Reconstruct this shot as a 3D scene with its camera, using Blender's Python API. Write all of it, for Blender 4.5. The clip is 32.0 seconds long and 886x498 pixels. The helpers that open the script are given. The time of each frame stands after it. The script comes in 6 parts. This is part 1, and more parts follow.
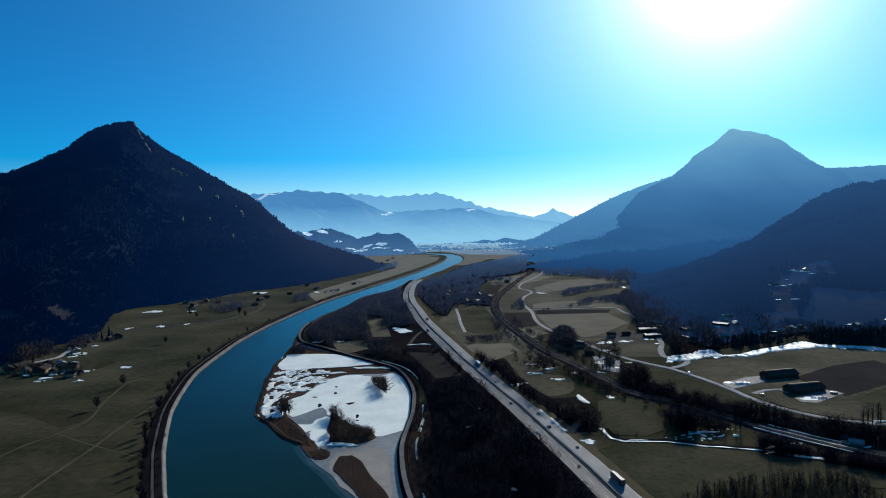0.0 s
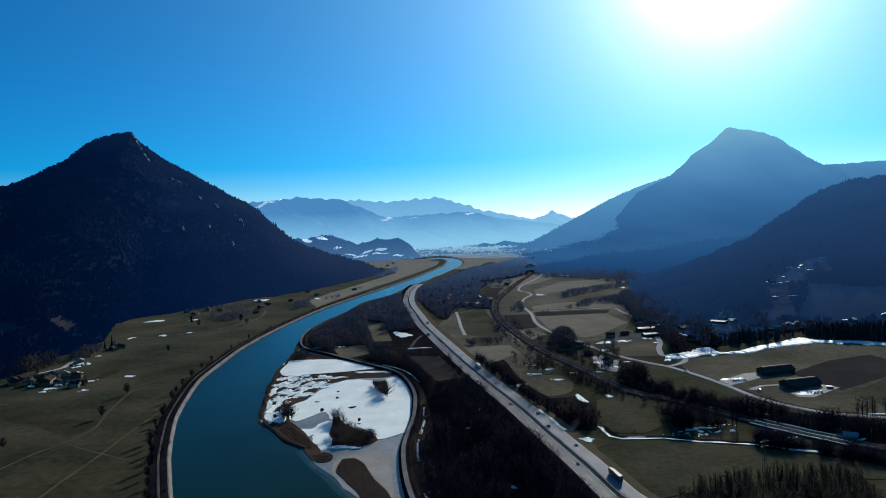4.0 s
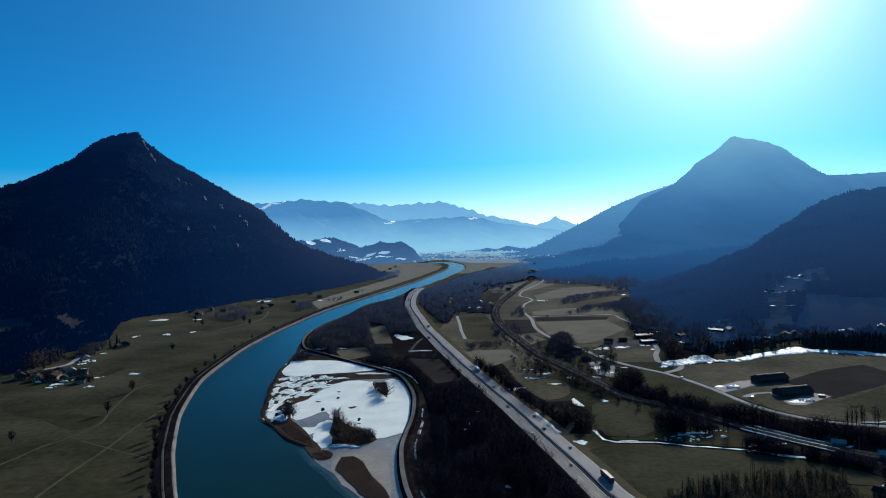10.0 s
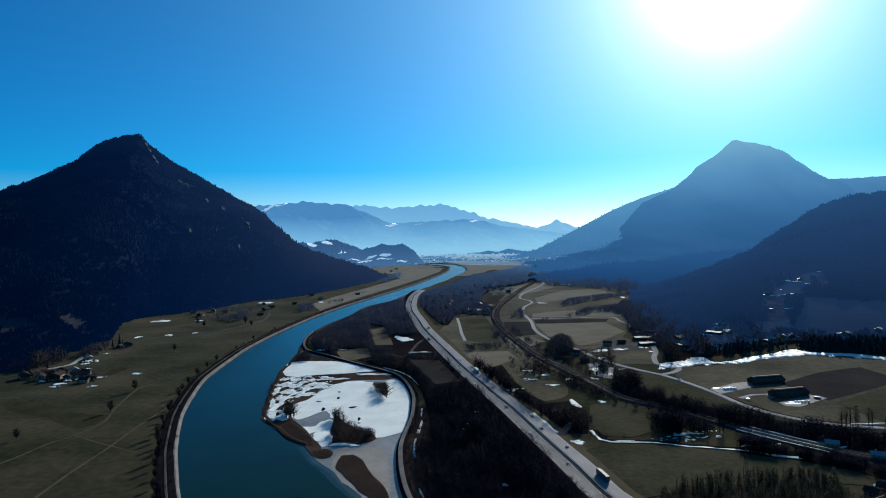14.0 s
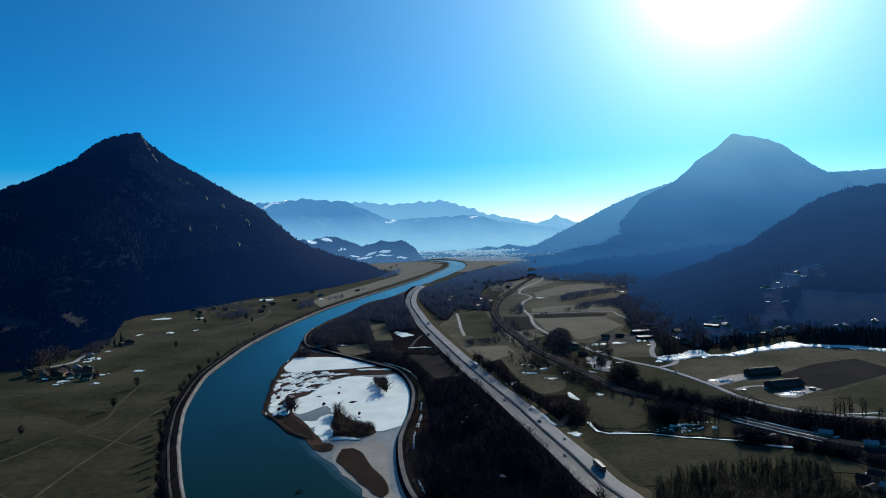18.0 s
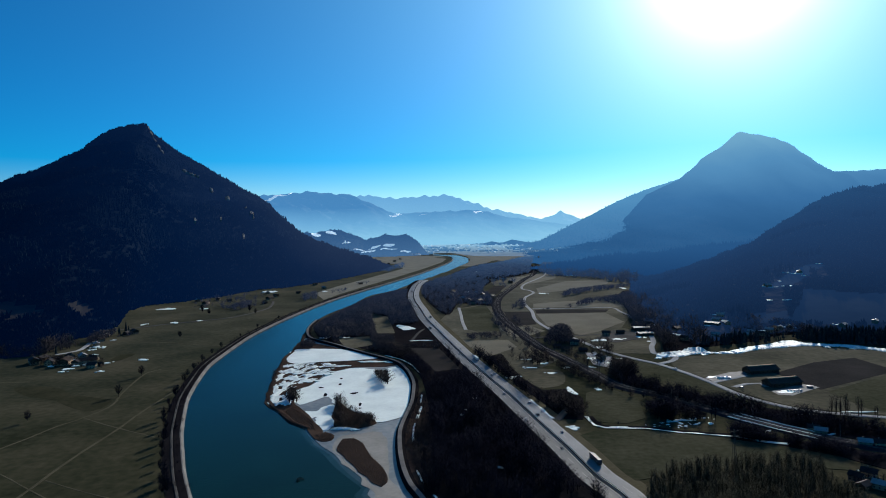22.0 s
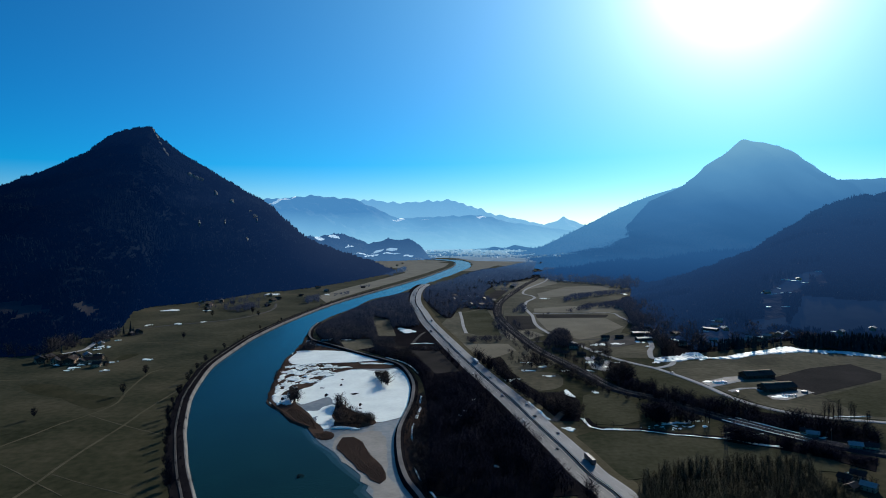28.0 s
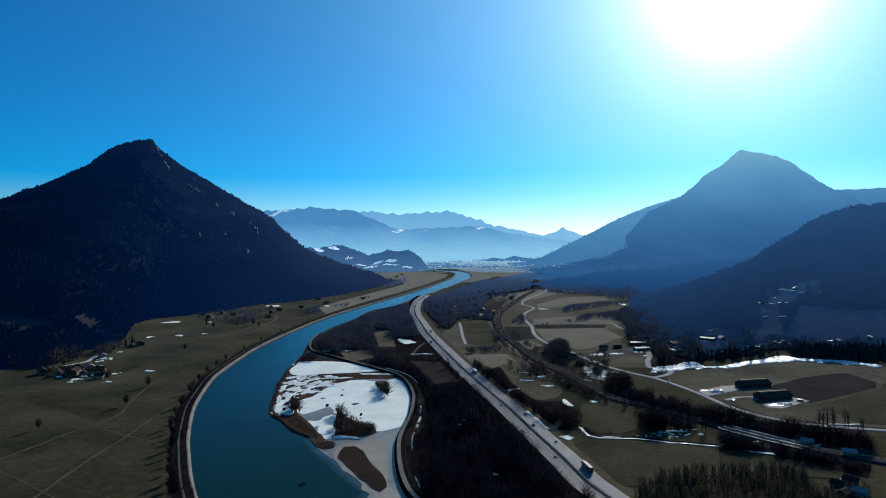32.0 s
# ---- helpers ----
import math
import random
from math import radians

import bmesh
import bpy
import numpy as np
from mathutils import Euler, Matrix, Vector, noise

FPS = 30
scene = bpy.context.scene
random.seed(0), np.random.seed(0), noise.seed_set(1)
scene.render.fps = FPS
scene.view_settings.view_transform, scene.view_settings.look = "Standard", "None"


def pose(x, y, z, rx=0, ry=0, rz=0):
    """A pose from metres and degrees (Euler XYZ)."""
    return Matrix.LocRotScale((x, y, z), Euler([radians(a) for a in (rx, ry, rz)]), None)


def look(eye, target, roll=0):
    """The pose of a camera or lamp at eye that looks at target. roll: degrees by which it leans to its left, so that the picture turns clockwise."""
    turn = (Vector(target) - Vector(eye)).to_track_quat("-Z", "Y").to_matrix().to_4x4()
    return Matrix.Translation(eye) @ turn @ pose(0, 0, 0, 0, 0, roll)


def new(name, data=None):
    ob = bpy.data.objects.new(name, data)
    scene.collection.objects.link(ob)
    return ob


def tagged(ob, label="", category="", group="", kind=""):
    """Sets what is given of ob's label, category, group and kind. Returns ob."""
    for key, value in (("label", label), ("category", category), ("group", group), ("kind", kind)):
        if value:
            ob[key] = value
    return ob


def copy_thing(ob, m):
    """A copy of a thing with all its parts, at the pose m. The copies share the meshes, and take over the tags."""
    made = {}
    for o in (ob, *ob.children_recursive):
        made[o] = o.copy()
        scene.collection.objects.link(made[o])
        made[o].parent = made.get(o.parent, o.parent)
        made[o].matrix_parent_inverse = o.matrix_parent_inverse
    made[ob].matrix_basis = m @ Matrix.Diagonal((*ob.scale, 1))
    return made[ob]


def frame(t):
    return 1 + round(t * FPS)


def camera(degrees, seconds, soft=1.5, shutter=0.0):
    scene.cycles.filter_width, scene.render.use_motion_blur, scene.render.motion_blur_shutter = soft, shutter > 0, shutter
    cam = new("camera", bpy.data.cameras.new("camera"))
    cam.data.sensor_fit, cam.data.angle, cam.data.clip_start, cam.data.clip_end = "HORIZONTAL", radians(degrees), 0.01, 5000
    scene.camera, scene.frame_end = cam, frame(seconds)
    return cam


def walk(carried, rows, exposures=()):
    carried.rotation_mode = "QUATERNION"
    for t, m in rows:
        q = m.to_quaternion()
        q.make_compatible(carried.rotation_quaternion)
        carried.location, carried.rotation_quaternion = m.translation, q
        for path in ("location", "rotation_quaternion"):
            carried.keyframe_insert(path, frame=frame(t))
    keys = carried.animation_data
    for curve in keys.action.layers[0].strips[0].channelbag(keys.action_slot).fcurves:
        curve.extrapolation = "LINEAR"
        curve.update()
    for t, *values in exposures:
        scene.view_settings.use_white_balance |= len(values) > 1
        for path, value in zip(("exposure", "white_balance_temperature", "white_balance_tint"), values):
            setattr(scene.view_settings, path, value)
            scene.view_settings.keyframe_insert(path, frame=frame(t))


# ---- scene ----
cam = camera(68.57, 32.0, soft=0.95)

# seconds, x, y, z, tilt, roll, yaw
PATH = [
    (0, -7.07, 30.45, 120.04, 87.508, 1.243, -0.905),
    (0.5, -6.76, 29.87, 119.76, 87.522, 4.541, -1.316),
    (1, -6.50, 29.31, 119.62, 87.566, 1.831, -0.927),
    (1.5, -6.30, 28.69, 119.60, 87.388, 0.210, -0.647),
    (2, -6.12, 27.98, 119.64, 87.590, 1.723, -0.817),
    (2.5, -5.92, 27.19, 119.68, 87.937, 2.420, -0.974),
    (3, -5.74, 26.33, 119.77, 87.698, 2.124, -0.860),
    (3.5, -5.59, 25.44, 119.92, 87.767, 2.795, -1.003),
    (5.5, -5.38, 21.83, 120.30, 88.074, 0.185, -0.612),
    (6, -5.31, 20.96, 120.37, 88.161, 1.438, -0.868),
    (6.5, -5.22, 20.13, 120.42, 88.468, 1.427, -0.872),
    (7, -5.11, 19.35, 120.49, 88.256, 1.194, -0.800),
    (7.5, -4.96, 18.61, 120.61, 88.370, 1.801, -0.907),
    (8, -4.80, 17.89, 120.67, 88.507, 1.326, -0.821),
    (8.5, -4.64, 17.17, 120.69, 88.378, 1.125, -0.744),
    (9, -4.46, 16.47, 120.68, 88.574, 1.108, -0.635),
    (9.5, -4.27, 15.82, 120.67, 88.545, 0.264, -0.482),
    (10, -4.05, 15.22, 120.74, 88.254, 1.470, -0.629),
    (10.5, -3.88, 14.60, 120.80, 88.568, 0.953, -0.593),
    (11, -3.72, 13.99, 120.81, 88.272, 1.298, -0.588),
    (11.5, -3.55, 13.38, 120.77, 88.096, 1.763, -0.633),
    (12, -3.41, 12.74, 120.67, 88.342, 2.109, -0.721),
    (12.5, -3.31, 12.04, 120.58, 88.424, 1.055, -0.509),
    (13, -3.22, 11.28, 120.49, 88.855, 0.197, -0.361),
    (13.5, -3.11, 10.52, 120.43, 88.724, 1.793, -0.628),
    (14, -2.97, 9.82, 120.43, 88.485, 1.280, -0.505),
    (14.5, -2.82, 9.21, 120.43, 88.587, 0.929, -0.404),
    (16.5, -2.15, 7.13, 120.23, 88.420, 2.446, -0.654),
    (17, -1.99, 6.64, 120.14, 88.324, 1.223, -0.421),
    (17.5, -1.83, 6.10, 120.10, 88.159, 0.484, -0.337),
    (18, -1.62, 5.52, 120.13, 88.145, 1.750, -0.516),
    (18.5, -1.42, 4.93, 120.10, 88.183, 0.790, -0.333),
    (19, -1.24, 4.40, 120.10, 88.086, 0.919, -0.306),
    (19.5, -1.09, 3.93, 120.12, 87.963, 1.682, -0.396),
    (20, -0.95, 3.47, 120.09, 87.706, 1.309, -0.312),
    (20.5, -0.79, 3.02, 120.00, 87.766, 0.196, -0.082),
    (21, -0.60, 2.53, 119.96, 87.648, 1.222, -0.220),
    (21.5, -0.43, 1.98, 120.01, 87.474, 1.230, -0.195),
    (22, -0.30, 1.36, 120.04, 87.669, 0.983, -0.135),
    (22.5, -0.16, 0.67, 120.01, 87.695, 0.876, -0.067),
    (23, 0.00, 0.00, 120.01, 87.814, 0.512, -0.000),
    (23.5, 0.17, -0.63, 120.06, 87.575, 1.541, -0.144),
    (24, 0.30, -1.24, 120.07, 87.759, 1.156, -0.098),
    (24.5, 0.45, -1.85, 120.01, 87.748, 1.154, -0.065),
    (25, 0.63, -2.45, 119.90, 87.931, 2.196, -0.192),
    (25.5, 0.81, -3.05, 119.75, 88.093, -0.074, 0.151),
    (27.5, 1.47, -5.61, 119.32, 88.208, 1.581, -0.044),
    (28, 1.67, -6.29, 119.27, 88.116, 0.486, 0.164),
    (28.5, 1.91, -7.05, 119.29, 88.170, 3.039, -0.079),
    (29, 2.11, -7.88, 119.39, 88.196, 1.527, 0.146),
    (29.5, 2.23, -8.81, 119.51, 88.415, 2.125, 0.049),
    (30, 2.25, -9.79, 119.65, 88.556, 0.635, 0.285),
    (30.5, 2.21, -10.76, 119.72, 88.815, 1.270, 0.166),
    (31, 2.13, -11.68, 119.71, 89.133, 2.009, -0.002),
    (31.5, 2.05, -12.53, 119.68, 89.209, -0.924, 0.366),
    (32, 1.98, -13.34, 119.68, 89.095, 0.690, 0.116),
]
EXPOSURE = 0.27
walk(cam, [(t, pose(x, y, z, a, b, c)) for t, x, y, z, a, b, c in PATH], [(0, EXPOSURE), (32, EXPOSURE)])

# ---- sky and sun: a low winter sun ahead, to the right of the river ----
SUN_AZIMUTH, SUN_HEIGHT = radians(24.2), radians(20.5)
sun_way = Vector((math.sin(SUN_AZIMUTH) * math.cos(SUN_HEIGHT), math.cos(SUN_AZIMUTH) * math.cos(SUN_HEIGHT), math.sin(SUN_HEIGHT)))
sun = new("sun", bpy.data.lights.new("sun", "SUN"))
sun.data.energy, sun.data.angle, sun.data.color = 4.0, radians(0.6), (1.0, 0.95, 0.86)
sun.matrix_world = look((0, 0, 3000), Vector((0, 0, 3000)) - sun_way)

world = bpy.data.worlds.new("sky")
scene.world = world
world.use_nodes = True
wn, wl = world.node_tree.nodes, world.node_tree.links
wn.clear()
sky = wn.new("ShaderNodeTexSky")
sky.sky_type, sky.sun_disc = "NISHITA", False
sky.sun_elevation, sky.sun_rotation = SUN_HEIGHT, SUN_AZIMUTH
sky.altitude, sky.air_density, sky.dust_density, sky.ozone_density = 2500, 1.0, 0.1, 4.0
deep = wn.new("ShaderNodeHueSaturation")
deep.inputs["Hue"].default_value, deep.inputs["Saturation"].default_value = 0.503, 1.6
deep.inputs["Value"].default_value = 0.9
wl.new(sky.outputs[0], deep.inputs["Color"])
# the aureole that thin haze draws round the sun
coord = wn.new("ShaderNodeTexCoord")
dot = wn.new("ShaderNodeVectorMath")
dot.operation = "DOT_PRODUCT"
dot.inputs[1].default_value = sun_way
wl.new(coord.outputs["Generated"], dot.inputs[0])
ang = wn.new("ShaderNodeMath")
ang.operation = "ARCCOSINE"
wl.new(dot.outputs["Value"], ang.inputs[0])


def lobe(width, gain):
    a = wn.new("ShaderNodeMath")
    a.operation = "DIVIDE"
    a.inputs[1].default_value = -radians(width)
    wl.new(ang.outputs[0], a.inputs[0])
    b = wn.new("ShaderNodeMath")
    b.operation = "EXPONENT"
    wl.new(a.outputs[0], b.inputs[0])
    d = wn.new("ShaderNodeMath")
    d.operation = "MULTIPLY"
    d.inputs[1].default_value = gain
    wl.new(b.outputs[0], d.inputs[0])
    return d


def tinted(source, color):
    v = wn.new("ShaderNodeVectorMath")
    v.operation = "SCALE"
    v.inputs[0].default_value = color
    wl.new(source.outputs[0], v.inputs["Scale"])
    return v


halo = None
for width, gain, color in ((2.6, 34.0, (1.15, 1.0, 0.9)), (7.0, 7.5, (1.0, 0.12, 0.0)), (13.5, 13.5, (0.38, 0.96, 1.1))):
    shell = tinted(lobe(width, gain), color)
    if halo:
        both = wn.new("ShaderNodeVectorMath")
        wl.new(halo.outputs[0], both.inputs[0])
        wl.new(shell.outputs[0], both.inputs[1])
        shell = both
    halo = shell
total = wn.new("ShaderNodeVectorMath")
wl.new(deep.outputs[0], total.inputs[0])
wl.new(halo.outputs[0], total.inputs[1])
back = wn.new("ShaderNodeBackground")
back.inputs["Strength"].default_value = 0.09
wl.new(total.outputs[0], back.inputs["Color"])
wout = wn.new("ShaderNodeOutputWorld")
wl.new(back.outputs[0], wout.inputs["Surface"])


# ---- materials ----
def material(name, dark, light, rough=0.9, scale=0.05, fine=1.0, bump=0.3, bump_size=0.2, island=0.0, metal=0.0, mid=None, spec=0.3, spread=(0.3, 0.7), sheen=0.0):
    """Two scales of noise between a dark and a light tone, with relief; island: how far single pieces differ."""
    m = bpy.data.materials.new(name)
    m.use_nodes = True
    n, l = m.node_tree.nodes, m.node_tree.links
    p = n["Principled BSDF"]
    p.inputs["Roughness"].default_value, p.inputs["Metallic"].default_value = rough, metal
    p.inputs["Specular IOR Level"].default_value = spec
    p.inputs["Sheen Weight"].default_value, p.inputs["Sheen Roughness"].default_value = sheen, 0.2
    p.inputs["Sheen Tint"].default_value = (1.0, 0.98, 0.92, 1)
    at = n.new("ShaderNodeNewGeometry")
    a, b = n.new("ShaderNodeTexNoise"), n.new("ShaderNodeTexNoise")
    a.inputs["Scale"].default_value, a.inputs["Detail"].default_value = scale, 5
    b.inputs["Scale"].default_value, b.inputs["Detail"].default_value = fine, 4
    for x in (a, b):
        l.new(at.outputs["Position"], x.inputs["Vector"])
    mix = n.new("ShaderNodeMath")
    mix.operation = "MULTIPLY_ADD"
    mix.inputs[1].default_value = 0.35
    l.new(b.outputs["Fac"], mix.inputs[0])
    cut = n.new("ShaderNodeMath")
    cut.operation = "MULTIPLY"
    cut.inputs[1].default_value = 0.65
    l.new(a.outputs["Fac"], cut.inputs[0])
    l.new(cut.outputs[0], mix.inputs[2])
    tone = mix
    if island:
        piece = n.new("ShaderNodeMath")
        piece.operation = "MULTIPLY_ADD"
        piece.inputs[1].default_value = island
        l.new(at.outputs["Random Per Island"], piece.inputs[0])
        shift = n.new("ShaderNodeMath")
        shift.operation = "SUBTRACT"
        shift.inputs[1].default_value = island / 2
        l.new(mix.outputs[0], shift.inputs[0])
        l.new(shift.outputs[0], piece.inputs[2])
        tone = piece
    ramp = n.new("ShaderNodeValToRGB")
    e = ramp.color_ramp.elements
    e[0].position, e[0].color = spread[0], (*dark, 1)
    e[1].position, e[1].color = spread[1], (*light, 1)
    if mid:
        e.new((spread[0] + spread[1]) / 2).color = (*mid, 1)
    l.new(tone.outputs[0], ramp.inputs["Fac"])
    l.new(ramp.outputs[0], p.inputs["Base Color"])
    if bump:
        bp = n.new("ShaderNodeBump")
        bp.inputs["Strength"].default_value, bp.inputs["Distance"].default_value = bump, bump_size
        l.new(b.outputs["Fac"], bp.inputs["Height"])
        l.new(bp.outputs[0], p.inputs["Normal"])
    return m


GRASS = material("winter_grass", (0.021, 0.0235, 0.013), (0.07, 0.061, 0.038), scale=0.015, fine=0.2, bump=0.2, mid=(0.042, 0.0415, 0.024), spec=0.0, spread=(0.36, 0.64), sheen=0.08)
MEADOW = material("green_meadow", (0.035, 0.038, 0.022), (0.076, 0.072, 0.047), scale=0.02, fine=0.3, bump=0.2, spec=0.0, spread=(0.38, 0.62), sheen=0.04)
SOIL = material("ploughed_soil", (0.022, 0.021, 0.02), (0.048, 0.043, 0.04), scale=0.03, fine=0.6, bump=0.5, spec=0.0, sheen=0.04)
# tan winter grass, lightened further to take in haze over distant fields
STUBBLE = material("dry_hazed_grass", (0.115, 0.102, 0.073), (0.2, 0.178, 0.13), scale=0.03, fine=0.4, spec=0.0, sheen=0.2)
# near-black, so that gaps in the woods stay dark
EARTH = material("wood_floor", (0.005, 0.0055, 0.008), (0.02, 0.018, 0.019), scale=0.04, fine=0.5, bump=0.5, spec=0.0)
ASPHALT = material("asphalt", (0.1, 0.1, 0.102), (0.19, 0.19, 0.19), rough=0.55, scale=0.03, fine=1.5, bump=0.1, spec=0.02, sheen=0.15)
MOTORWAY = material("motorway_concrete", (0.19, 0.19, 0.186), (0.33, 0.327, 0.32), rough=0.6, scale=0.05, fine=1.2, bump=0.1, spec=0.01, sheen=0.15)
PALE = material("pale_road", (0.27, 0.264, 0.25), (0.46, 0.45, 0.43), rough=0.6, scale=0.04, fine=0.9, bump=0.1, spec=0.0)
TRACK = material("worn_track", (0.056, 0.051, 0.032), (0.108, 0.095, 0.063), scale=0.05, fine=0.6, spec=0.0)
GRAVEL = material("gravel", (0.06, 0.057, 0.053), (0.12, 0.114, 0.105), scale=0.05, fine=2.0, bump=0.6, spec=0.0)
STONE = material("bank_stone", (0.1, 0.096, 0.09), (0.22, 0.21, 0.2), scale=0.08, fine=1.2, bump=0.8, spec=0.0)
BALLAST = material("rail_ballast", (0.015, 0.016, 0.019), (0.038, 0.038, 0.043), scale=0.05, fine=1.5, bump=0.6, spec=0.0)
STEEL = material("rail_steel", (0.12, 0.11, 0.1), (0.2, 0.19, 0.18), rough=0.7, metal=0.6, bump=0)
ZINC = material("galvanised_steel", (0.35, 0.36, 0.37), (0.5, 0.5, 0.52), rough=0.45, metal=0.9, bump=0)
PAINT = material("road_paint", (0.38, 0.38, 0.37), (0.55, 0.55, 0.54), rough=0.6, bump=0)
SNOW = material("old_snow", (0.66, 0.725, 0.685), (0.86, 0.93, 0.87), rough=0.6, scale=0.06, fine=0.5, bump=0.25, spec=0.05)
ICE = material("wet_ice", (0.075, 0.095, 0.1), (0.19, 0.19, 0.175), rough=0.5, scale=0.025, fine=0.3, bump=0.05, spec=0.5, mid=(0.125, 0.138, 0.138), spread=(0.4, 0.6))
REED = material("dry_reed", (0.075, 0.055, 0.038), (0.22, 0.16, 0.105), scale=0.1, fine=1.0, island=0.2, spec=0.0)
MARSH = material("marsh_ground", (0.028, 0.02, 0.017), (0.082, 0.056, 0.043), scale=0.06, fine=0.6, bump=0.6, spec=0.0)
TWIG = material("bare_twigs", (0.004, 0.0047, 0.0085), (0.017, 0.017, 0.028), scale=0.03, fine=0.3, bump=0, island=0.4, spec=0.0, sheen=0.02)
POPLARWOOD = material("poplar_twigs", (0.018, 0.018, 0.012), (0.1, 0.092, 0.064), scale=0.06, fine=0.5, bump=0, island=0.8, spec=0.0)
# lighter than the near grass; haze over the farther pastures is in the colour
PALEGRASS = material("hazed_pasture", (0.056, 0.053, 0.036), (0.13, 0.117, 0.082), scale=0.015, fine=0.2, bump=0.2, spec=0.0, mid=(0.09, 0.082, 0.056), spread=(0.38, 0.62), sheen=0.12)
SILT = material("pale_silt", (0.15, 0.145, 0.13), (0.27, 0.255, 0.225), rough=0.7, scale=0.05, fine=0.5, bump=0.2, spec=0.2)
SHALLOW = material("silty_shallows", (0.012, 0.034, 0.036), (0.045, 0.066, 0.062), rough=0.2, scale=0.05, fine=0.4, bump=0.05, spec=0.1)
DEEPER = material("deeper_shallows", (0.006, 0.026, 0.026), (0.016, 0.042, 0.04), rough=0.15, scale=0.05, fine=0.4, bump=0.05, spec=0.06)
WET_GRASS = material("dark_damp_grass", (0.022, 0.024, 0.0145), (0.052, 0.049, 0.03), scale=0.05, fine=0.3, bump=0.2, spec=0.0)
NEEDLE = material("conifer_needles", (0.012, 0.021, 0.026), (0.024, 0.036, 0.038), scale=0.01, fine=0.1, bump=0, island=0.25, spec=0.0)
DARKSTEEL = material("dark_painted_steel", (0.03, 0.032, 0.034), (0.07, 0.072, 0.074), rough=0.7, bump=0, spec=0.1)
BARK = material("bark", (0.035, 0.028, 0.022), (0.11, 0.09, 0.07), scale=0.3, fine=3.0, bump=0.5, spec=0.0)
ROCK = material("limestone", (0.1, 0.1, 0.1), (0.28, 0.28, 0.28), scale=0.05, fine=0.3, bump=1.0, bump_size=2.0, spec=0.0)
WALL = material("white_render", (0.22, 0.16, 0.11), (0.33, 0.25, 0.18), scale=0.3, fine=2.0, bump=0.1, spec=0.02)
CREAM = material("cream_render", (0.3, 0.22, 0.14), (0.42, 0.32, 0.22), scale=0.3, fine=2.0, bump=0.1, spec=0.02)
TIMBER = material("weathered_timber", (0.035, 0.026, 0.02), (0.1, 0.074, 0.052), scale=0.4, fine=3.0, bump=0.3, spec=0.02)
TILE_RED = material("clay_tiles", (0.024, 0.018, 0.017), (0.048, 0.034, 0.029), scale=0.3, fine=2.0, bump=0.4, spec=0.05)
TILE_DARK = material("dark_tiles", (0.022, 0.018, 0.018), (0.045, 0.037, 0.036), rough=0.6, scale=0.3, fine=2.0, bump=0.4, spec=0.05)
SHEET = material("grey_roof_sheet", (0.2, 0.19, 0.185), (0.33, 0.32, 0.31), rough=0.6, scale=0.2, fine=1.0, bump=0.05, spec=0.2)
GLASS = material("window_glass", (0.015, 0.02, 0.025), (0.03, 0.035, 0.045), rough=0.08, bump=0, spec=0.8)
RUBBER = material("tyre_rubber", (0.012, 0.012, 0.012), (0.03, 0.03, 0.03), bump=0)
CONCRETE = material("concrete", (0.1, 0.098, 0.096), (0.19, 0.185, 0.18), scale=0.2, fine=1.5, bump=0.2)


def water_material():
    m = bpy.data.materials.new("river_water")
    m.use_nodes = True
    n, l = m.node_tree.nodes, m.node_tree.links
    p = n["Principled BSDF"]
    p.inputs["Roughness"].default_value, p.inputs["Specular IOR Level"].default_value = 0.1, 0.035
    at = n.new("ShaderNodeNewGeometry")
    big, small = n.new("ShaderNodeTexNoise"), n.new("ShaderNodeTexNoise")
    big.inputs["Scale"].default_value, small.inputs["Scale"].default_value = 0.02, 0.8
    small.inputs["Detail"].default_value = 6
    for x in (big, small):
        l.new(at.outputs["Position"], x.inputs["Vector"])
    ramp = n.new("ShaderNodeValToRGB")
    e = ramp.color_ramp.elements
    e[0].position, e[0].color = 0.3, (0.003, 0.0175, 0.015, 1)
    e[1].position, e[1].color = 0.7, (0.004, 0.025, 0.0215, 1)
    l.new(big.outputs["Fac"], ramp.inputs["Fac"])
    l.new(ramp.outputs[0], p.inputs["Base Color"])
    bp = n.new("ShaderNodeBump")
    bp.inputs["Strength"].default_value, bp.inputs["Distance"].default_value = 0.3, 0.2
    l.new(small.outputs["Fac"], bp.inputs["Height"])
    l.new(bp.outputs[0], p.inputs["Normal"])
    return m


WATER = water_material()


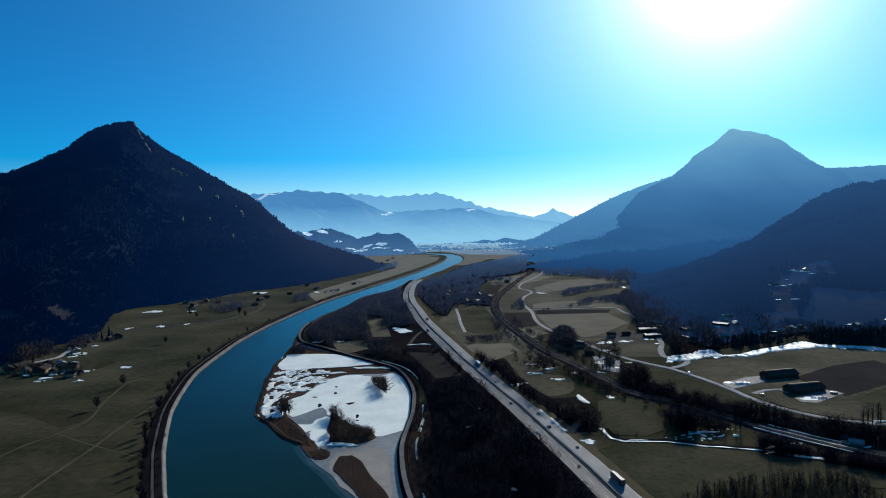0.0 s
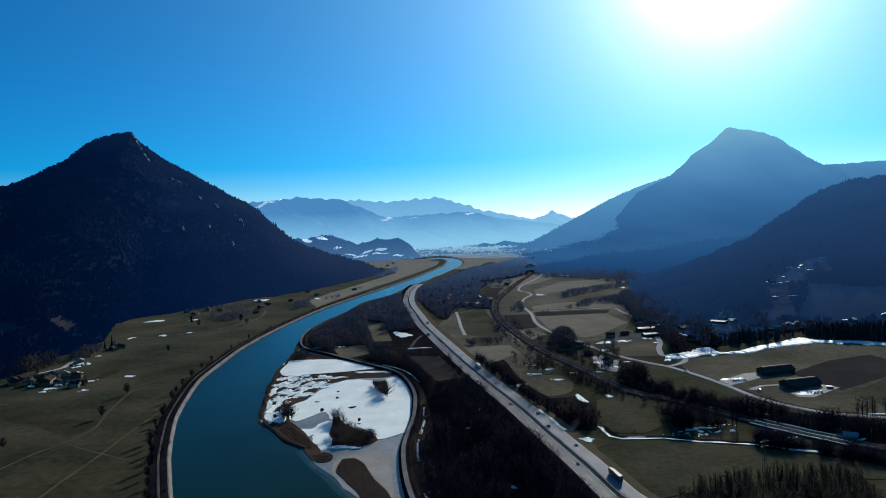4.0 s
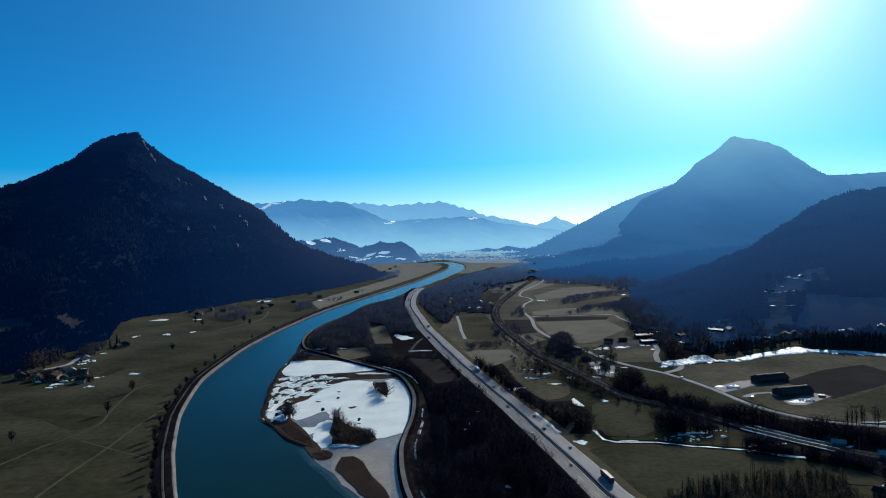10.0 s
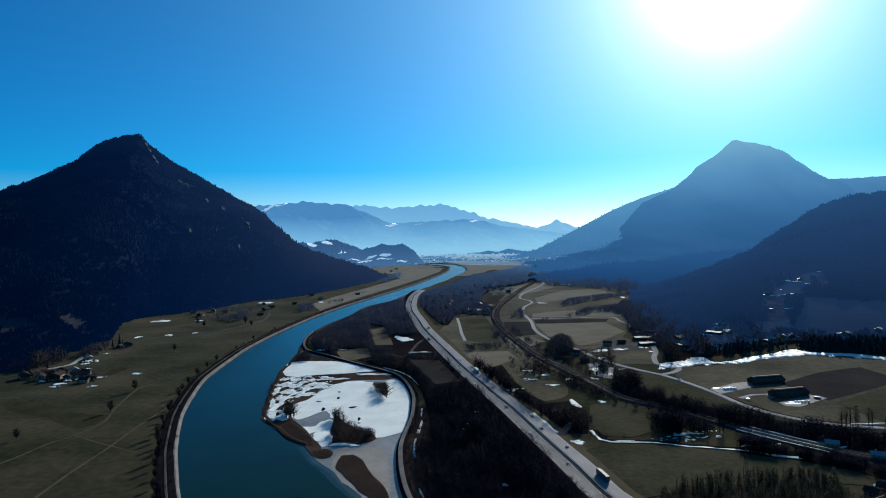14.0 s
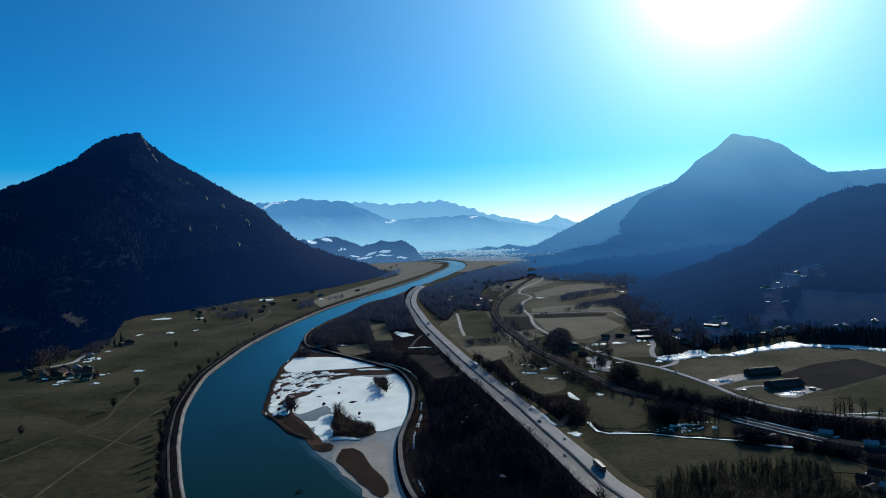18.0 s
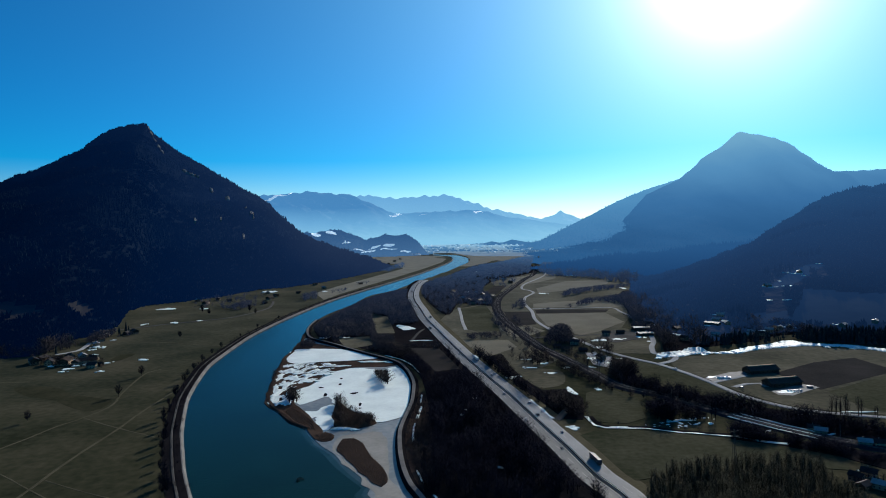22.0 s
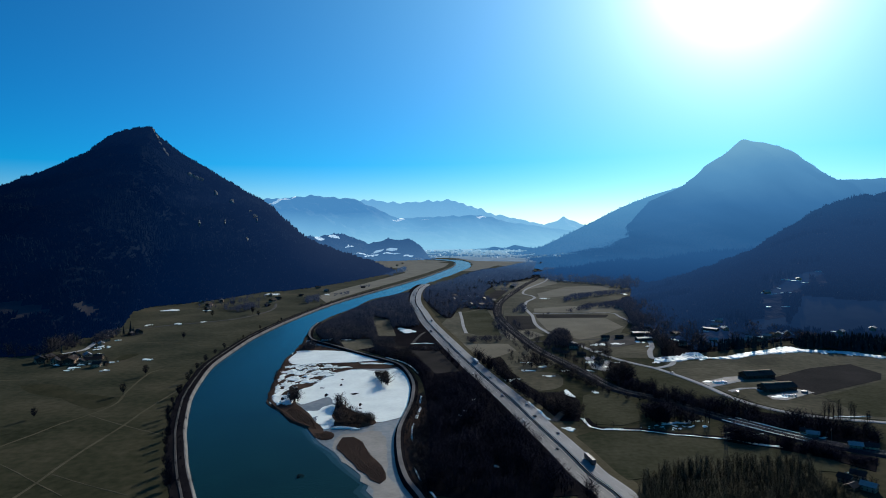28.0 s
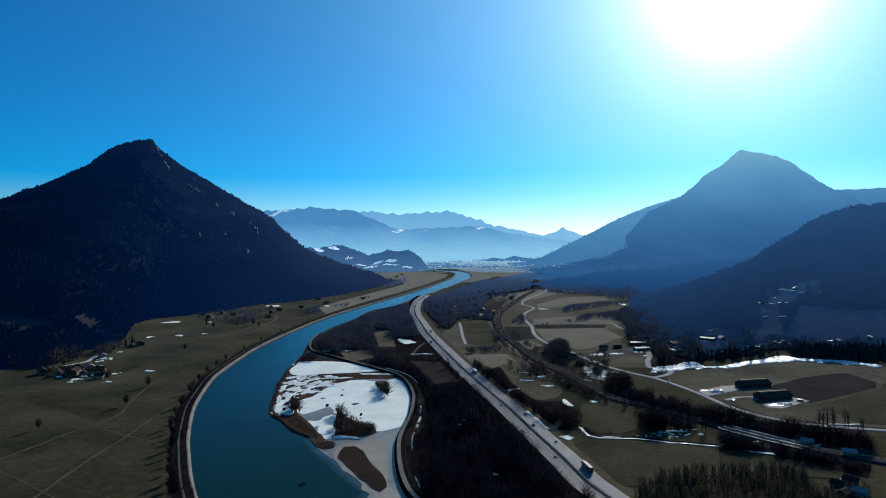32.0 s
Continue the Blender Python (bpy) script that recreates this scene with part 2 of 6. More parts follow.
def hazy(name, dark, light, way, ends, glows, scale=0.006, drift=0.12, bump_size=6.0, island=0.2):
    """A surface with haze painted as emission, ramped along a way through the valley."""
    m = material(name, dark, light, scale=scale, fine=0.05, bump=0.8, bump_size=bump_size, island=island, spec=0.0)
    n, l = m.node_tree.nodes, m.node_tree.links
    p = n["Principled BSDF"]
    at, along_way, shaft_noise = n.new("ShaderNodeNewGeometry"), n.new("ShaderNodeVectorMath"), n.new("ShaderNodeTexNoise")
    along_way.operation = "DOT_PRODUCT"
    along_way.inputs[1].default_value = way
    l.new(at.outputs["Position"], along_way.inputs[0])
    # slanted, stretched noise paints faint light shafts into the glow
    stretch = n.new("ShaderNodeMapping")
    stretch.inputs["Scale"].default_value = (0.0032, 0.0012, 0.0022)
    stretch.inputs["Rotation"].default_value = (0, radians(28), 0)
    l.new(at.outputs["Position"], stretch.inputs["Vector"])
    shaft_noise.inputs["Scale"].default_value, shaft_noise.inputs["Detail"].default_value = 1.0, 3
    l.new(stretch.outputs[0], shaft_noise.inputs["Vector"])
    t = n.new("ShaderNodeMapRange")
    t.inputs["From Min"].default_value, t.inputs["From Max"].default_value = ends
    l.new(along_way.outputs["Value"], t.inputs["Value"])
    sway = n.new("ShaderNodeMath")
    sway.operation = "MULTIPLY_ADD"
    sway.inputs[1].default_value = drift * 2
    l.new(shaft_noise.outputs["Fac"], sway.inputs[0])
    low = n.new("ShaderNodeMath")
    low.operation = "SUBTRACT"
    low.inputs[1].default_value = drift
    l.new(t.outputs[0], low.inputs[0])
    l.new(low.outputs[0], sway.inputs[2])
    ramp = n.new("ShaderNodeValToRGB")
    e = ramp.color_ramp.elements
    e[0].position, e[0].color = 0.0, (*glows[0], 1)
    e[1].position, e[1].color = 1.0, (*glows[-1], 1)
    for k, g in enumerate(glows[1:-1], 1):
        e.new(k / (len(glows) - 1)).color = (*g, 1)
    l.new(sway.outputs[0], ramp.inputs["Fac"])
    # the painted haze glows by itself, whatever light falls on the surface
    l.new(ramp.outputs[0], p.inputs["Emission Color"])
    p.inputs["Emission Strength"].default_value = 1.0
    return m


UP, DOWN_VALLEY = (0, 0, 1), (0, 1, 0)
# sunward haze painted as glow, brighter upward; the foot stays darker
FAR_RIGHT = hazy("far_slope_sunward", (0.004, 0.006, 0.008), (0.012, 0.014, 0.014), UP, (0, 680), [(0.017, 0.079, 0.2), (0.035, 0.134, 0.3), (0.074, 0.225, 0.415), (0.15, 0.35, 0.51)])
FAR_RIDGE = hazy("far_ridge_sunward", (0.01, 0.014, 0.014), (0.03, 0.034, 0.03), UP, (0, 400), [(0.035, 0.135, 0.3), (0.085, 0.27, 0.48)])
FAR_FOOT = hazy("far_wooded_foot", (0.005, 0.008, 0.009), (0.014, 0.016, 0.016), UP, (0, 55), [(0.009, 0.042, 0.125), (0.017, 0.075, 0.195)])
# haze painted as glow, brighter at the hill's foot
FAR_HILL = hazy("far_hill", (0.01, 0.014, 0.014), (0.03, 0.034, 0.03), UP, (0, 100), [(0.045, 0.12, 0.25), (0.018, 0.065, 0.17)])
# valley mist painted as glow, brightest round the foot of the ranges
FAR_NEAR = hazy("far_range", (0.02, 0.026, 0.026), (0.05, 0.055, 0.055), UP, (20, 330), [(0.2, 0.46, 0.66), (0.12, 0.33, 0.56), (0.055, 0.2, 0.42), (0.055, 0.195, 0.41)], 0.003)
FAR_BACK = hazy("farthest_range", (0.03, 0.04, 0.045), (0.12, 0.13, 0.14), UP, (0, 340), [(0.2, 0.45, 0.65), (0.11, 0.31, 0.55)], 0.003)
# snow with painted glow, to stay white on slopes turned from the sun
FAR_SNOW_GLOW = hazy("far_snow_glow", (0.6, 0.64, 0.66), (0.8, 0.83, 0.85), UP, (0, 110), [(0.22, 0.34, 0.44), (0.24, 0.36, 0.46)])
# haze painted as glow, stronger with distance down the valley
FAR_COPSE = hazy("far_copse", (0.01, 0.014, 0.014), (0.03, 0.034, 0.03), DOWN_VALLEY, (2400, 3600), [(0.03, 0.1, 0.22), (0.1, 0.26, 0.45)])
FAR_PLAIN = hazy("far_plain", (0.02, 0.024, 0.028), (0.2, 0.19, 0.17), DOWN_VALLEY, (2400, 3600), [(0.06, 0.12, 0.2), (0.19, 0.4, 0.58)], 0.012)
# lighter copy of the bare twigs, with distance haze painted as glow
HAZED_WOOD = hazy("hazed_leafless_wood", (0.006, 0.006, 0.007), (0.058, 0.051, 0.045), DOWN_VALLEY, (560, 2200), [(0.0005, 0.0005, 0.001), (0.008, 0.015, 0.034), (0.02, 0.045, 0.1), (0.04, 0.105, 0.22)], 0.02, island=0.6)
# houses made paler with distance by the same painted haze glow
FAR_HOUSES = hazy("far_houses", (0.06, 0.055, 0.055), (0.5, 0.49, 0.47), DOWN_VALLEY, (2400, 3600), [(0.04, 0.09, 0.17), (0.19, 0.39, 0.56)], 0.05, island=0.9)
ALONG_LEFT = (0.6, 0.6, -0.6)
# haze over the mountain painted as glow, strongest at its far foot
LEFT_HAZE_GLOW = [(0.0, 0.0018, 0.010), (0.0004, 0.006, 0.027), (0.004, 0.014, 0.046), (0.013, 0.027, 0.066)]
FOREST = hazy("conifer_slope", (0.004, 0.007, 0.01), (0.009, 0.012, 0.014), ALONG_LEFT, (80, 960), LEFT_HAZE_GLOW)
LEFT_CONIFER = hazy("mountain_conifers", (0.004, 0.007, 0.01), (0.008, 0.012, 0.014), ALONG_LEFT, (80, 960), LEFT_HAZE_GLOW)
LEFT_BROWN = hazy("mountain_leafless_wood", (0.005, 0.006, 0.008), (0.012, 0.0117, 0.0135), ALONG_LEFT, (80, 960), LEFT_HAZE_GLOW)
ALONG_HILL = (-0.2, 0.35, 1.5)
# haze over the hillside painted as glow, stronger upward and down the valley
HILL_HAZE_GLOW = [(0.003, 0.011, 0.034), (0.009, 0.027, 0.075), (0.012, 0.04, 0.108), (0.015, 0.056, 0.142)]
HILLSLOPE = hazy("hillside_ground", (0.018, 0.019, 0.021), (0.045, 0.043, 0.041), ALONG_HILL, (150, 560), HILL_HAZE_GLOW)
HILLPASTURE = hazy("hillside_pasture", (0.018, 0.022, 0.022), (0.036, 0.04, 0.036), ALONG_HILL, (110, 460), HILL_HAZE_GLOW, bump_size=0.6)
LEFT_PASTURE = hazy("mountain_pasture", (0.022, 0.021, 0.017), (0.055, 0.048, 0.038), ALONG_LEFT, (80, 960), LEFT_HAZE_GLOW, bump_size=0.6)
HILLWOOD = hazy("hillside_wood", (0.016, 0.016, 0.018), (0.044, 0.04, 0.041), ALONG_HILL, (150, 560), HILL_HAZE_GLOW, island=0.4)
HILLFIR = hazy("hillside_conifers", (0.008, 0.013, 0.015), (0.018, 0.025, 0.026), ALONG_HILL, (170, 580), HILL_HAZE_GLOW)


def paint(name, color, rough=0.3):
    return material(name, tuple(0.8 * v for v in color), color, rough=rough, scale=0.5, fine=2.0, bump=0, spec=0.6)


# ---- mesh helpers ----
def mesh_object(name, verts, faces, mat, parent=None, label="", smooth=False):
    me = bpy.data.meshes.new(name)
    me.from_pydata(verts, [], faces)
    me.materials.append(mat)
    if smooth:
        me.polygons.foreach_set("use_smooth", [True] * len(me.polygons))
    me.update()
    ob = new(name, me)
    if parent:
        ob.parent = parent
    return tagged(ob, label)


def part(name, bm, mat, parent, label=""):
    """Links a bmesh as one mesh object under a thing or a part."""
    me = bpy.data.meshes.new(name)
    bm.to_mesh(me)
    bm.free()
    me.materials.append(mat)
    ob = new(name, me)
    ob.parent = parent
    return tagged(ob, label)


def bulk(name, verts, tris, mat, label, category, smooth=False):
    """Many small pieces in one object, from arrays."""
    me = bpy.data.meshes.new(name)
    me.vertices.add(len(verts))
    me.vertices.foreach_set("co", np.asarray(verts, np.float32).ravel())
    me.loops.add(len(tris) * 3)
    me.loops.foreach_set("vertex_index", np.asarray(tris, np.int32).ravel())
    me.polygons.add(len(tris))
    me.polygons.foreach_set("loop_start", np.arange(0, len(tris) * 3, 3, dtype=np.int32))
    me.materials.append(mat)
    me.update(calc_edges=True)
    return tagged(new(name, me), label, category, kind="stuff")


def strew(shape, places, sizes, rng, lean=0.05, wide=(0.8, 1.2)):
    """Copies of one small shape (verts, tris) of unit height, turned and scaled, as two arrays."""
    v, f = shape
    n = len(places)
    turn = rng.uniform(0, 6.283, n)
    c, s = np.cos(turn)[:, None], np.sin(turn)[:, None]
    w = (sizes * rng.uniform(*wide, n))[:, None]
    x, y = v[None, :, 0] * w, v[None, :, 1] * w
    z = v[None, :, 2] * sizes[:, None]
    lx, ly = rng.normal(0, lean, n)[:, None], rng.normal(0, lean, n)[:, None]
    out = np.stack([c * x - s * y + z * lx + places[:, 0:1], s * x + c * y + z * ly + places[:, 1:2], z + places[:, 2:3]], 2)
    return out.reshape(-1, 3), (f[None] + (np.arange(n) * len(v))[:, None, None]).reshape(-1, 3)


def spline(points, step=8.0, closed=False):
    """A smooth line through a few points, at even steps."""
    p = np.array(points, float)
    n = len(p)
    out = []
    for i in range(n if closed else n - 1):
        if closed:
            a, b, c, d = p[(i - 1) % n], p[i], p[(i + 1) % n], p[(i + 2) % n]
        else:
            a, b, c, d = p[max(i - 1, 0)], p[i], p[i + 1], p[min(i + 2, n - 1)]
        k = max(1, int(np.linalg.norm(c - b) / step))
        for t in np.arange(k) / k:
            out.append(0.5 * (2 * b + (c - a) * t + (2 * a - 5 * b + 4 * c - d) * t * t + (3 * b - a - 3 * c + d) * t ** 3))
    if not closed:
        out.append(p[-1])
    return np.array(out)


def sides(line):
    """Unit vectors to the right of a line's way."""
    d = np.gradient(line[:, :2], axis=0)
    d /= np.linalg.norm(d, axis=1)[:, None] + 1e-9
    return np.stack([d[:, 1], -d[:, 0]], 1)


def sweep(name, line, profile, mat, label="", category="", parent=None, kind="structure", wobble=0.0, seed=3):
    """A profile of (offset to the right, height) drawn along a line."""
    rng = np.random.default_rng(seed)
    nrm = sides(line)
    verts, faces = [], []
    k = len(profile)
    off = np.array([q[0] for q in profile])
    for i, (p, q) in enumerate(zip(line, nrm)):
        z0 = p[2] if len(p) > 2 else 0.0
        sh = rng.normal(0, wobble, k) if wobble else np.zeros(k)
        for j in range(k):
            o = off[j] + sh[j]
            verts.append((p[0] + q[0] * o, p[1] + q[1] * o, z0 + profile[j][1]))
    for i in range(len(line) - 1):
        for j in range(k - 1):
            a = i * k + j
            faces.append((a, a + 1, a + k + 1, a + k))
    ob = mesh_object(name, verts, faces, mat, parent)
    return tagged(ob, label, category, kind=kind)


def road_on(name, line, width, z, mat, label, category="road"):
    w = width / 2
    return sweep(name, line, [(-w - 0.5, -0.15), (-w, z), (-w * 0.3, z + 0.03), (w * 0.3, z + 0.03), (w, z), (w + 0.5, -0.15)], mat, label, category)


def inside(px, py, poly):
    r = np.zeros(px.shape, bool)
    q = np.roll(poly, 1, axis=0)
    for (x1, y1), (x2, y2) in zip(poly[:, :2], q[:, :2]):
        if y1 == y2:
            continue
        r ^= ((y1 > py) != (y2 > py)) & (px < (x2 - x1) * (py - y1) / (y2 - y1) + x1)
    return r


def patch(name, outline, z, mat, label, category, step=6.0, rough=0.0, thick=0.6, kind="structure", seed=1, parent=None, straight=False):
    """A flat piece of land with a soft or ragged outline and a rim that goes into the ground."""
    line = np.array(outline, float) if straight else spline(outline, step, True)
    rng = np.random.default_rng(seed)
    if rough:
        wob = rng.normal(0, rough, len(line))
        wob = (wob + np.roll(wob, 1)) * 0.7
        line = line + sides(line) * wob[:, None]
    bm = bmesh.new()
    top = [bm.verts.new((p[0], p[1], z)) for p in line]
    low = [bm.verts.new((p[0], p[1], z - thick)) for p in line]
    f = bm.faces.new(top)
    n = len(top)
    for i in range(n):
        bm.faces.new((top[i], low[i], low[(i + 1) % n], top[(i + 1) % n]))
    bmesh.ops.recalc_face_normals(bm, faces=bm.faces)
    bmesh.ops.triangulate(bm, faces=[f])
    me = bpy.data.meshes.new(name)
    bm.to_mesh(me)
    bm.free()
    me.materials.append(mat)
    ob = new(name, me)
    if parent:
        ob.parent = parent
    return tagged(ob, label, category, kind=kind)


def scatter(outline, spacing, rng, jitter=0.95, keep=1.0, holes=()):
    """Places on an uneven lattice inside an outline."""
    o = np.array(outline, float)[:, :2]
    x0, y0 = o.min(0)
    x1, y1 = o.max(0)
    gx, gy = np.meshgrid(np.arange(x0, x1, spacing), np.arange(y0, y1, spacing))
    gx = gx.ravel() + rng.uniform(-jitter, jitter, gx.size) * spacing
    gy = gy.ravel() + rng.uniform(-jitter, jitter, gy.size) * spacing
    m = inside(gx, gy, o) & (rng.random(gx.size) < keep)
    for h in holes:
        m &= ~inside(gx, gy, np.array(h, float))
    return np.stack([gx[m], gy[m], np.zeros(m.sum())], 1)


# ---- the river and the valley floor ----
LEFT = spline([(-45, -600), (-45, 0), (-50, 80), (-60, 150), (-75, 200), (-95, 245)] + [(-112, 283), (-122, 303), (-132, 325), (-143, 351), (-153, 375), (-161, 397), (-172, 429), (-181, 458), (-191, 500), (-202, 555), (-206, 598), (-209, 661), (-210, 716), (-204, 816), (-188, 956), (-171, 1057), (-140, 1190), (-100, 1349), (-48, 1573), (1, 1841), (29, 2027), (37, 2187), (21, 2300), (-30, 2388)] + [(-90, 2440), (-200, 2470)], 10)
RIGHT = spline([(-200, 2540), (-60, 2500), (50, 2400), (80, 2250)] + [(82, 2080), (69, 1908), (39, 1765), (15, 1641), (-19, 1485), (-53, 1344), (-87, 1175), (-123, 1086), (-136, 972), (-150, 903), (-159, 843), (-158, 768), (-155, 720), (-149, 668), (-146, 617), (-147, 595), (-141, 548), (-135, 507), (-129, 472), (-124, 448), (-117, 430), (-106, 414), (-95, 395), (-83, 382), (-76, 368), (-70, 356), (-59, 340), (-53, 327), (-45, 314), (-35, 297), (-36, 288), (-32, 281)] + [(-20, 262), (-5, 240), (2, 215), (6, 170), (10, 100), (11, 0), (11, -600)], 10)
DAM = spline([(15, -600), (15, 0), (14, 100), (10, 170), (4, 220), (-3, 255)] + [(-11, 281), (-16, 294), (-20, 311), (-23, 331), (-25, 352), (-26, 377), (-24, 405), (-22, 431), (-22, 460), (-23, 485), (-28, 518), (-37, 552), (-48, 571), (-65, 592), (-87, 619), (-111, 650), (-134, 677), (-144, 694), (-153, 728), (-158, 768), (-159, 814)], 8)
BAY = np.array([(-147, 694), (-149, 668), (-146, 617), (-147, 595), (-141, 548), (-135, 507), (-129, 472), (-124, 448), (-117, 430), (-106, 414), (-95, 395), (-83, 382), (-76, 368), (-70, 356), (-59, 340), (-53, 327), (-45, 314), (-35, 297), (-36, 288), (-32, 281)] + [(-20, 262), (-5, 240)] + [(-11, 281), (-16, 294), (-20, 311), (-23, 331), (-25, 352), (-26, 377), (-24, 405), (-22, 431), (-22, 460), (-23, 485), (-28, 518), (-37, 552), (-48, 571), (-65, 592), (-87, 619), (-111, 650), (-134, 677)], float)
RIVER = np.concatenate([LEFT, RIGHT])


def axis(stops):
    """Grid lines at a spacing that changes from stretch to stretch."""
    out = []
    for a, b, s in stops:
        out += list(np.arange(a, b, s))
    return np.array(out + [stops[-1][1]])


gx = axis([(-4200, -1200, 150), (-1200, -500, 50), (-500, -260, 12), (-260, 280, 5), (280, 500, 12), (500, 1200, 50), (1200, 5000, 190)])
gy = axis([(-1500, -600, 150), (-600, 200, 40), (200, 760, 5), (760, 1300, 12), (1300, 2600, 26), (2600, 6200, 150)])
X, Y = np.meshgrid(gx, gy)
BED = np.concatenate([LEFT - sides(LEFT) * 3.0, RIGHT - sides(RIGHT) * 2.2])
wet = inside(X, Y, BED) | inside(X, Y, BAY)
Z = np.where(wet, -3.2, 0.0)
roll = np.array([noise.noise((x * 0.004, y * 0.004, 1.7)) for x, y in zip(X.ravel(), Y.ravel())]).reshape(X.shape)
Z += np.where(wet, 0, 0.06 * roll - 0.08)
ny, nx = X.shape
idx = np.arange(nx * ny).reshape(ny, nx)
quads = np.stack([idx[:-1, :-1], idx[:-1, 1:], idx[1:, 1:], idx[1:, :-1]], 2).reshape(-1, 4)
ground = mesh_object("ground", np.stack([X, Y, Z], 2).reshape(-1, 3).tolist(), quads.tolist(), GRASS, smooth=True)
tagged(ground, "flat valley floor of dull olive winter grass", "ground", kind="structure")


def water_sheet():
    """The water between the two banks, a little under their feet."""
    ys = np.arange(-600, 2301, 20.0)
    a, b = LEFT[np.argsort(LEFT[:, 1])], RIGHT[np.argsort(RIGHT[:, 1])]
    verts = []
    for y in ys:
        verts += [(np.interp(y, a[:, 1], a[:, 0]) - 5, y, -1.3), (np.interp(y, b[:, 1], b[:, 0]) + 5, y, -1.3)]
    verts += [(-260, 2300, -1.3), (-260, 2600, -1.3), (120, 2600, -1.3), (120, 2300, -1.3)]
    n = len(ys)
    faces = [(2 * i, 2 * i + 1, 2 * i + 3, 2 * i + 2) for i in range(n - 1)] + [(2 * n, 2 * n + 3, 2 * n + 2, 2 * n + 1)]
    return tagged(mesh_object("river", verts, faces, WATER), "smooth blue-green river bending through the valley", "river", kind="structure")


river = water_sheet()

# the stone-faced left bank with its path, and the earth bank opposite
sweep("left_embankment", LEFT, [(2.0, -2.6), (0.4, -1.25), (-0.9, 0.5), (-1.0, 0.62), (-1.5, 0.64), (-1.6, 0.4)], STONE, "pale stone facing of the straightened river bank", "embankment", wobble=0.06)
sweep("bank_path", LEFT, [(-5.2, 0.4), (-5.4, 0.6), (-5.9, 0.58), (-6.4, 0.55), (-6.6, 0.2)], GRAVEL, "gravel path along the river embankment", "path")
sweep("bank_slope", LEFT[LEFT[:, 1] < 1250], [(-1.2, 0.6), (-4.2, 0.6), (-6.0, 0.35), (-8.5, 0.15), (-10.5, 0.1)], EARTH, "dark weedy slope behind the river embankment", "slope", wobble=0.15)
tip = int(np.argmin(np.linalg.norm(RIGHT - np.array((-74, 364)), axis=1)))
sweep("right_embankment", RIGHT[:tip][RIGHT[:tip][:, 1] < 1300], [(1.5, -2.6), (0.3, -1.25), (-0.6, -0.6), (-2.0, -0.3), (-3.2, -0.5)], MARSH, "low earth bank along the river", "embankment", wobble=0.5)
sweep("dam", DAM, [(-2.8, -1.4), (-2.2, -0.4), (-1.5, 0.86), (1.3, 0.86), (3.6, -0.2)], EARTH, "curved earth dam round the frozen backwater", "dam", wobble=0.1)
sweep("dam_facing", DAM, [(-2.9, -1.4), (-2.3, -0.4), (-1.52, 0.9)], EARTH, "dark facing of the curved dam", "embankment")
sweep("dam_path", DAM, [(-1.45, 0.84), (-1.35, 0.97), (-0.3, 1.0), (0.9, 0.97), (1.0, 0.84)], STONE, "gravel path on the curved dam", "path")

# the frozen backwater
shore = [i for i, q in enumerate(RIGHT) if 225 < q[1] < 392 and q[0] > -115]
for a, b, z, mat, seed in ((-1.5, 2.2, -1.262, SHALLOW, 8), (1.2, 4.6, -1.278, DEEPER, 9)):
    sweep("shallows", RIGHT[shore[0]:shore[-1]], [(a, z + 0.02), ((a + b) / 2, z + 0.01), (b, z)], mat, "silty shallows along the shore", "shallows", wobble=0.45, seed=seed)
patch("backwater_ice", [tuple(p) for p in BAY], -1.12, ICE, "grey wet ice on the shallow backwater", "ice", rough=0.3, thick=0.5)
patch("silt_flat", [(-59, 370), (-48, 374), (-37, 374), (-31, 350), (-28, 312), (-20, 285), (-14, 262), (-28, 272), (-36, 294), (-47, 316), (-55, 336), (-61, 352)], -1.1, SILT, "pale silt showing through the shallow ice", "silt", rough=1.2, thick=0.2, step=5)
patch("marsh_shore", [(-138, 664), (-149, 664), (-146, 617), (-147, 595), (-141, 548), (-135, 507), (-129, 472), (-124, 448), (-117, 430), (-106, 414), (-95, 395), (-83, 382), (-73, 363), (-71, 373), (-80, 395), (-90, 417), (-100, 435), (-110, 471), (-101, 488), (-97, 521), (-79, 545), (-46, 548), (-40, 559), (-65, 589), (-96, 626)], -0.85, MARSH, "brown marshy shore of the backwater", "marsh", rough=0.8)
patch("snow_sheet", [(-109, 471), (-101, 488), (-95, 515), (-87, 535), (-70, 543), (-55, 536), (-41, 544), (-31, 522), (-25, 485), (-24, 445), (-25, 408), (-34, 397), (-42, 393), (-50, 412), (-62, 423), (-75, 437), (-82, 454), (-89, 446), (-98, 435), (-104, 448)], -0.9, SNOW, "bright snow lying on the frozen backwater", "snow", step=3, rough=0.5)
patch("snow_sheet", [(-146, 622), (-137, 570), (-113, 569), (-83, 573), (-58, 584), (-77, 605), (-102, 626), (-133, 630)], -0.62, SNOW, "bright strip of snow behind the reeds", "snow", step=3, rough=0.5, seed=4)
patch("snow_sheet", [(-92, 417), (-84, 420), (-79, 433), (-73, 428), (-68, 395), (-71, 380), (-79, 395), (-81, 407), (-86, 403)], -0.96, SNOW, "torn edge of snow on the wet ice", "snow", step=2, rough=0.7, seed=5)

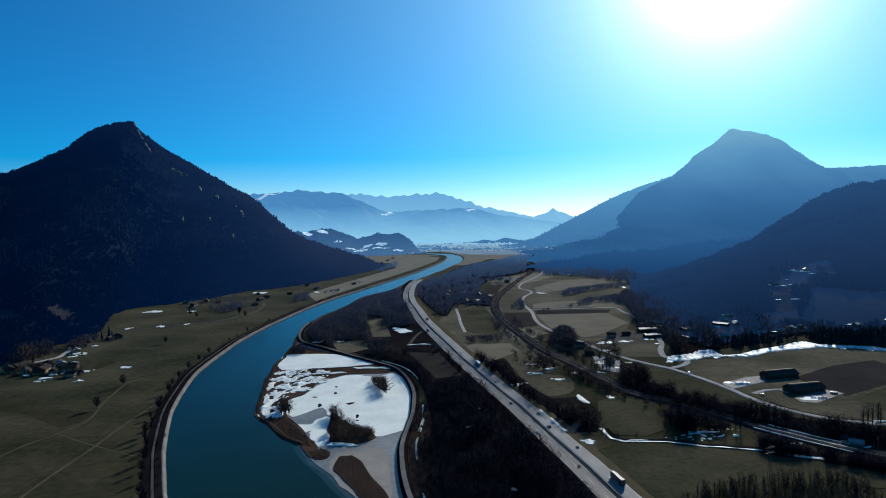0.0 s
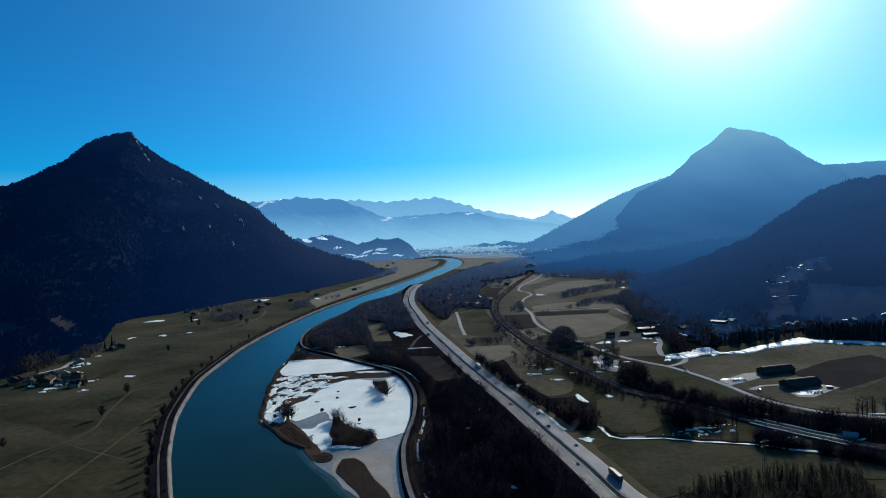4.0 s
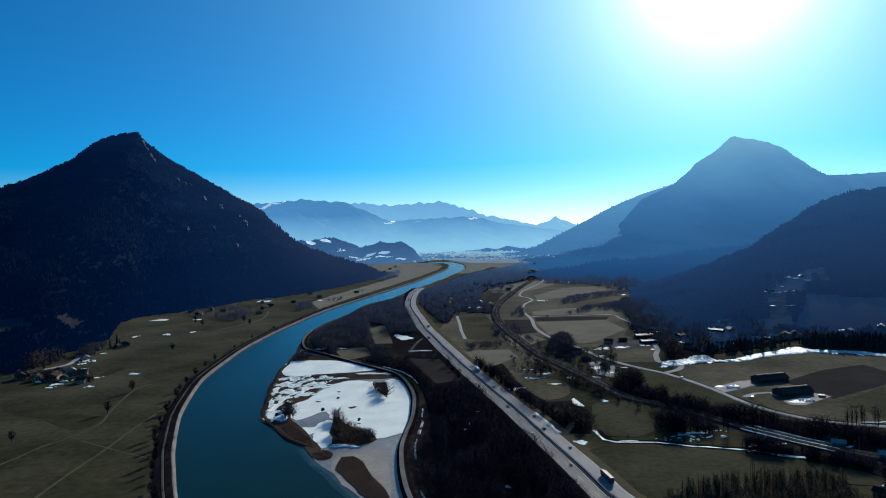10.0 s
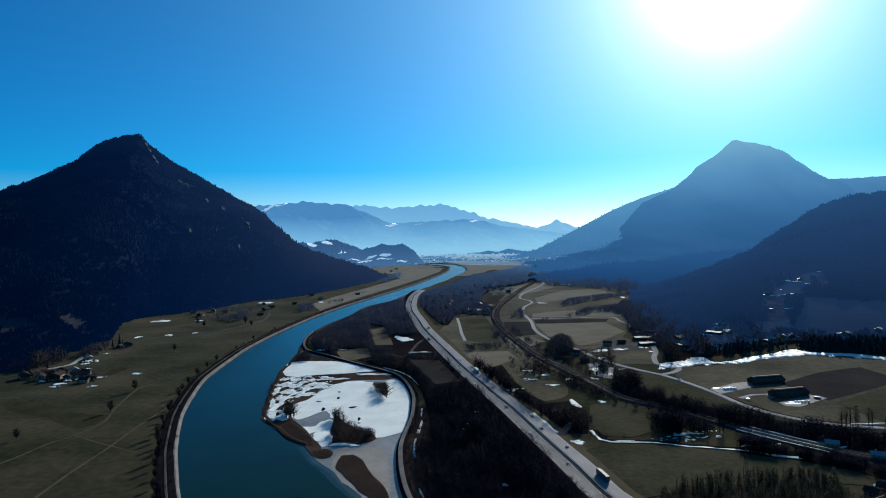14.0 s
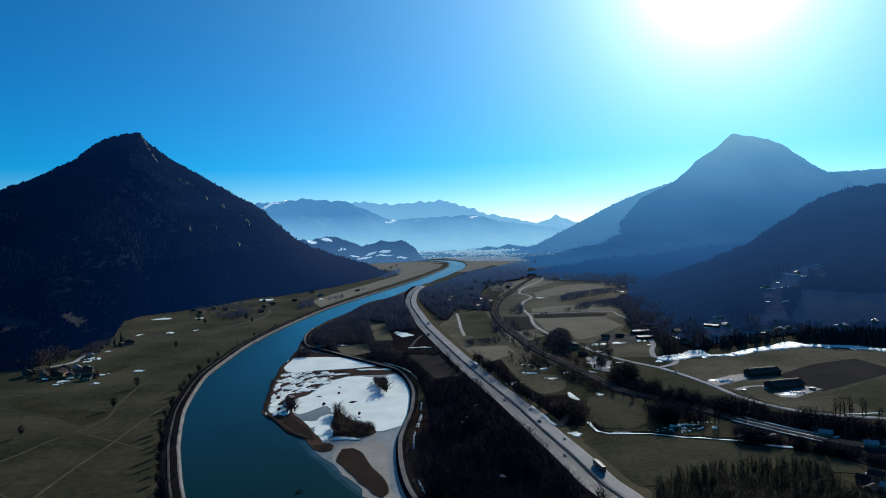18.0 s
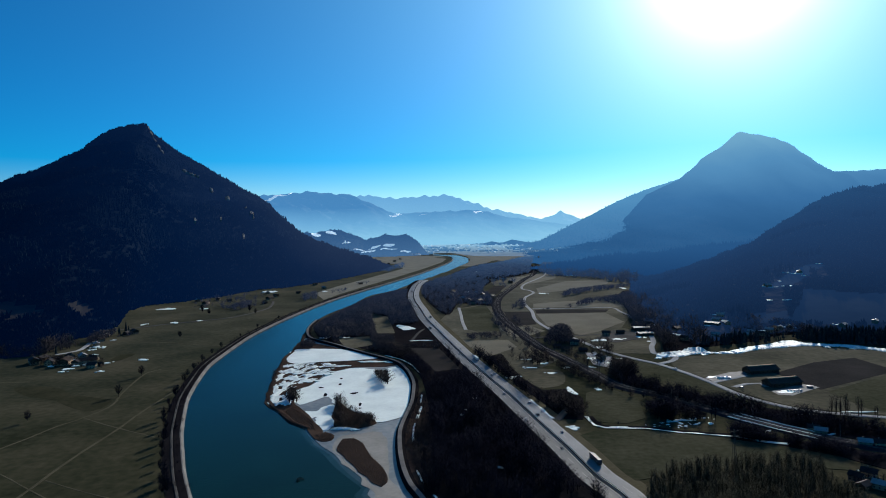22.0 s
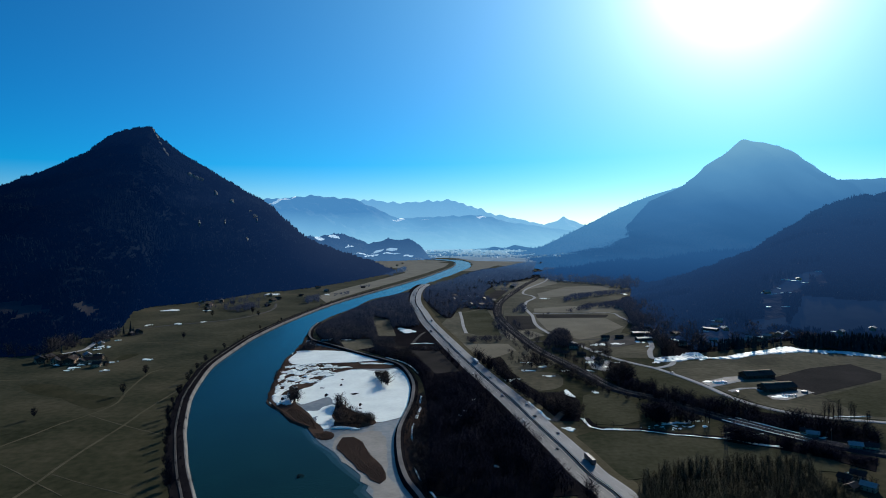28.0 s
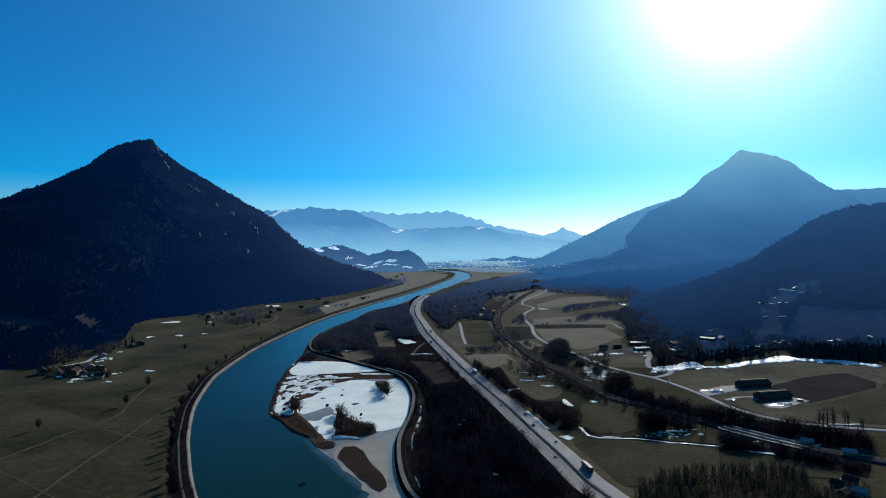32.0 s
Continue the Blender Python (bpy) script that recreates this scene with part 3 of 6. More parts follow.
# ---- roads, railway and tracks ----
HIGHWAY = spline([(86, -600), (86, 0), (84, 170), (80, 240)] + [(76, 279), (70, 299), (64, 337), (56, 380), (46, 438), (36, 486), (25, 541), (15, 593), (5, 651), (-10, 739), (-22, 815), (-32, 901), (-44, 1001), (-50, 1106), (-49, 1246), (-39, 1356), (-6, 1534), (54, 1763), (138, 2103), (268, 2556)][:-4], 8)
highway = tagged(new("highway", None), "pale dual-carriageway motorway with a dark median", "motorway", kind="structure")
for name, a, b in (("carriageway", -8.7, -1.1), ("carriageway", 1.1, 9.3)):
    sweep(name, HIGHWAY, [(a - 0.3, -0.4), (a, 0.75), (b, 0.75), (b + 0.3, -0.4)], MOTORWAY if a > 0 else ASPHALT, "", "", highway, kind="")
sweep("median", HIGHWAY, [(-1.2, 0.7), (-0.7, 0.95), (0.7, 0.95), (1.2, 0.7)], EARTH, "dark planted median", "", highway, kind="")
sweep("verge", HIGHWAY, [(9.2, 0.6), (11.0, 0.5), (13.0, 0.3), (18.0, -0.2)], TRACK, "", "", highway, kind="")
sweep("verge", HIGHWAY, [(-18.0, -0.2), (-12.0, 0.35), (-8.6, 0.6)], EARTH, "", "", highway, kind="")
for o in (-8.2, -1.5, 1.5, 8.8):
    sweep("edge_line", HIGHWAY, [(o - 0.08, 0.775), (o + 0.08, 0.775)], PAINT, "", "", highway, kind="")
for o in (-0.9, 0.9):
    sweep("guard_rail", HIGHWAY, [(o - 0.05, 1.3), (o - 0.1, 1.55), (o + 0.05, 1.65), (o + 0.12, 1.4)], ZINC, "", "", highway, kind="")

RAIL = spline([(420, 150), (300, 270)] + [(226, 329), (204, 349), (185, 374), (169, 399), (150, 435), (127, 463), (117, 507), (105, 560), (93, 611), (85, 672), (78, 747), (73, 839), (76, 925), (90, 1029), (121, 1157), (171, 1348), (204, 1461), (235, 1634), (296, 1986), (350, 2321)] + [(430, 2700)], 8)
DASHES = []
for i in range(4, len(HIGHWAY) - 1, 2):
    for o in (-4.7, 5.0):
        q = sides(HIGHWAY[i - 1:i + 2])[1]
        a, b = HIGHWAY[i] + q * (o - 0.06), HIGHWAY[i] + q * (o + 0.06)
        d = (HIGHWAY[i + 1] - HIGHWAY[i]) * 0.75
        DASHES.append((a, b, b + d, a + d))
mesh_object("lane_dashes", [(*p, 0.775) for q in DASHES for p in q], [tuple(range(4 * i, 4 * i + 4)) for i in range(len(DASHES))], PAINT, highway)

railway = tagged(new("railway", None), "double-track railway on dark ballast", "railway", kind="structure")
sweep("ballast", RAIL, [(-7.0, -0.3), (-4.4, 0.9), (4.4, 0.9), (7.0, -0.3)], BALLAST, "", "", railway, kind="")
for o in (-3.0, -1.5, 1.5, 3.0):
    sweep("rail", RAIL, [(o - 0.05, 0.9), (o - 0.04, 1.06), (o + 0.04, 1.06), (o + 0.05, 0.9)], STEEL, "", "", railway, kind="")

road_on("country_road", spline([(420, 330), (330, 362)] + [(262, 382), (230, 395), (218, 404), (207, 420), (199, 442), (195, 469), (189, 498), (183, 518), (177, 535), (163, 558), (152, 582), (142, 615), (134, 654), (127, 680), (116, 729), (112, 788), (118, 863), (118, 922), (121, 968), (131, 1025), (151, 1081), (151, 1117), (141, 1155), (157, 1238), (201, 1358), (231, 1458)] + [(280, 1700)], 6), 4.0, 0.24, PALE, "pale winding country road between the fields")
road_on("village_road", spline([(177, 535), (192, 545), (201, 561), (199, 578), (188, 576), (195, 607), (206, 635), (217, 683), (222, 708), (236, 730), (256, 753)], 5), 4.4, 0.26, PALE, "pale looping road up to the hamlet")
road_on("field_lane", spline([(122, 886), (172, 884), (228, 884), (231, 850), (232, 808), (228, 790)], 6), 3.0, 0.2, PALE, "gravel lane along a field edge", "lane")
road_on("field_lane", spline([(22, 910), (23, 842), (23, 780), (25, 722)], 6), 3.4, 0.2, PALE, "pale lane between two meadows", "lane")
road_on("field_lane", spline([(89, 662), (112, 674), (127, 680)], 6), 3.4, 0.2, GRAVEL, "gravel lane to the copse", "lane")
road_on("field_lane", spline([(126, 670), (163, 679), (179, 695)], 6), 3.4, 0.2, GRAVEL, "gravel lane to the workshops", "lane")
road_on("farm_lane", spline([(194, 470), (212, 480), (229, 490)], 6), 3.4, 0.2, PALE, "pale lane to a cattle barn", "lane")
road_on("farm_lane", spline([(205, 457), (217, 465), (228, 466), (228, 456)], 6), 3.4, 0.2, PALE, "pale lane curving to a cattle barn", "lane")
road_on("farm_lane", spline([(-392, 758), (-375, 772), (-342, 804), (-308, 827), (-275, 861), (-256, 929), (-259, 981), (-270, 1030)], 6), 3.4, 0.2, GRAVEL, "gravel lane to the riverside farm", "lane")
road_on("village_lane", spline([(-371, 619), (-361, 638), (-366, 662), (-374, 689), (-381, 732), (-389, 760)], 6), 4.0, 0.2, PALE, "pale lane through the hamlet", "lane")
MEADOW_TRACKS = [
    (1.5, "worn pale track over the meadow past the lone trees", [(-265, 240), (-252, 310), (-245, 354), (-241, 370), (-237, 392), (-230, 411), (-226, 437), (-234, 467), (-242, 505), (-246, 535), (-240, 548)]),
    (1.5, "worn grassy track running up to the embankment", [(-190, 200), (-192, 270), (-193, 298), (-195, 322), (-196, 349), (-196, 386), (-198, 419), (-198, 463), (-196, 490)]),
    (1.0, "faint cross track over the meadow", [(-230, 410), (-199, 389), (-166, 369)]),
    (0.6, "faint cross track over the meadow", [(-250, 338), (-221, 318), (-194, 298), (-172, 282)]),
    (0.5, "faint curved track over the meadow", [(-192, 308), (-170, 296), (-142, 282)]),
    (1.6, "faint straight track from the hamlet to the river", [(-350, 686), (-341, 684), (-287, 674), (-252, 660), (-219, 652)]),
    (2.0, "pale track below the hamlet", [(-420, 508), (-351, 509), (-327, 510)])]
for wide, label, line in MEADOW_TRACKS:
    sweep("meadow_track", spline(line, 6), [(-wide / 2 - 0.25, -0.16), (-wide / 2, 0.0), (0, 0.02), (wide / 2, 0.0), (wide / 2 + 0.25, -0.16)], TRACK, label, "track", wobble=0.1)
for k, outline in enumerate(([(-329, 492), (-300, 493), (-272, 470), (-268, 453), (-297, 464)], [(-279, 470), (-259, 463), (-234, 453), (-229, 440), (-233, 424), (-253, 436), (-270, 450)], [(-305, 589), (-306, 613), (-295, 618), (-293, 597), (-297, 584)])):
    patch("damp_grass", outline, -0.014 + 0.006 * k, WET_GRASS, "dark damp patch in the meadow grass", "field", rough=1.0, thick=0.3)

road_on("underpass_lane", spline([(67, 387), (74, 402), (78, 411)], 3), 4.0, 0.6, GRAVEL, "short lane beside the motorway", "lane")

road_on("lay_by_lane", spline([(-33, 652), (-31, 678), (-27, 710), (-23, 728), (-18, 740)], 5), 2.6, 0.3, GRAVEL, "pale lane curving off the motorway", "lane")

# ---- fields ----
patch("pasture", [(96, 1291), (202, 1493), (291, 1552), (417, 1437), (242, 829), (198, 720), (218, 666), (184, 576), (152, 582), (131, 670), (116, 725), (86, 679), (78, 747), (75, 839), (78, 925), (102, 1068)], 0.02, PALEGRASS, "dull yellowish pastures beyond the railway", "field", straight=True)
patch("pasture", [(11, 887), (71, 958), (69, 840), (73, 727), (83, 656), (100, 560), (80, 528), (54, 540), (33, 587), (9, 711), (-4, 795)], 0.02, PALEGRASS, "dull pastures between motorway and railway", "field", straight=True)
patch("pasture", [(192, 560), (235, 566), (300, 590), (335, 598), (395, 565), (455, 540), (430, 338), (330, 368), (262, 388), (232, 400), (220, 409), (211, 423), (203, 445), (199, 470), (192, 500), (186, 520)], 0.03, PALEGRASS, "dull olive pasture round the cattle barns", "field", straight=True)
patch("meadow", [(262, 441), (338, 488), (352, 506), (440, 500), (428, 372), (330, 378), (262, 395)], 0.08, MEADOW, "greener meadow below the ploughed field", "field", straight=True)
patch("ploughed_field", [(81, 860), (116, 858), (108, 753), (77, 739)], 0.13, SOIL, "dark brown ploughed field", "field", straight=True)
patch("ploughed_field", [(124, 874), (222, 867), (211, 841), (121, 841)], 0.13, SOIL, "narrow strip of dark ploughed soil", "field", straight=True)
patch("ploughed_field", [(66, 1075), (96, 1215), (120, 1215), (90, 1075)], 0.13, SOIL, "dark ploughed field beside the railway", "field", straight=True)
patch("ploughed_field", [(254, 496), (303, 530), (346, 545), (348, 508), (335, 489), (260, 446)], 0.13, SOIL, "wide dark brown ploughed field beside the barns", "field", straight=True)
patch("meadow", [(69, 355), (85, 367), (103, 368), (125, 361), (152, 350), (169, 341), (186, 334), (200, 319), (190, 303), (174, 307), (110, 302), (86, 295), (78, 324)], 0.11, MEADOW, "olive meadow between the motorway and a ditch", "field", straight=True)
patch("meadow", [(98, 448), (115, 463), (130, 433), (121, 389), (107, 379), (92, 382), (86, 396)], 0.11, MEADOW, "small olive meadow beside a thicket", "field", straight=True)
patch("meadow", [(162, 553), (175, 529), (187, 491), (191, 461), (204, 412), (227, 389), (222, 381), (189, 420), (162, 446), (147, 487), (149, 525)], 0.11, MEADOW, "meadow strip below the country road", "field", straight=True)
patch("dry_field", [(-190, 1034), (-179, 1108), (-148, 1255), (-106, 1433), (-51, 1690), (1, 1973), (14, 2156), (-28, 2233), (-124, 2213), (-133, 1910), (-104, 1717), (-175, 1383), (-203, 1261), (-224, 1139)], 0.11, STUBBLE, "dry yellowish riverside meadow", "field", straight=True)
patch("dry_field", [(-28, 2236), (-124, 2216), (-133, 1925), (-250, 1960), (-420, 2120), (-480, 2260), (-350, 2330), (-90, 2385), (-40, 2370), (0, 2310), (14, 2250)], 0.1, STUBBLE, "dry yellowish meadow inside the river bend", "field", straight=True)
patch("dry_field", [(45, 1765), (76, 1908), (90, 2080), (88, 2250), (60, 2405), (20, 2480), (200, 2490), (262, 2230), (150, 1980), (100, 1760)], 0.1, STUBBLE, "dry pale meadow beyond the river bend", "field", straight=True)
patch("dry_field", [(166, 1153), (240, 1277), (336, 1305), (307, 1213), (220, 1120), (159, 1072)], 0.11, STUBBLE, "dry yellowish field", "field", straight=True)
patch("dry_field", [(124, 2173), (259, 2465), (309, 2213), (274, 1961), (181, 1975)], 0.11, STUBBLE, "dry far field", "field", straight=True)
patch("meadow", [(23, 898), (61, 938), (64, 840), (62, 709), (37, 710), (25, 730)], 0.11, MEADOW, "olive meadow beside the railway", "field", straight=True)
patch("dry_field", [(120, 836), (209, 836), (212, 760), (167, 696), (144, 676), (131, 698), (119, 744)], 0.1, STUBBLE, "dull yellowish field beside the country road", "field", straight=True)
patch("dry_field", [(131, 940), (181, 963), (258, 971), (257, 894), (229, 890), (125, 897)], 0.1, STUBBLE, "dull yellowish field along a hedge", "field", straight=True)
patch("dry_field", [(63, 728), (100, 737), (111, 706), (85, 672), (70, 673)], 0.1, STUBBLE, "dull yellowish field beside the railway", "field", straight=True)
patch("dry_field", [(136, 1351), (204, 1461), (254, 1455), (236, 1355), (181, 1259), (137, 1207)], 0.1, STUBBLE, "dull yellowish field at the wood", "field", straight=True)
patch("dry_field", [(17, 656), (65, 654), (70, 618), (31, 563), (23, 601)], 0.1, STUBBLE, "dull yellowish meadow beside the motorway", "field", straight=True)
patch("wood_floor", [(-11, 281), (-16, 294), (-20, 312), (-24, 331), (-26, 352), (-26, 377), (-25, 405), (-22, 431), (-21, 460), (-11, 452), (-6, 376), (-4, 322), (-2, 280)], 0.08, MARSH, "brown weedy strip between dam and wood", "wood floor", step=12)
CLEARINGS = [[(-33, 623), (2, 615), (16, 531), (-7, 521)], [(-112, 682), (-79, 691), (-70, 642), (-93, 620)], [(-99, 872), (-71, 833), (-53, 707), (-73, 708)], [(-64, 763), (-28, 778), (-8, 664), (-9, 645), (-49, 647)]]
for o in CLEARINGS[:3]:
    patch("clearing", o, 0.14, PALEGRASS if o is not CLEARINGS[0] else SOIL, "dull grassy clearing in the riverside wood", "field", straight=True)
patch("wood_floor", [(-9, 281), (-7, 339), (-11, 424), (-20, 512), (-41, 571), (-80, 625), (-129, 683), (-154, 781), (-144, 891), (-117, 1069), (-68, 1194), (-54, 1080), (-45, 933), (-27, 774), (-3, 645), (20, 520), (41, 416), (53, 346), (63, 296), (64, 279)], 0.10, EARTH, "near-black floor of the riverside wood", "wood floor", step=20)
patch("wood_floor", [(151, 532), (148, 479), (177, 434), (213, 395), (248, 361), (234, 341), (198, 367), (171, 396), (148, 430), (131, 463)], 0.12, EARTH, "dark floor of the tree belt below the road", "wood floor", step=16)
patch("wood_floor", [(161, 364), (187, 347), (221, 321), (208, 303), (196, 321), (176, 337), (155, 350)], 0.12, EARTH, "dark weedy railway embankment", "wood floor", step=16)
patch("rough_pasture", [(54, 542), (68, 530), (92, 516), (90, 482), (80, 466), (70, 462), (63, 481), (58, 512)], 0.13, PALEGRASS, "rough tan pasture behind a thicket", "field")
patch("wood_floor", [(42, 579), (52, 588), (55, 544), (60, 491), (69, 458), (86, 460), (93, 437), (83, 388), (72, 390), (66, 418), (59, 450), (52, 490), (45, 530)], 0.10, EARTH, "dark floor of a thicket", "wood floor", step=20)
patch("wood_floor", [(146, 558), (149, 525), (144, 479), (159, 439), (187, 415), (219, 375), (240, 350), (231, 337), (201, 361), (174, 402), (152, 439), (129, 471)], 0.10, EARTH, "dark floor of the lineside wood", "wood floor", step=20)
patch("wood_floor", [(84, 230), (90, 279), (98, 298), (117, 301), (138, 306), (167, 309), (175, 303), (169, 277), (160, 230)], 0.10, EARTH, "dark floor of the poplar plantation", "wood floor", step=20)
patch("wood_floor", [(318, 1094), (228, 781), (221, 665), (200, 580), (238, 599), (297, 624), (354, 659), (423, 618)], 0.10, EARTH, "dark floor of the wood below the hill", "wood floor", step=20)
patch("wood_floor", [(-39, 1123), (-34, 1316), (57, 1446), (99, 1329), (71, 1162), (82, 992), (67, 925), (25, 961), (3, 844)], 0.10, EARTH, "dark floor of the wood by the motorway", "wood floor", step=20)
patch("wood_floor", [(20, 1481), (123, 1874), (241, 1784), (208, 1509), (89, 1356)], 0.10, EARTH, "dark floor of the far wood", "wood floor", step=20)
SNOWLINE = spline([(186, 557), (199, 563), (211, 570), (224, 564), (234, 564), (257, 570), (276, 579), (296, 589), (322, 603), (331, 600), (340, 595), (364, 583), (387, 565)] + [(450, 540)], 4)


# ---- mountains ----
def mountain(name, crest, foot, label, rows=70, cols=220, power=1.25, rugged=60.0, back=0.5, seed=0.0, mat=None, kind="structure", crag=9.0):
    """A slope lofted from a foot line up to a crest line, with gullies, and a rear side down to the ground."""
    def even(p, n):
        p = np.array(p, float)
        d = np.concatenate([[0], np.cumsum(np.linalg.norm(np.diff(p, axis=0), axis=1))])
        s = np.linspace(0, d[-1], n)
        return np.stack([np.interp(s, d, p[:, k]) for k in range(p.shape[1])], 1)
    C = even(crest, cols)
    F = even([(*q, -3.0) for q in foot], cols)
    verts = []
    for i in range(rows + 1):
        s = i / rows
        for a, b in zip(F, C):
            x, y = a[0] + (b[0] - a[0]) * s, a[1] + (b[1] - a[1]) * s
            z = a[2] + (b[2] - a[2]) * s ** power
            k = b[2] / 700.0
            q = Vector((x * 0.0022, y * 0.0022, seed))
            g = noise.ridged_multi_fractal(q, 0.9, 2.1, 6, 1.0, 2.0) - 1.1
            z += rugged * k * g * 4 * s * (1 - s) * (0.4 + s) + crag * k * noise.noise(Vector((x * 0.02, y * 0.02, seed))) * min(1, 6 * s)
            verts.append((x, y, max(z, -3 + 70 * s) if s < 0.1 else z))
    for i in range(1, 13):
        s = i / 12
        for a, b in zip(F, C):
            x, y = b[0] + (b[0] - a[0]) * back * s, b[1] + (b[1] - a[1]) * back * s
            z = b[2] * (1 - s) ** 1.3 - 3 * s + rugged * 0.3 * noise.noise(Vector((x * 0.004, y * 0.004, seed + 3))) * s * (1 - s)
            verts.append((x, y, z))
    n = rows + 13
    faces = [(i * cols + j, i * cols + j + 1, (i + 1) * cols + j + 1, (i + 1) * cols + j) for i in range(n - 1) for j in range(cols - 1)]
    ob = mesh_object(name, verts, faces, mat or FOREST, smooth=True)
    return tagged(ob, label, "mountain", kind=kind)


def on_slope(ob, count, rng, steep=99.0):
    """Even random places on the faces of a mesh."""
    me = ob.data
    n = len(me.polygons)
    co = np.empty(len(me.vertices) * 3, np.float32)
    me.vertices.foreach_get("co", co)
    co = co.reshape(-1, 3)
    vi = np.empty(n * 4, np.int32)
    me.polygons.foreach_get("vertices", vi)
    q = co[vi.reshape(-1, 4)]
    area = np.linalg.norm(np.cross(q[:, 2] - q[:, 0], q[:, 3] - q[:, 1]), axis=1)
    pick = rng.choice(n, count, p=area / area.sum())
    u, v = rng.random(count)[:, None], rng.random(count)[:, None]
    q = q[pick]
    return (q[:, 0] * (1 - u) + q[:, 1] * u) * (1 - v) + (q[:, 3] * (1 - u) + q[:, 2] * u) * v


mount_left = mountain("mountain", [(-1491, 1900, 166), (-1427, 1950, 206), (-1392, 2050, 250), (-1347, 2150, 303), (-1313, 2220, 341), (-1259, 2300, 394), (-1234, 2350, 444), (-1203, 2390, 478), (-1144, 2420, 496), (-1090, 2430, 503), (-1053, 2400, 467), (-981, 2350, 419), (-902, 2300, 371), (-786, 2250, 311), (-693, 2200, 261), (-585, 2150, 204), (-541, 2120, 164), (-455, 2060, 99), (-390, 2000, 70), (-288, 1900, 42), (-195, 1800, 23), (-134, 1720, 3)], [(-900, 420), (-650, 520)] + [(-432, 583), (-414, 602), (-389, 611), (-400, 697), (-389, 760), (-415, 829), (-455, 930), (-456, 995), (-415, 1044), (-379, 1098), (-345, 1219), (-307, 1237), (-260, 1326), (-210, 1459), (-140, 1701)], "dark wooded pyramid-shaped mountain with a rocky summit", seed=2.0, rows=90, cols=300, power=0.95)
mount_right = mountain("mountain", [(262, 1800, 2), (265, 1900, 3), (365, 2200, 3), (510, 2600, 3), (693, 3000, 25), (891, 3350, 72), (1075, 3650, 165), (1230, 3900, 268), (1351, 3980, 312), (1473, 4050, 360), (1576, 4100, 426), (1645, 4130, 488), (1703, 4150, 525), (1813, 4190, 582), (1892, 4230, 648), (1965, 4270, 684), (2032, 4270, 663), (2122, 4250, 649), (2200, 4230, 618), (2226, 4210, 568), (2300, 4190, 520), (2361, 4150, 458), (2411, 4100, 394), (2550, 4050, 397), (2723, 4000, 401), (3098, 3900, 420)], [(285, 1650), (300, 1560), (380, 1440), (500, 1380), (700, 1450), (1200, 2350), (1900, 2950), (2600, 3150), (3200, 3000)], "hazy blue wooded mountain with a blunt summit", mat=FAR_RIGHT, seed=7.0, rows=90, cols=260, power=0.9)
ridge_right = mountain("mountain", [(304, 2900, 3), (354, 3000, 3), (504, 3300, 21), (676, 3600, 74), (935, 3900, 170), (1108, 4100, 235), (1367, 4300, 321), (1625, 4500, 387), (2104, 4700, 496)], [(285, 2850), (300, 2700), (380, 2600), (700, 2700), (1100, 3200)], "long wooded ridge running down to the valley", mat=FAR_RIDGE, seed=11.0, rows=50, cols=160)
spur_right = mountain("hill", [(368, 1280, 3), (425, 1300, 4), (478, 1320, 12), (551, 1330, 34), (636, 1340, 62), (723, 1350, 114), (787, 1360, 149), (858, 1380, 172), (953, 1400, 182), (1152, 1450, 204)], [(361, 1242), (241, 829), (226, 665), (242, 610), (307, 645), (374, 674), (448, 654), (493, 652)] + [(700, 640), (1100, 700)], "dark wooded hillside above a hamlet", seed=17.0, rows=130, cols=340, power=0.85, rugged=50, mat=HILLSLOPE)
hill_far = mountain("hill", [(-552, 2500, 93), (-507, 2600, 86), (-456, 2700, 99), (-392, 2750, 81), (-315, 2700, 53), (-240, 2650, 72), (-145, 2600, 76), (-98, 2550, 52), (-64, 2500, 12)], [(-640, 2300), (-500, 2280), (-350, 2300), (-200, 2330), (-80, 2400), (-50, 2480)], "low wooded hill with patches of snow", seed=23.0, rows=40, cols=160, crag=60, mat=FAR_HILL)
mountain("hill", [(154, 3500, 3), (215, 3500, 3), (267, 3500, 15), (322, 3500, 5), (377, 3500, 23), (428, 3500, 13), (489, 3500, 3), (535, 3500, 3)], [(150, 3250), (350, 3230), (560, 3300)], "low wooded knolls far off in the haze", seed=37.0, rows=20, cols=90, back=0.4, mat=FAR_RIDGE)
foot_hill = mountain("hill", [(227, 1560, 5), (264, 1550, 15), (300, 1530, 22), (336, 1510, 30), (383, 1490, 39), (442, 1470, 42), (499, 1450, 48), (567, 1440, 58), (660, 1430, 66), (780, 1430, 70)], [(270, 1420), (340, 1370), (430, 1320), (560, 1290), (760, 1290)], "dark wooded foot of the hazy mountain", seed=41.0, rows=30, cols=120, mat=FAR_FOOT)
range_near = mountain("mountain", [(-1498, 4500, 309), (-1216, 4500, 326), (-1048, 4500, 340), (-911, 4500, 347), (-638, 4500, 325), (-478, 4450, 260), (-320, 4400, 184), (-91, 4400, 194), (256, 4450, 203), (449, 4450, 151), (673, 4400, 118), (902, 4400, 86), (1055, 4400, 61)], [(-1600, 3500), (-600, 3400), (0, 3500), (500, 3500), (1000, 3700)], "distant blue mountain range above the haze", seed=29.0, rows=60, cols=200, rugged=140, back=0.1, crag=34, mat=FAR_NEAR)
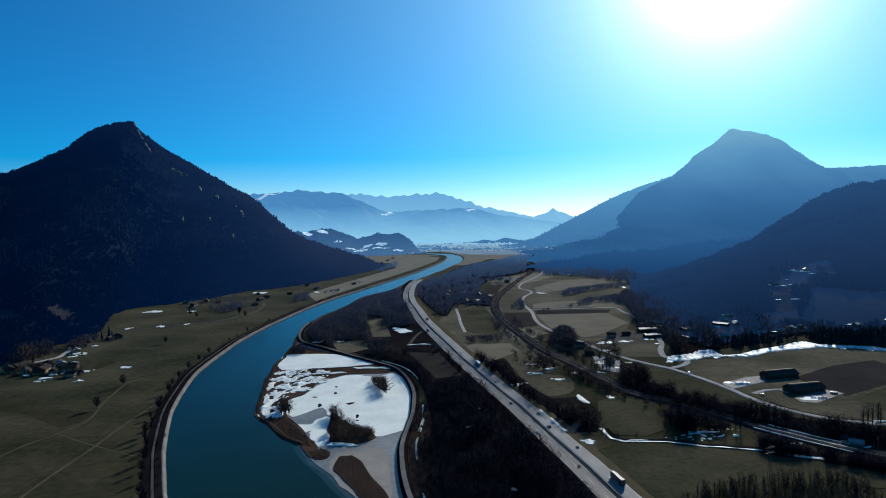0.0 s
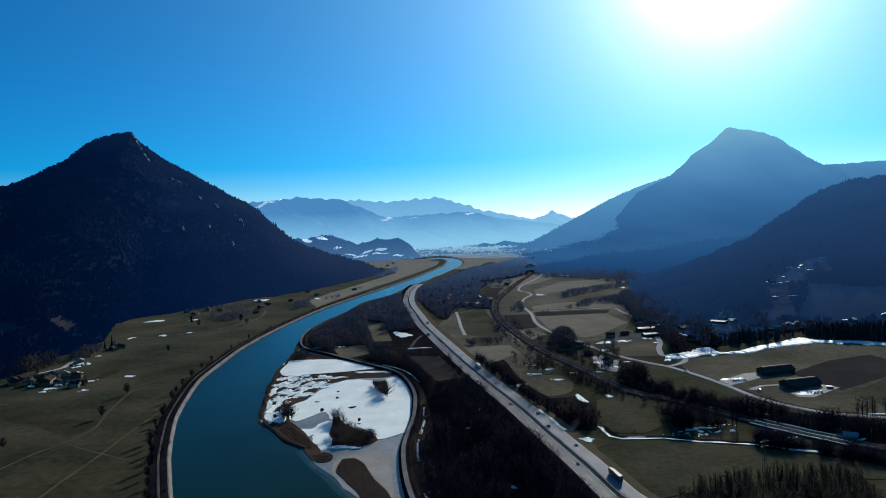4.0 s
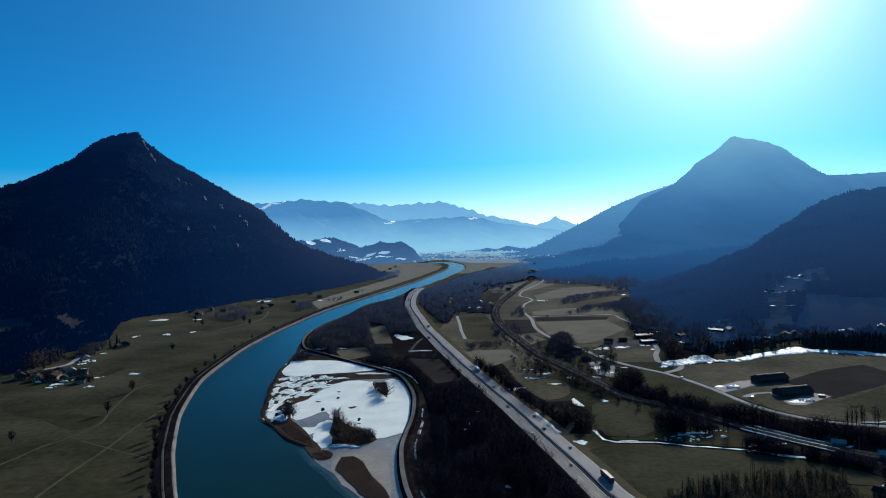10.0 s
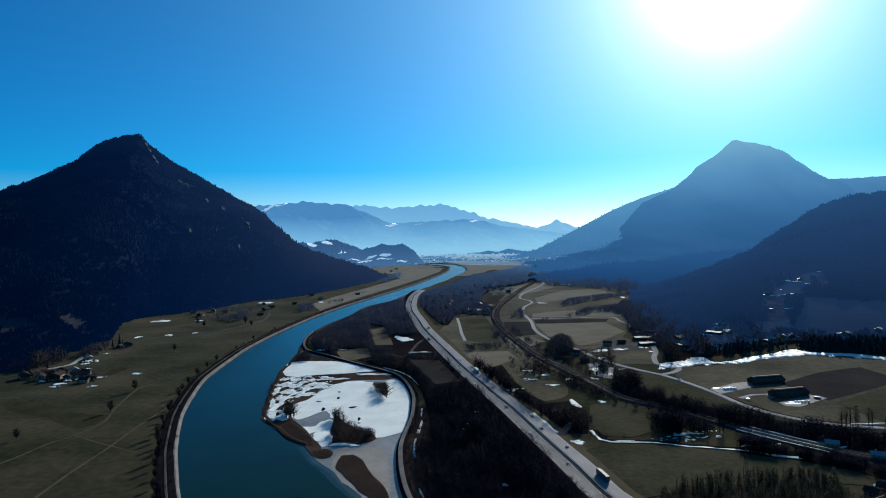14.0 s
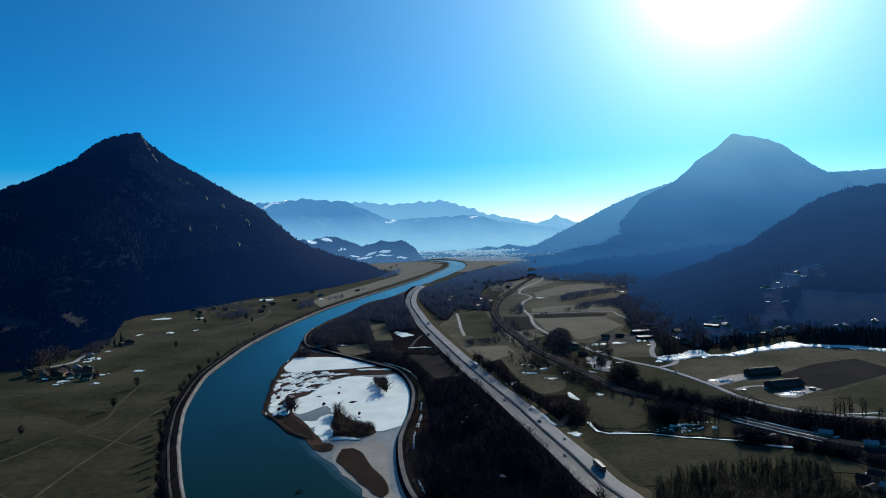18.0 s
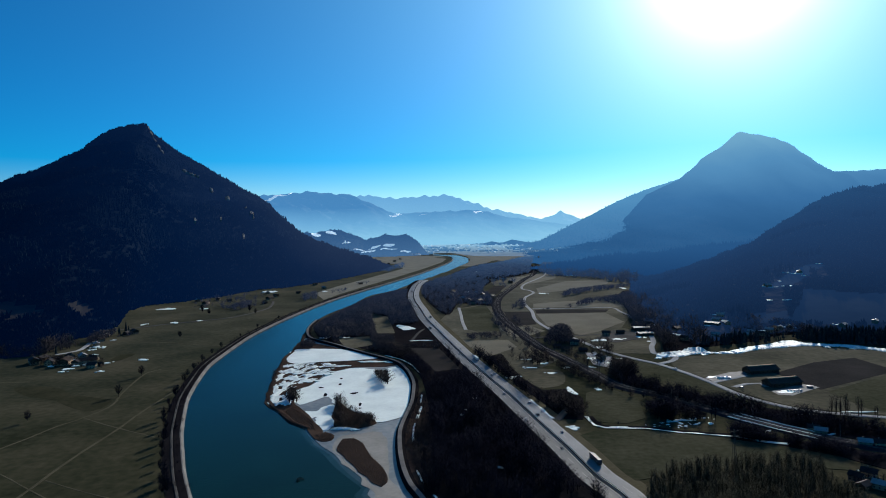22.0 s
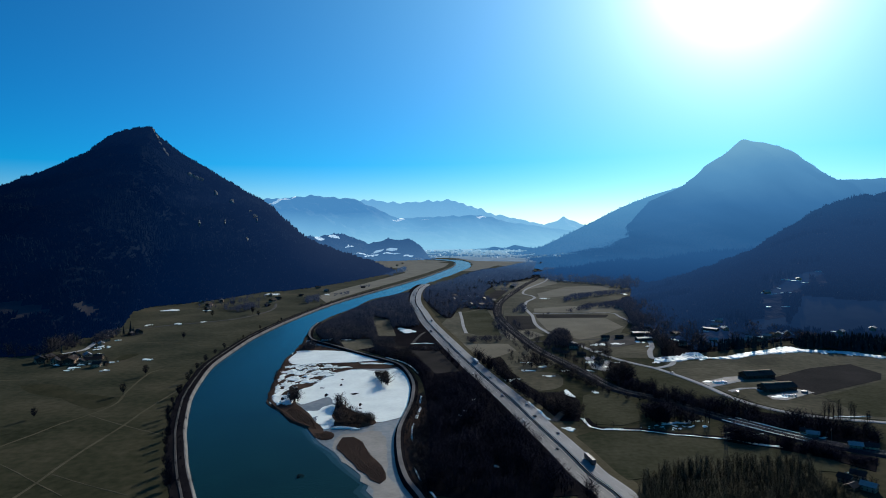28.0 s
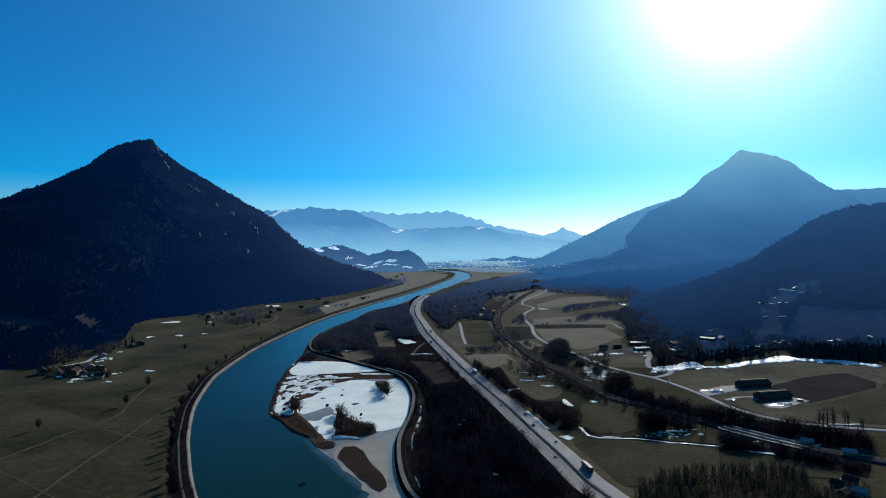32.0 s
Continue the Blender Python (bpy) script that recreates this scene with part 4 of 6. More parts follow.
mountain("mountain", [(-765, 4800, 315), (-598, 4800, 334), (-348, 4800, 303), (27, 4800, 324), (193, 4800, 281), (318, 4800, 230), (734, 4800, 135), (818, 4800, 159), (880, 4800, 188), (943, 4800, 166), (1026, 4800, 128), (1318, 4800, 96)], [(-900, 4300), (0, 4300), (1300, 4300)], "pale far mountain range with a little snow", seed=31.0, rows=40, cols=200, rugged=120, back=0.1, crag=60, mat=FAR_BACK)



def surface(ob, outline, mat):
    """Gives the faces of a slope inside an outline another cover."""
    me = ob.data
    me.materials.append(mat)
    k = len(me.materials) - 1
    o = np.array(outline, float)
    c = np.empty(len(me.polygons) * 3, np.float32)
    me.polygons.foreach_get("center", c)
    c = c.reshape(-1, 3)
    hit = inside(c[:, 0], c[:, 1], o)
    mi = np.zeros(len(me.polygons), np.int32)
    me.polygons.foreach_get("material_index", mi)
    mi[hit] = k
    me.polygons.foreach_set("material_index", mi)


# pastures and bare rock on the slopes
PASTURE = [[(-560, 690), (-520, 735), (-489, 742), (-466, 737), (-441, 722), (-446, 706), (-463, 699), (-490, 690)], [(-442, 765), (-442, 796), (-424, 790), (-420, 752)], [(-400, 670), (-385, 683), (-362, 640), (-378, 638)]]
HILL_PASTURE = [[(441, 796), (530, 750), (490, 684), (431, 679), (376, 701), (396, 731), (409, 742)], [(335, 710), (385, 725), (376, 700), (323, 682)], [(400, 800), (450, 850), (500, 892), (525, 885), (480, 850), (425, 800)]]
CRAG_PLACES = [(-1067, 2395, 5, 12), (-1037, 2352, 5, 14), (-1000, 2280, 4, 14), (-965, 2215, 5, 14), (-923, 2147, 5, 12), (-904, 2126, 5, 10), (-784, 2009, 10, 8), (-770, 2014, 12, 6), (-756, 2026, 8, 6), (-571, 1509, 2.6, 16), (-541, 1598, 2.4, 12), (-472, 1546, 2.6, 14), (-476, 1562, 3, 10), (-629, 1921, 7, 16), (-533, 1830, 6, 16), (-520, 1800, 3, 14), (-685, 1947, 5, 12), (-560, 1870, 4, 12)]
CRAGS = [[(x - r, y - q), (x + r, y - q), (x + r * 1.2, y + q), (x - r, y + q)] for x, y, r, q in CRAG_PLACES]
for o in PASTURE:
    surface(mount_left, o, LEFT_PASTURE)
slope = np.empty(len(mount_left.data.vertices) * 3, np.float32)
mount_left.data.vertices.foreach_get("co", slope)
slope = slope.reshape(-1, 3)


def crag(x, y, r, q, seed):
    """A rugged outcrop of rock that stands a little out of the slope, its length down the fall line."""
    reach = math.hypot(x, y)
    ux, uy = x / reach, y / reach
    near = slope[np.hypot(slope[:, 0] - x, slope[:, 1] - y) < 90]
    cols, rows, verts = 7, 11, []
    for j in range(rows):
        for i in range(cols):
            a, b = (i / (cols - 1) * 2 - 1), (j / (rows - 1) * 2 - 1)
            ragged = 1 + 0.5 * noise.noise(Vector((a * 2, b * 3, seed)))
            px, py = x + uy * a * r * ragged + ux * b * q, y - ux * a * r * ragged + uy * b * q
            d = 1 / (np.hypot(near[:, 0] - px, near[:, 1] - py) + 3.0) ** 3
            z = float((near[:, 2] * d).sum() / d.sum())
            proud = (1 - a * a) * (1 - b * b)
            verts.append((px, py, z - 2 + 9 * min(1, 2.5 * proud) + 3 * noise.noise(Vector((px * 0.3, py * 0.2, seed)))))
    faces = [(j * cols + i, j * cols + i + 1, (j + 1) * cols + i + 1, (j + 1) * cols + i) for j in range(rows - 1) for i in range(cols - 1)]
    return tagged(mesh_object("rock_outcrop", verts, faces, ROCK), "pale bare limestone outcrop on the wooded slope", "rock", kind="structure")


for k, (x, y, r, q) in enumerate(CRAG_PLACES):
    crag(x, y, r, q, k)
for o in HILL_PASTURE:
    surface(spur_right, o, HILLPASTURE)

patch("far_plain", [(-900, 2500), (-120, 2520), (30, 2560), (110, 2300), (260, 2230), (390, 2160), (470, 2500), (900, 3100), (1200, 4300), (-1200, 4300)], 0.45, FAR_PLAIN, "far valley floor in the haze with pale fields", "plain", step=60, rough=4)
HILL_SNOW = [[(x - r, y - q), (x + r * 0.6, y - q * 0.8), (x + r, y + q * 0.7), (x - r * 0.4, y + q)] for x, y, r, q in ((-453, 2656, 26, 16), (-382, 2594, 16, 14), (-261, 2509, 28, 14), (-206, 2509, 26, 12), (-203, 2466, 34, 12), (-137, 2442, 22, 10), (-276, 2452, 30, 12), (-500, 2590, 22, 18), (-320, 2480, 30, 12))]
for o in HILL_SNOW:
    surface(hill_far, o, FAR_SNOW_GLOW)

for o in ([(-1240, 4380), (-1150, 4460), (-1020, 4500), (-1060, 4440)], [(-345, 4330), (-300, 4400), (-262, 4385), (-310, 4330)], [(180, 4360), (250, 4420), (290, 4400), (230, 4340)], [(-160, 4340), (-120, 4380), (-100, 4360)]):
    surface(range_near, o, FAR_SNOW_GLOW)

fr = random.Random(21)
FAR_COPSES = []
for k in range(66):
    x, y = fr.uniform(-420, 620), 2480 + 1400 * fr.random() ** 1.3
    a, b = fr.uniform(18, 80), fr.uniform(10, 34)
    q = [(x + a * math.cos(6.283 * i / 9) * fr.uniform(0.6, 1.3), y + b * math.sin(6.283 * i / 9) * fr.uniform(0.6, 1.3)) for i in range(9)]
    if inside(np.array([x]), np.array([y - 40]), RIVER)[0] or (x < -20 and y < 2680):
        continue
    if k % 3:
        FAR_COPSES.append(q)
        continue
    patch("far_snowfield", q, 0.8, SNOW, "pale snowy field far down the valley", "snow", step=20, rough=2, thick=0.6, seed=k)

# the far town, too small to tell its houses apart
def far_town(count):
    r = np.random.default_rng(44)
    cube = np.array([(x, y, z) for z in (0, 1) for x, y in ((-0.5, -0.5), (0.5, -0.5), (0.5, 0.5), (-0.5, 0.5))] + [(-0.5, 0, 1.45), (0.5, 0, 1.45)])
    tris = np.array([(0, 1, 5), (0, 5, 4), (1, 2, 6), (1, 6, 5), (2, 3, 7), (2, 7, 6), (3, 0, 4), (3, 4, 7), (4, 5, 9), (4, 9, 8), (6, 7, 8), (6, 8, 9), (7, 4, 8), (5, 6, 9)])
    knots = [(-330, 2420, 60), (-250, 2440, 60), (-150, 2440, 50), (-60, 2600, 90), (120, 2700, 130), (60, 3000, 160), (300, 2900, 150), (200, 3300, 200), (-60, 3250, 160), (330, 2560, 70)]
    pick = r.integers(0, len(knots), count)
    k = np.array(knots, float)[pick]
    x, y = k[:, 0] + r.normal(0, 1, count) * k[:, 2], k[:, 1] + r.normal(0, 0.8, count) * k[:, 2]
    wet = inside(x, y, RIVER)
    out, faces = [], []
    for a, b in zip(x[~wet], y[~wet]):
        w, d, h, t = r.uniform(7, 20), r.uniform(6, 10), r.uniform(2.5, 5), r.uniform(0, 3.1)
        c, q = math.cos(t), math.sin(t)
        base = len(out) * 10
        v = cube * (w, d, h)
        out.append(np.stack([v[:, 0] * c - v[:, 1] * q + a, v[:, 0] * q + v[:, 1] * c + b, v[:, 2] + 0.3], 1))
        faces.append(tris + base)
    return bulk("far_town", np.concatenate(out), np.concatenate(faces), FAR_HOUSES, "pale houses of towns far down the valley", "town")


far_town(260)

# ---- woods ----
def spike(levels, n=5, tip=1.0, low=0.12, radius=0.17):
    """A conifer of unit height: stacked skirts on a short trunk."""
    v, f = [], []
    for k in range(levels):
        a = low + (tip - low) * k / levels
        b = min(tip, a + (tip - low) * 1.5 / levels)
        r = radius * (1 - k / (levels + 0.3))
        s = len(v)
        for i in range(n):
            t = 6.283 * (i + 0.5 * (k % 2)) / n
            rr = r * (1.0 if i % 2 else 0.8)
            v.append((rr * math.cos(t), rr * math.sin(t), a - 0.03 * (i % 2)))
        v.append((0, 0, b))
        f += [(s + i, s + (i + 1) % n, s + n) for i in range(n)]
    return np.array(v), np.array(f)


def bare(seed, limbs=17, width=0.012, spread=0.3, middle=0.62, tall=0.36, twigs=3, fork=0.2, trunk=0.022):
    """A leafless tree of unit height: tapered trunk, limbs and twigs that fill a rounded crown, as thin three-sided spikes."""
    r = random.Random(seed)
    v, f = [], []

    def rod(a, b, w):
        a, b = Vector(a), Vector(b)
        d = (b - a).normalized()
        e = d.orthogonal().normalized()
        g = d.cross(e)
        s = len(v)
        for k in range(3):
            t = 2.094 * k
            v.append(tuple(a + (e * math.cos(t) + g * math.sin(t)) * w))
        v.append(tuple(b))
        f.extend([(s, s + 1, s + 3), (s + 1, s + 2, s + 3), (s + 2, s, s + 3)])

    rod((0, 0, -0.02), (r.uniform(-0.04, 0.04), r.uniform(-0.04, 0.04), 0.9), trunk)
    for k in range(limbs):
        t = 2.4 * k + r.uniform(-0.4, 0.4)
        h = -0.75 + 1.7 * k / limbs
        q = math.sqrt(max(0.05, 1 - h * h)) * r.uniform(0.7, 1.1)
        b = Vector((spread * q * math.cos(t), spread * q * math.sin(t), middle + tall * h * r.uniform(0.85, 1.05)))
        z = max(fork, b.z - 0.18 - 0.5 * spread * q)
        a = Vector((0, 0, min(z, 0.8)))
        rod(a, b, width)
        for j in range(twigs):
            s = a.lerp(b, r.uniform(0.45, 1.0))
            rod(s, s + Vector((r.uniform(-1, 1) * 0.13, r.uniform(-1, 1) * 0.13, r.uniform(0.0, 0.15))), width * 0.55)
    return np.array(v), np.array(f)


def tuft(seed, n=9):
    """A bare brushy crown of unit height: thin upright sprays that lean outwards."""
    r = random.Random(seed)
    v, f = [], []
    for k in range(n):
        t = 6.283 * k / n + r.uniform(-0.3, 0.3)
        a, q = r.uniform(0.02, 0.2), r.uniform(0.1, 0.42)
        x, y, z = a * math.cos(t), a * math.sin(t), r.uniform(0.0, 0.3)
        u, w = r.uniform(0, 6.283), r.uniform(0.1, 0.17)
        s = len(v)
        v += [(x - w * math.cos(u), y - w * math.sin(u), z), (x + w * math.cos(u), y + w * math.sin(u), z), (q * math.cos(t), q * math.sin(t), r.uniform(0.6, 1.0))]
        f.append((s, s + 1, s + 2))
    return np.array(v), np.array(f)


TUFT = [tuft(k) for k in range(4)]
SPRUCE, SPRUCE_FAR = spike(3, 6), spike(2, 5, radius=0.27)
rng = np.random.default_rng(5)


def forest(name, shapes, places, low, high, mat, label, lean=0.03, wide=(0.8, 1.25), outline=None, holes=(), rough=0.7):
    """A wood of several tree shapes in one object; towards its far rim the trees get lower."""
    vs, fs, base = [], [], 0
    sizes = rng.uniform(low, high, len(places)) * np.array([0.94 + rough * noise.noise(Vector((x * 0.045, y * 0.045, 6.0))) for x, y in places[:, :2]])
    if outline is not None:
        o = np.array(outline, float)[:, :2]
        room = np.zeros(len(places))
        alive = np.ones(len(places), bool)
        for s in np.arange(1.0, 1.16, 0.012):
            alive &= inside(places[:, 0] * s, places[:, 1] * s, o)
            for h in holes:
                alive &= ~inside(places[:, 0] * s, places[:, 1] * s, np.array(h, float))
            room[alive] = 120 * (1 - 1 / s)
        sizes = np.minimum(sizes, room + 1.2)
        ok = sizes > 2.6
        places, sizes = places[ok], sizes[ok]
    pick = rng.integers(0, len(shapes), len(places))
    for k, shape in enumerate(shapes):
        p = places[pick == k]
        if not len(p):
            continue
        v, f = strew(shape, p, sizes[pick == k], rng, lean, wide)
        vs.append(v)
        fs.append(f + base)
        base += len(v)
    return bulk(name, np.concatenate(vs), np.concatenate(fs), mat, label, "wood")


def thinned(p, level=-0.28, size=17.0):
    """Leaves irregular gaps in a wood, and keeps it off the railway and the motorway."""
    p = p[mask(p, size, level, 9.0)]
    for way, room in ((RAIL, 8.0), (HIGHWAY, 13.0)):
        far = np.full(len(p), 1e9)
        for q in way:
            far = np.minimum(far, np.hypot(p[:, 0] - q[0], p[:, 1] - q[1]))
        p = p[far > room + np.clip((p[:, 1] - 1400) * 0.02, 0, 10)]
    return p


def mask(p, size, level, seed):
    return np.array([noise.noise((x / size, y / size, seed)) > level for x, y in p[:, :2]], bool)


BARE = [bare(s, limbs=20, width=0.01, spread=0.34, twigs=4) for s in range(7)]
BARE_FAR = [bare(s + 20, limbs=15, width=0.016, spread=0.36, middle=0.58, tall=0.4, twigs=3, fork=0.12) for s in range(6)]

HAMLET = [(463, 856, 44), (472, 858, 45), (431, 831, 38), (518, 887, 54), (404, 806, 33), (414, 808, 34), (421, 681, 3), (496, 889, 52), (399, 756, 21), (382, 755, 22), (290, 687, 10), (281, 677, 8), (296, 677, 8), (300, 701, 13), (314, 659, 1), (322, 657, 0), (306, 650, 0), (353, 678, 2), (365, 683, 2), (287, 644, 0), (270, 643, 2), (237, 637, 0), (246, 683, 2), (235, 736, 0), (226, 749, 0), (456, 683, 6), (335, 665, 2), (345, 672, 2)]


def spare(p, r=9.0):
    """Leaves out the trees at and below the hamlet's houses."""
    m = np.zeros(len(p), bool)
    for x, y, z in HAMLET:
        for s in (1.0, 1.02, 1.04, 1.06):
            m |= np.hypot(p[:, 0] * s - x, p[:, 1] * s - y) < r
    return p[~m]


def clear(p, outlines):
    m = np.zeros(len(p), bool)
    for o in outlines:
        m |= inside(p[:, 0], p[:, 1], np.array(o, float))
    return p[~m]


p = clear(on_slope(mount_left, 66000, rng), PASTURE + CRAGS)
m = mask(p, 180, -0.02, 1.0) & (p[:, 2] > 25 + 70 * rng.random(len(p)))
high = p[:, 2] > 190
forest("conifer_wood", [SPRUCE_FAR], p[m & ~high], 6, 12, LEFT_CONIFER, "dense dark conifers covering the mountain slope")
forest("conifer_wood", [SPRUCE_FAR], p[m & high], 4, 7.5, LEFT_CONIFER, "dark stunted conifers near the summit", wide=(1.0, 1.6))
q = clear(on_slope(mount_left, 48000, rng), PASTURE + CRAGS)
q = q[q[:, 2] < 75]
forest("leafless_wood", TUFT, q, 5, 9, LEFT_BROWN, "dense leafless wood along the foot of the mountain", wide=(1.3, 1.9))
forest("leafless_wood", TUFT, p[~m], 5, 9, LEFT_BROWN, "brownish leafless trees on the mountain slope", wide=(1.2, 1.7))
p = on_slope(mount_right, 18000, rng)
q = on_slope(mount_right, 18000, rng)
p = np.concatenate([p, q[q[:, 1] < 2300]])
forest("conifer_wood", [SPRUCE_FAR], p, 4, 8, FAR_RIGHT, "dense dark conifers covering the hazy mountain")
p = on_slope(ridge_right, 5000, rng)
forest("conifer_wood", [SPRUCE_FAR], p, 7, 12, FAR_RIDGE, "dense dark conifers along the ridge")
p = spare(clear(on_slope(spur_right, 36000, rng), HILL_PASTURE))
m = mask(p, 90, 0.3, 4.0)
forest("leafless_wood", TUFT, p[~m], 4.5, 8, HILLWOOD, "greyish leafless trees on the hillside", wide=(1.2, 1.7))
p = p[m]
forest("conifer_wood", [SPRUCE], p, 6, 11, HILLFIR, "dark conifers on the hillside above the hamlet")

forest("conifer_wood", [SPRUCE_FAR], on_slope(foot_hill, 6000, rng), 5, 9, FAR_FOOT, "dark trees at the foot of the hazy mountain")
p = on_slope(hill_far, 2600, rng)
forest("far_wood", TUFT, clear(p, HILL_SNOW), 4, 7, FAR_HILL, "dark trees on the far low hill")

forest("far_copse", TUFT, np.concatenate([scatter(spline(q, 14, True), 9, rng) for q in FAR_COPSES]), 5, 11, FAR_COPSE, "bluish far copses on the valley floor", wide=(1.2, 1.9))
W1 = spline([(-9, 281), (-7, 339), (-11, 424), (-20, 512), (-41, 571), (-80, 625), (-129, 683), (-154, 781), (-144, 891), (-117, 1069), (-68, 1194), (-54, 1080), (-45, 933), (-27, 774), (-3, 645), (20, 520), (41, 416), (53, 346), (63, 296), (64, 279)], 30, True)
GAPS = [(20, 437, 3.0), (14, 411, 2.6), (10, 400, 3.0), (26, 312, 3.0)]
p = scatter(W1, 3.9, rng, holes=CLEARINGS)
for x, y, r in GAPS:
    p = p[np.hypot(p[:, 0] - x, (p[:, 1] - y + 8) / 3.5) > r]
near_wood = p[p[:, 1] < 560]
forest("bare_wood", BARE, near_wood, 7, 13, TWIG, "dark leafless riverside trees beside the motorway", wide=(1.0, 1.5), outline=W1, holes=CLEARINGS)
forest("bare_wood", BARE_FAR, thinned(p[p[:, 1] >= 560]), 7, 13, HAZED_WOOD, "dark leafless trees between river and motorway", wide=(1.2, 1.8), outline=W1, holes=CLEARINGS)
for outline, spacing, low, high, label in (
        ([(-39, 1123), (-34, 1316), (57, 1446), (99, 1329), (71, 1162), (82, 992), (67, 925), (25, 961), (3, 844)], 7, 5, 11, "dark leafless wood beyond the motorway"),
        ([(20, 1481), (123, 1874), (241, 1784), (208, 1509), (89, 1356)], 10, 10, 18, "dark far wood beside the river"),
        ([(-40, 1245), (-18, 1395), (20, 1514), (101, 1779), (204, 2030), (267, 2184), (347, 2244), (297, 1902), (246, 1760), (101, 1539), (18, 1337), (-16, 1200)], 9, 9, 15, "dark far wood along the motorway"),
        ([(274, 1905), (346, 1843), (427, 1782), (487, 1642), (358, 1209), (314, 1307), (259, 1380), (223, 1459)], 9, 9, 16, "dark wood at the foot of the hazy mountain"),
        ([(130, 497), (143, 532), (158, 567), (161, 553), (144, 493), (132, 479)], 4, 12, 18, "clump of tall dark trees beside the railway"),
        ([(42, 579), (52, 588), (55, 544), (60, 491), (69, 458), (86, 460), (93, 437), (83, 388), (72, 390), (66, 418), (59, 450), (52, 490), (45, 530)], 5, 6, 12, "dark leafless thicket beside the motorway"),
        ([(318, 1094), (228, 781), (221, 665), (200, 580), (238, 599), (297, 624), (354, 659), (423, 618)], 7, 9, 18, "dark wood below the hillside")):
    # beyond 430 m the haze-lightened copy replaces the plain twigs
    forest("bare_wood", BARE_FAR, spare(thinned(scatter(spline(outline, 30, True), spacing * 0.9, rng))), low, high, HAZED_WOOD if outline[0][1] > 430 else TWIG, label, wide=(1.2, 1.8), outline=spline(outline, 30, True))
forest("bare_wood", BARE_FAR, scatter(spline([(150, 525), (147, 475), (175, 431), (210, 390), (245, 357), (236, 343), (198, 367), (171, 396), (148, 430), (132, 463)], 30, True), 3.4, rng), 5, 9, TWIG, "dark belt of leafless trees below the country road", wide=(1.2, 1.8))
for outline, low, high in (([(346, 620), (398, 592), (440, 586), (520, 600), (500, 640), (400, 648), (345, 642)], 8, 14), ([(242, 606), (300, 612), (335, 632), (340, 650), (300, 642), (256, 626)], 7, 12)):
    forest("conifer_wood", [SPRUCE], spare(scatter(spline(outline, 20, True), 3.6, rng), 5.0), low, high, NEEDLE, "dense dark conifers behind the bank of snow", wide=(0.9, 1.4))
POPLAR = [bare(s + 40, limbs=24, width=0.009, spread=0.12, middle=0.6, tall=0.4, twigs=3, fork=0.06, trunk=0.034) for s in range(3)]
forest("poplar_wood", POPLAR, scatter(spline([(80, 236), (88, 279), (98, 298), (117, 301), (138, 306), (167, 309), (175, 303), (169, 277), (160, 236)], 20, True), 2.5, rng), 8.0, 11.0, POPLARWOOD, "plantation of slender leafless poplars", wide=(0.9, 1.4), rough=0.25)
forest("lineside_scrub", BARE_FAR, np.array([(*(RAIL[i] + sides(RAIL[i - 1:i + 2])[1] * rng.choice([rng.uniform(-17, -7.5), rng.uniform(7.5, 15)])), 0.0) for i in rng.integers(2, len(RAIL) - 2, 1500) if 400 < RAIL[i][1] < 800]), 3, 8, HAZED_WOOD, "dark leafless scrub on both sides of the railway", wide=(1.2, 1.8))
forest("roadside_scrub", BARE_FAR, np.array([(*(HIGHWAY[i] + sides(HIGHWAY[i - 1:i + 2])[1] * rng.uniform(-15, -10.5)), 0.0) for i in rng.integers(2, len(HIGHWAY) - 2, 420) if 200 < HIGHWAY[i][1] < 640]), 5, 10, TWIG, "dark leafless trees along the motorway verge", wide=(1.1, 1.6))
forest("roadside_scrub", BARE_FAR, np.array([(*(HIGHWAY[i] + sides(HIGHWAY[i - 1:i + 2])[1] * rng.uniform(11.0, 16.0)), 0.0) for i in rng.integers(2, len(HIGHWAY) - 2, 900) if 405 < HIGHWAY[i][1] < 600]), 5, 10, TWIG, "dark leafless scrub on the far motorway verge", wide=(1.1, 1.6))


# ---- things: helpers ----
def thing(name, label, category, group=""):
    return tagged(new(name, None), label, category, group)


def box(bm, x0, y0, z0, x1, y1, z1, bevel=0.0):
    """A box, with its edges broken where a bevel is given."""
    r = bmesh.ops.create_cube(bm, size=1.0)
    for v in r["verts"]:
        v.co = Vector(((x0 + x1) / 2 + v.co.x * (x1 - x0), (y0 + y1) / 2 + v.co.y * (y1 - y0), (z0 + z1) / 2 + v.co.z * (z1 - z0)))
    if bevel:
        es = list({e for v in r["verts"] for e in v.link_edges})
        bmesh.ops.bevel(bm, geom=es, offset=bevel, segments=1, affect="EDGES")
    return bm


def boxed(*a, bevel=0.0):
    return box(bmesh.new(), *a, bevel=bevel)


def tube(bm, a, b, r0, r1, n=8):
    a, b = Vector(a), Vector(b)
    d = (b - a).normalized()
    e = d.orthogonal().normalized()
    g = d.cross(e)
    lo = [bm.verts.new(a + (e * math.cos(6.2832 * k / n) + g * math.sin(6.2832 * k / n)) * r0) for k in range(n)]
    hi = [bm.verts.new(b + (e * math.cos(6.2832 * k / n) + g * math.sin(6.2832 * k / n)) * r1) for k in range(n)]
    for k in range(n):
        bm.faces.new((lo[k], lo[(k + 1) % n], hi[(k + 1) % n], hi[k]))
    bm.faces.new(lo[::-1])
    bm.faces.new(hi)
    return bm


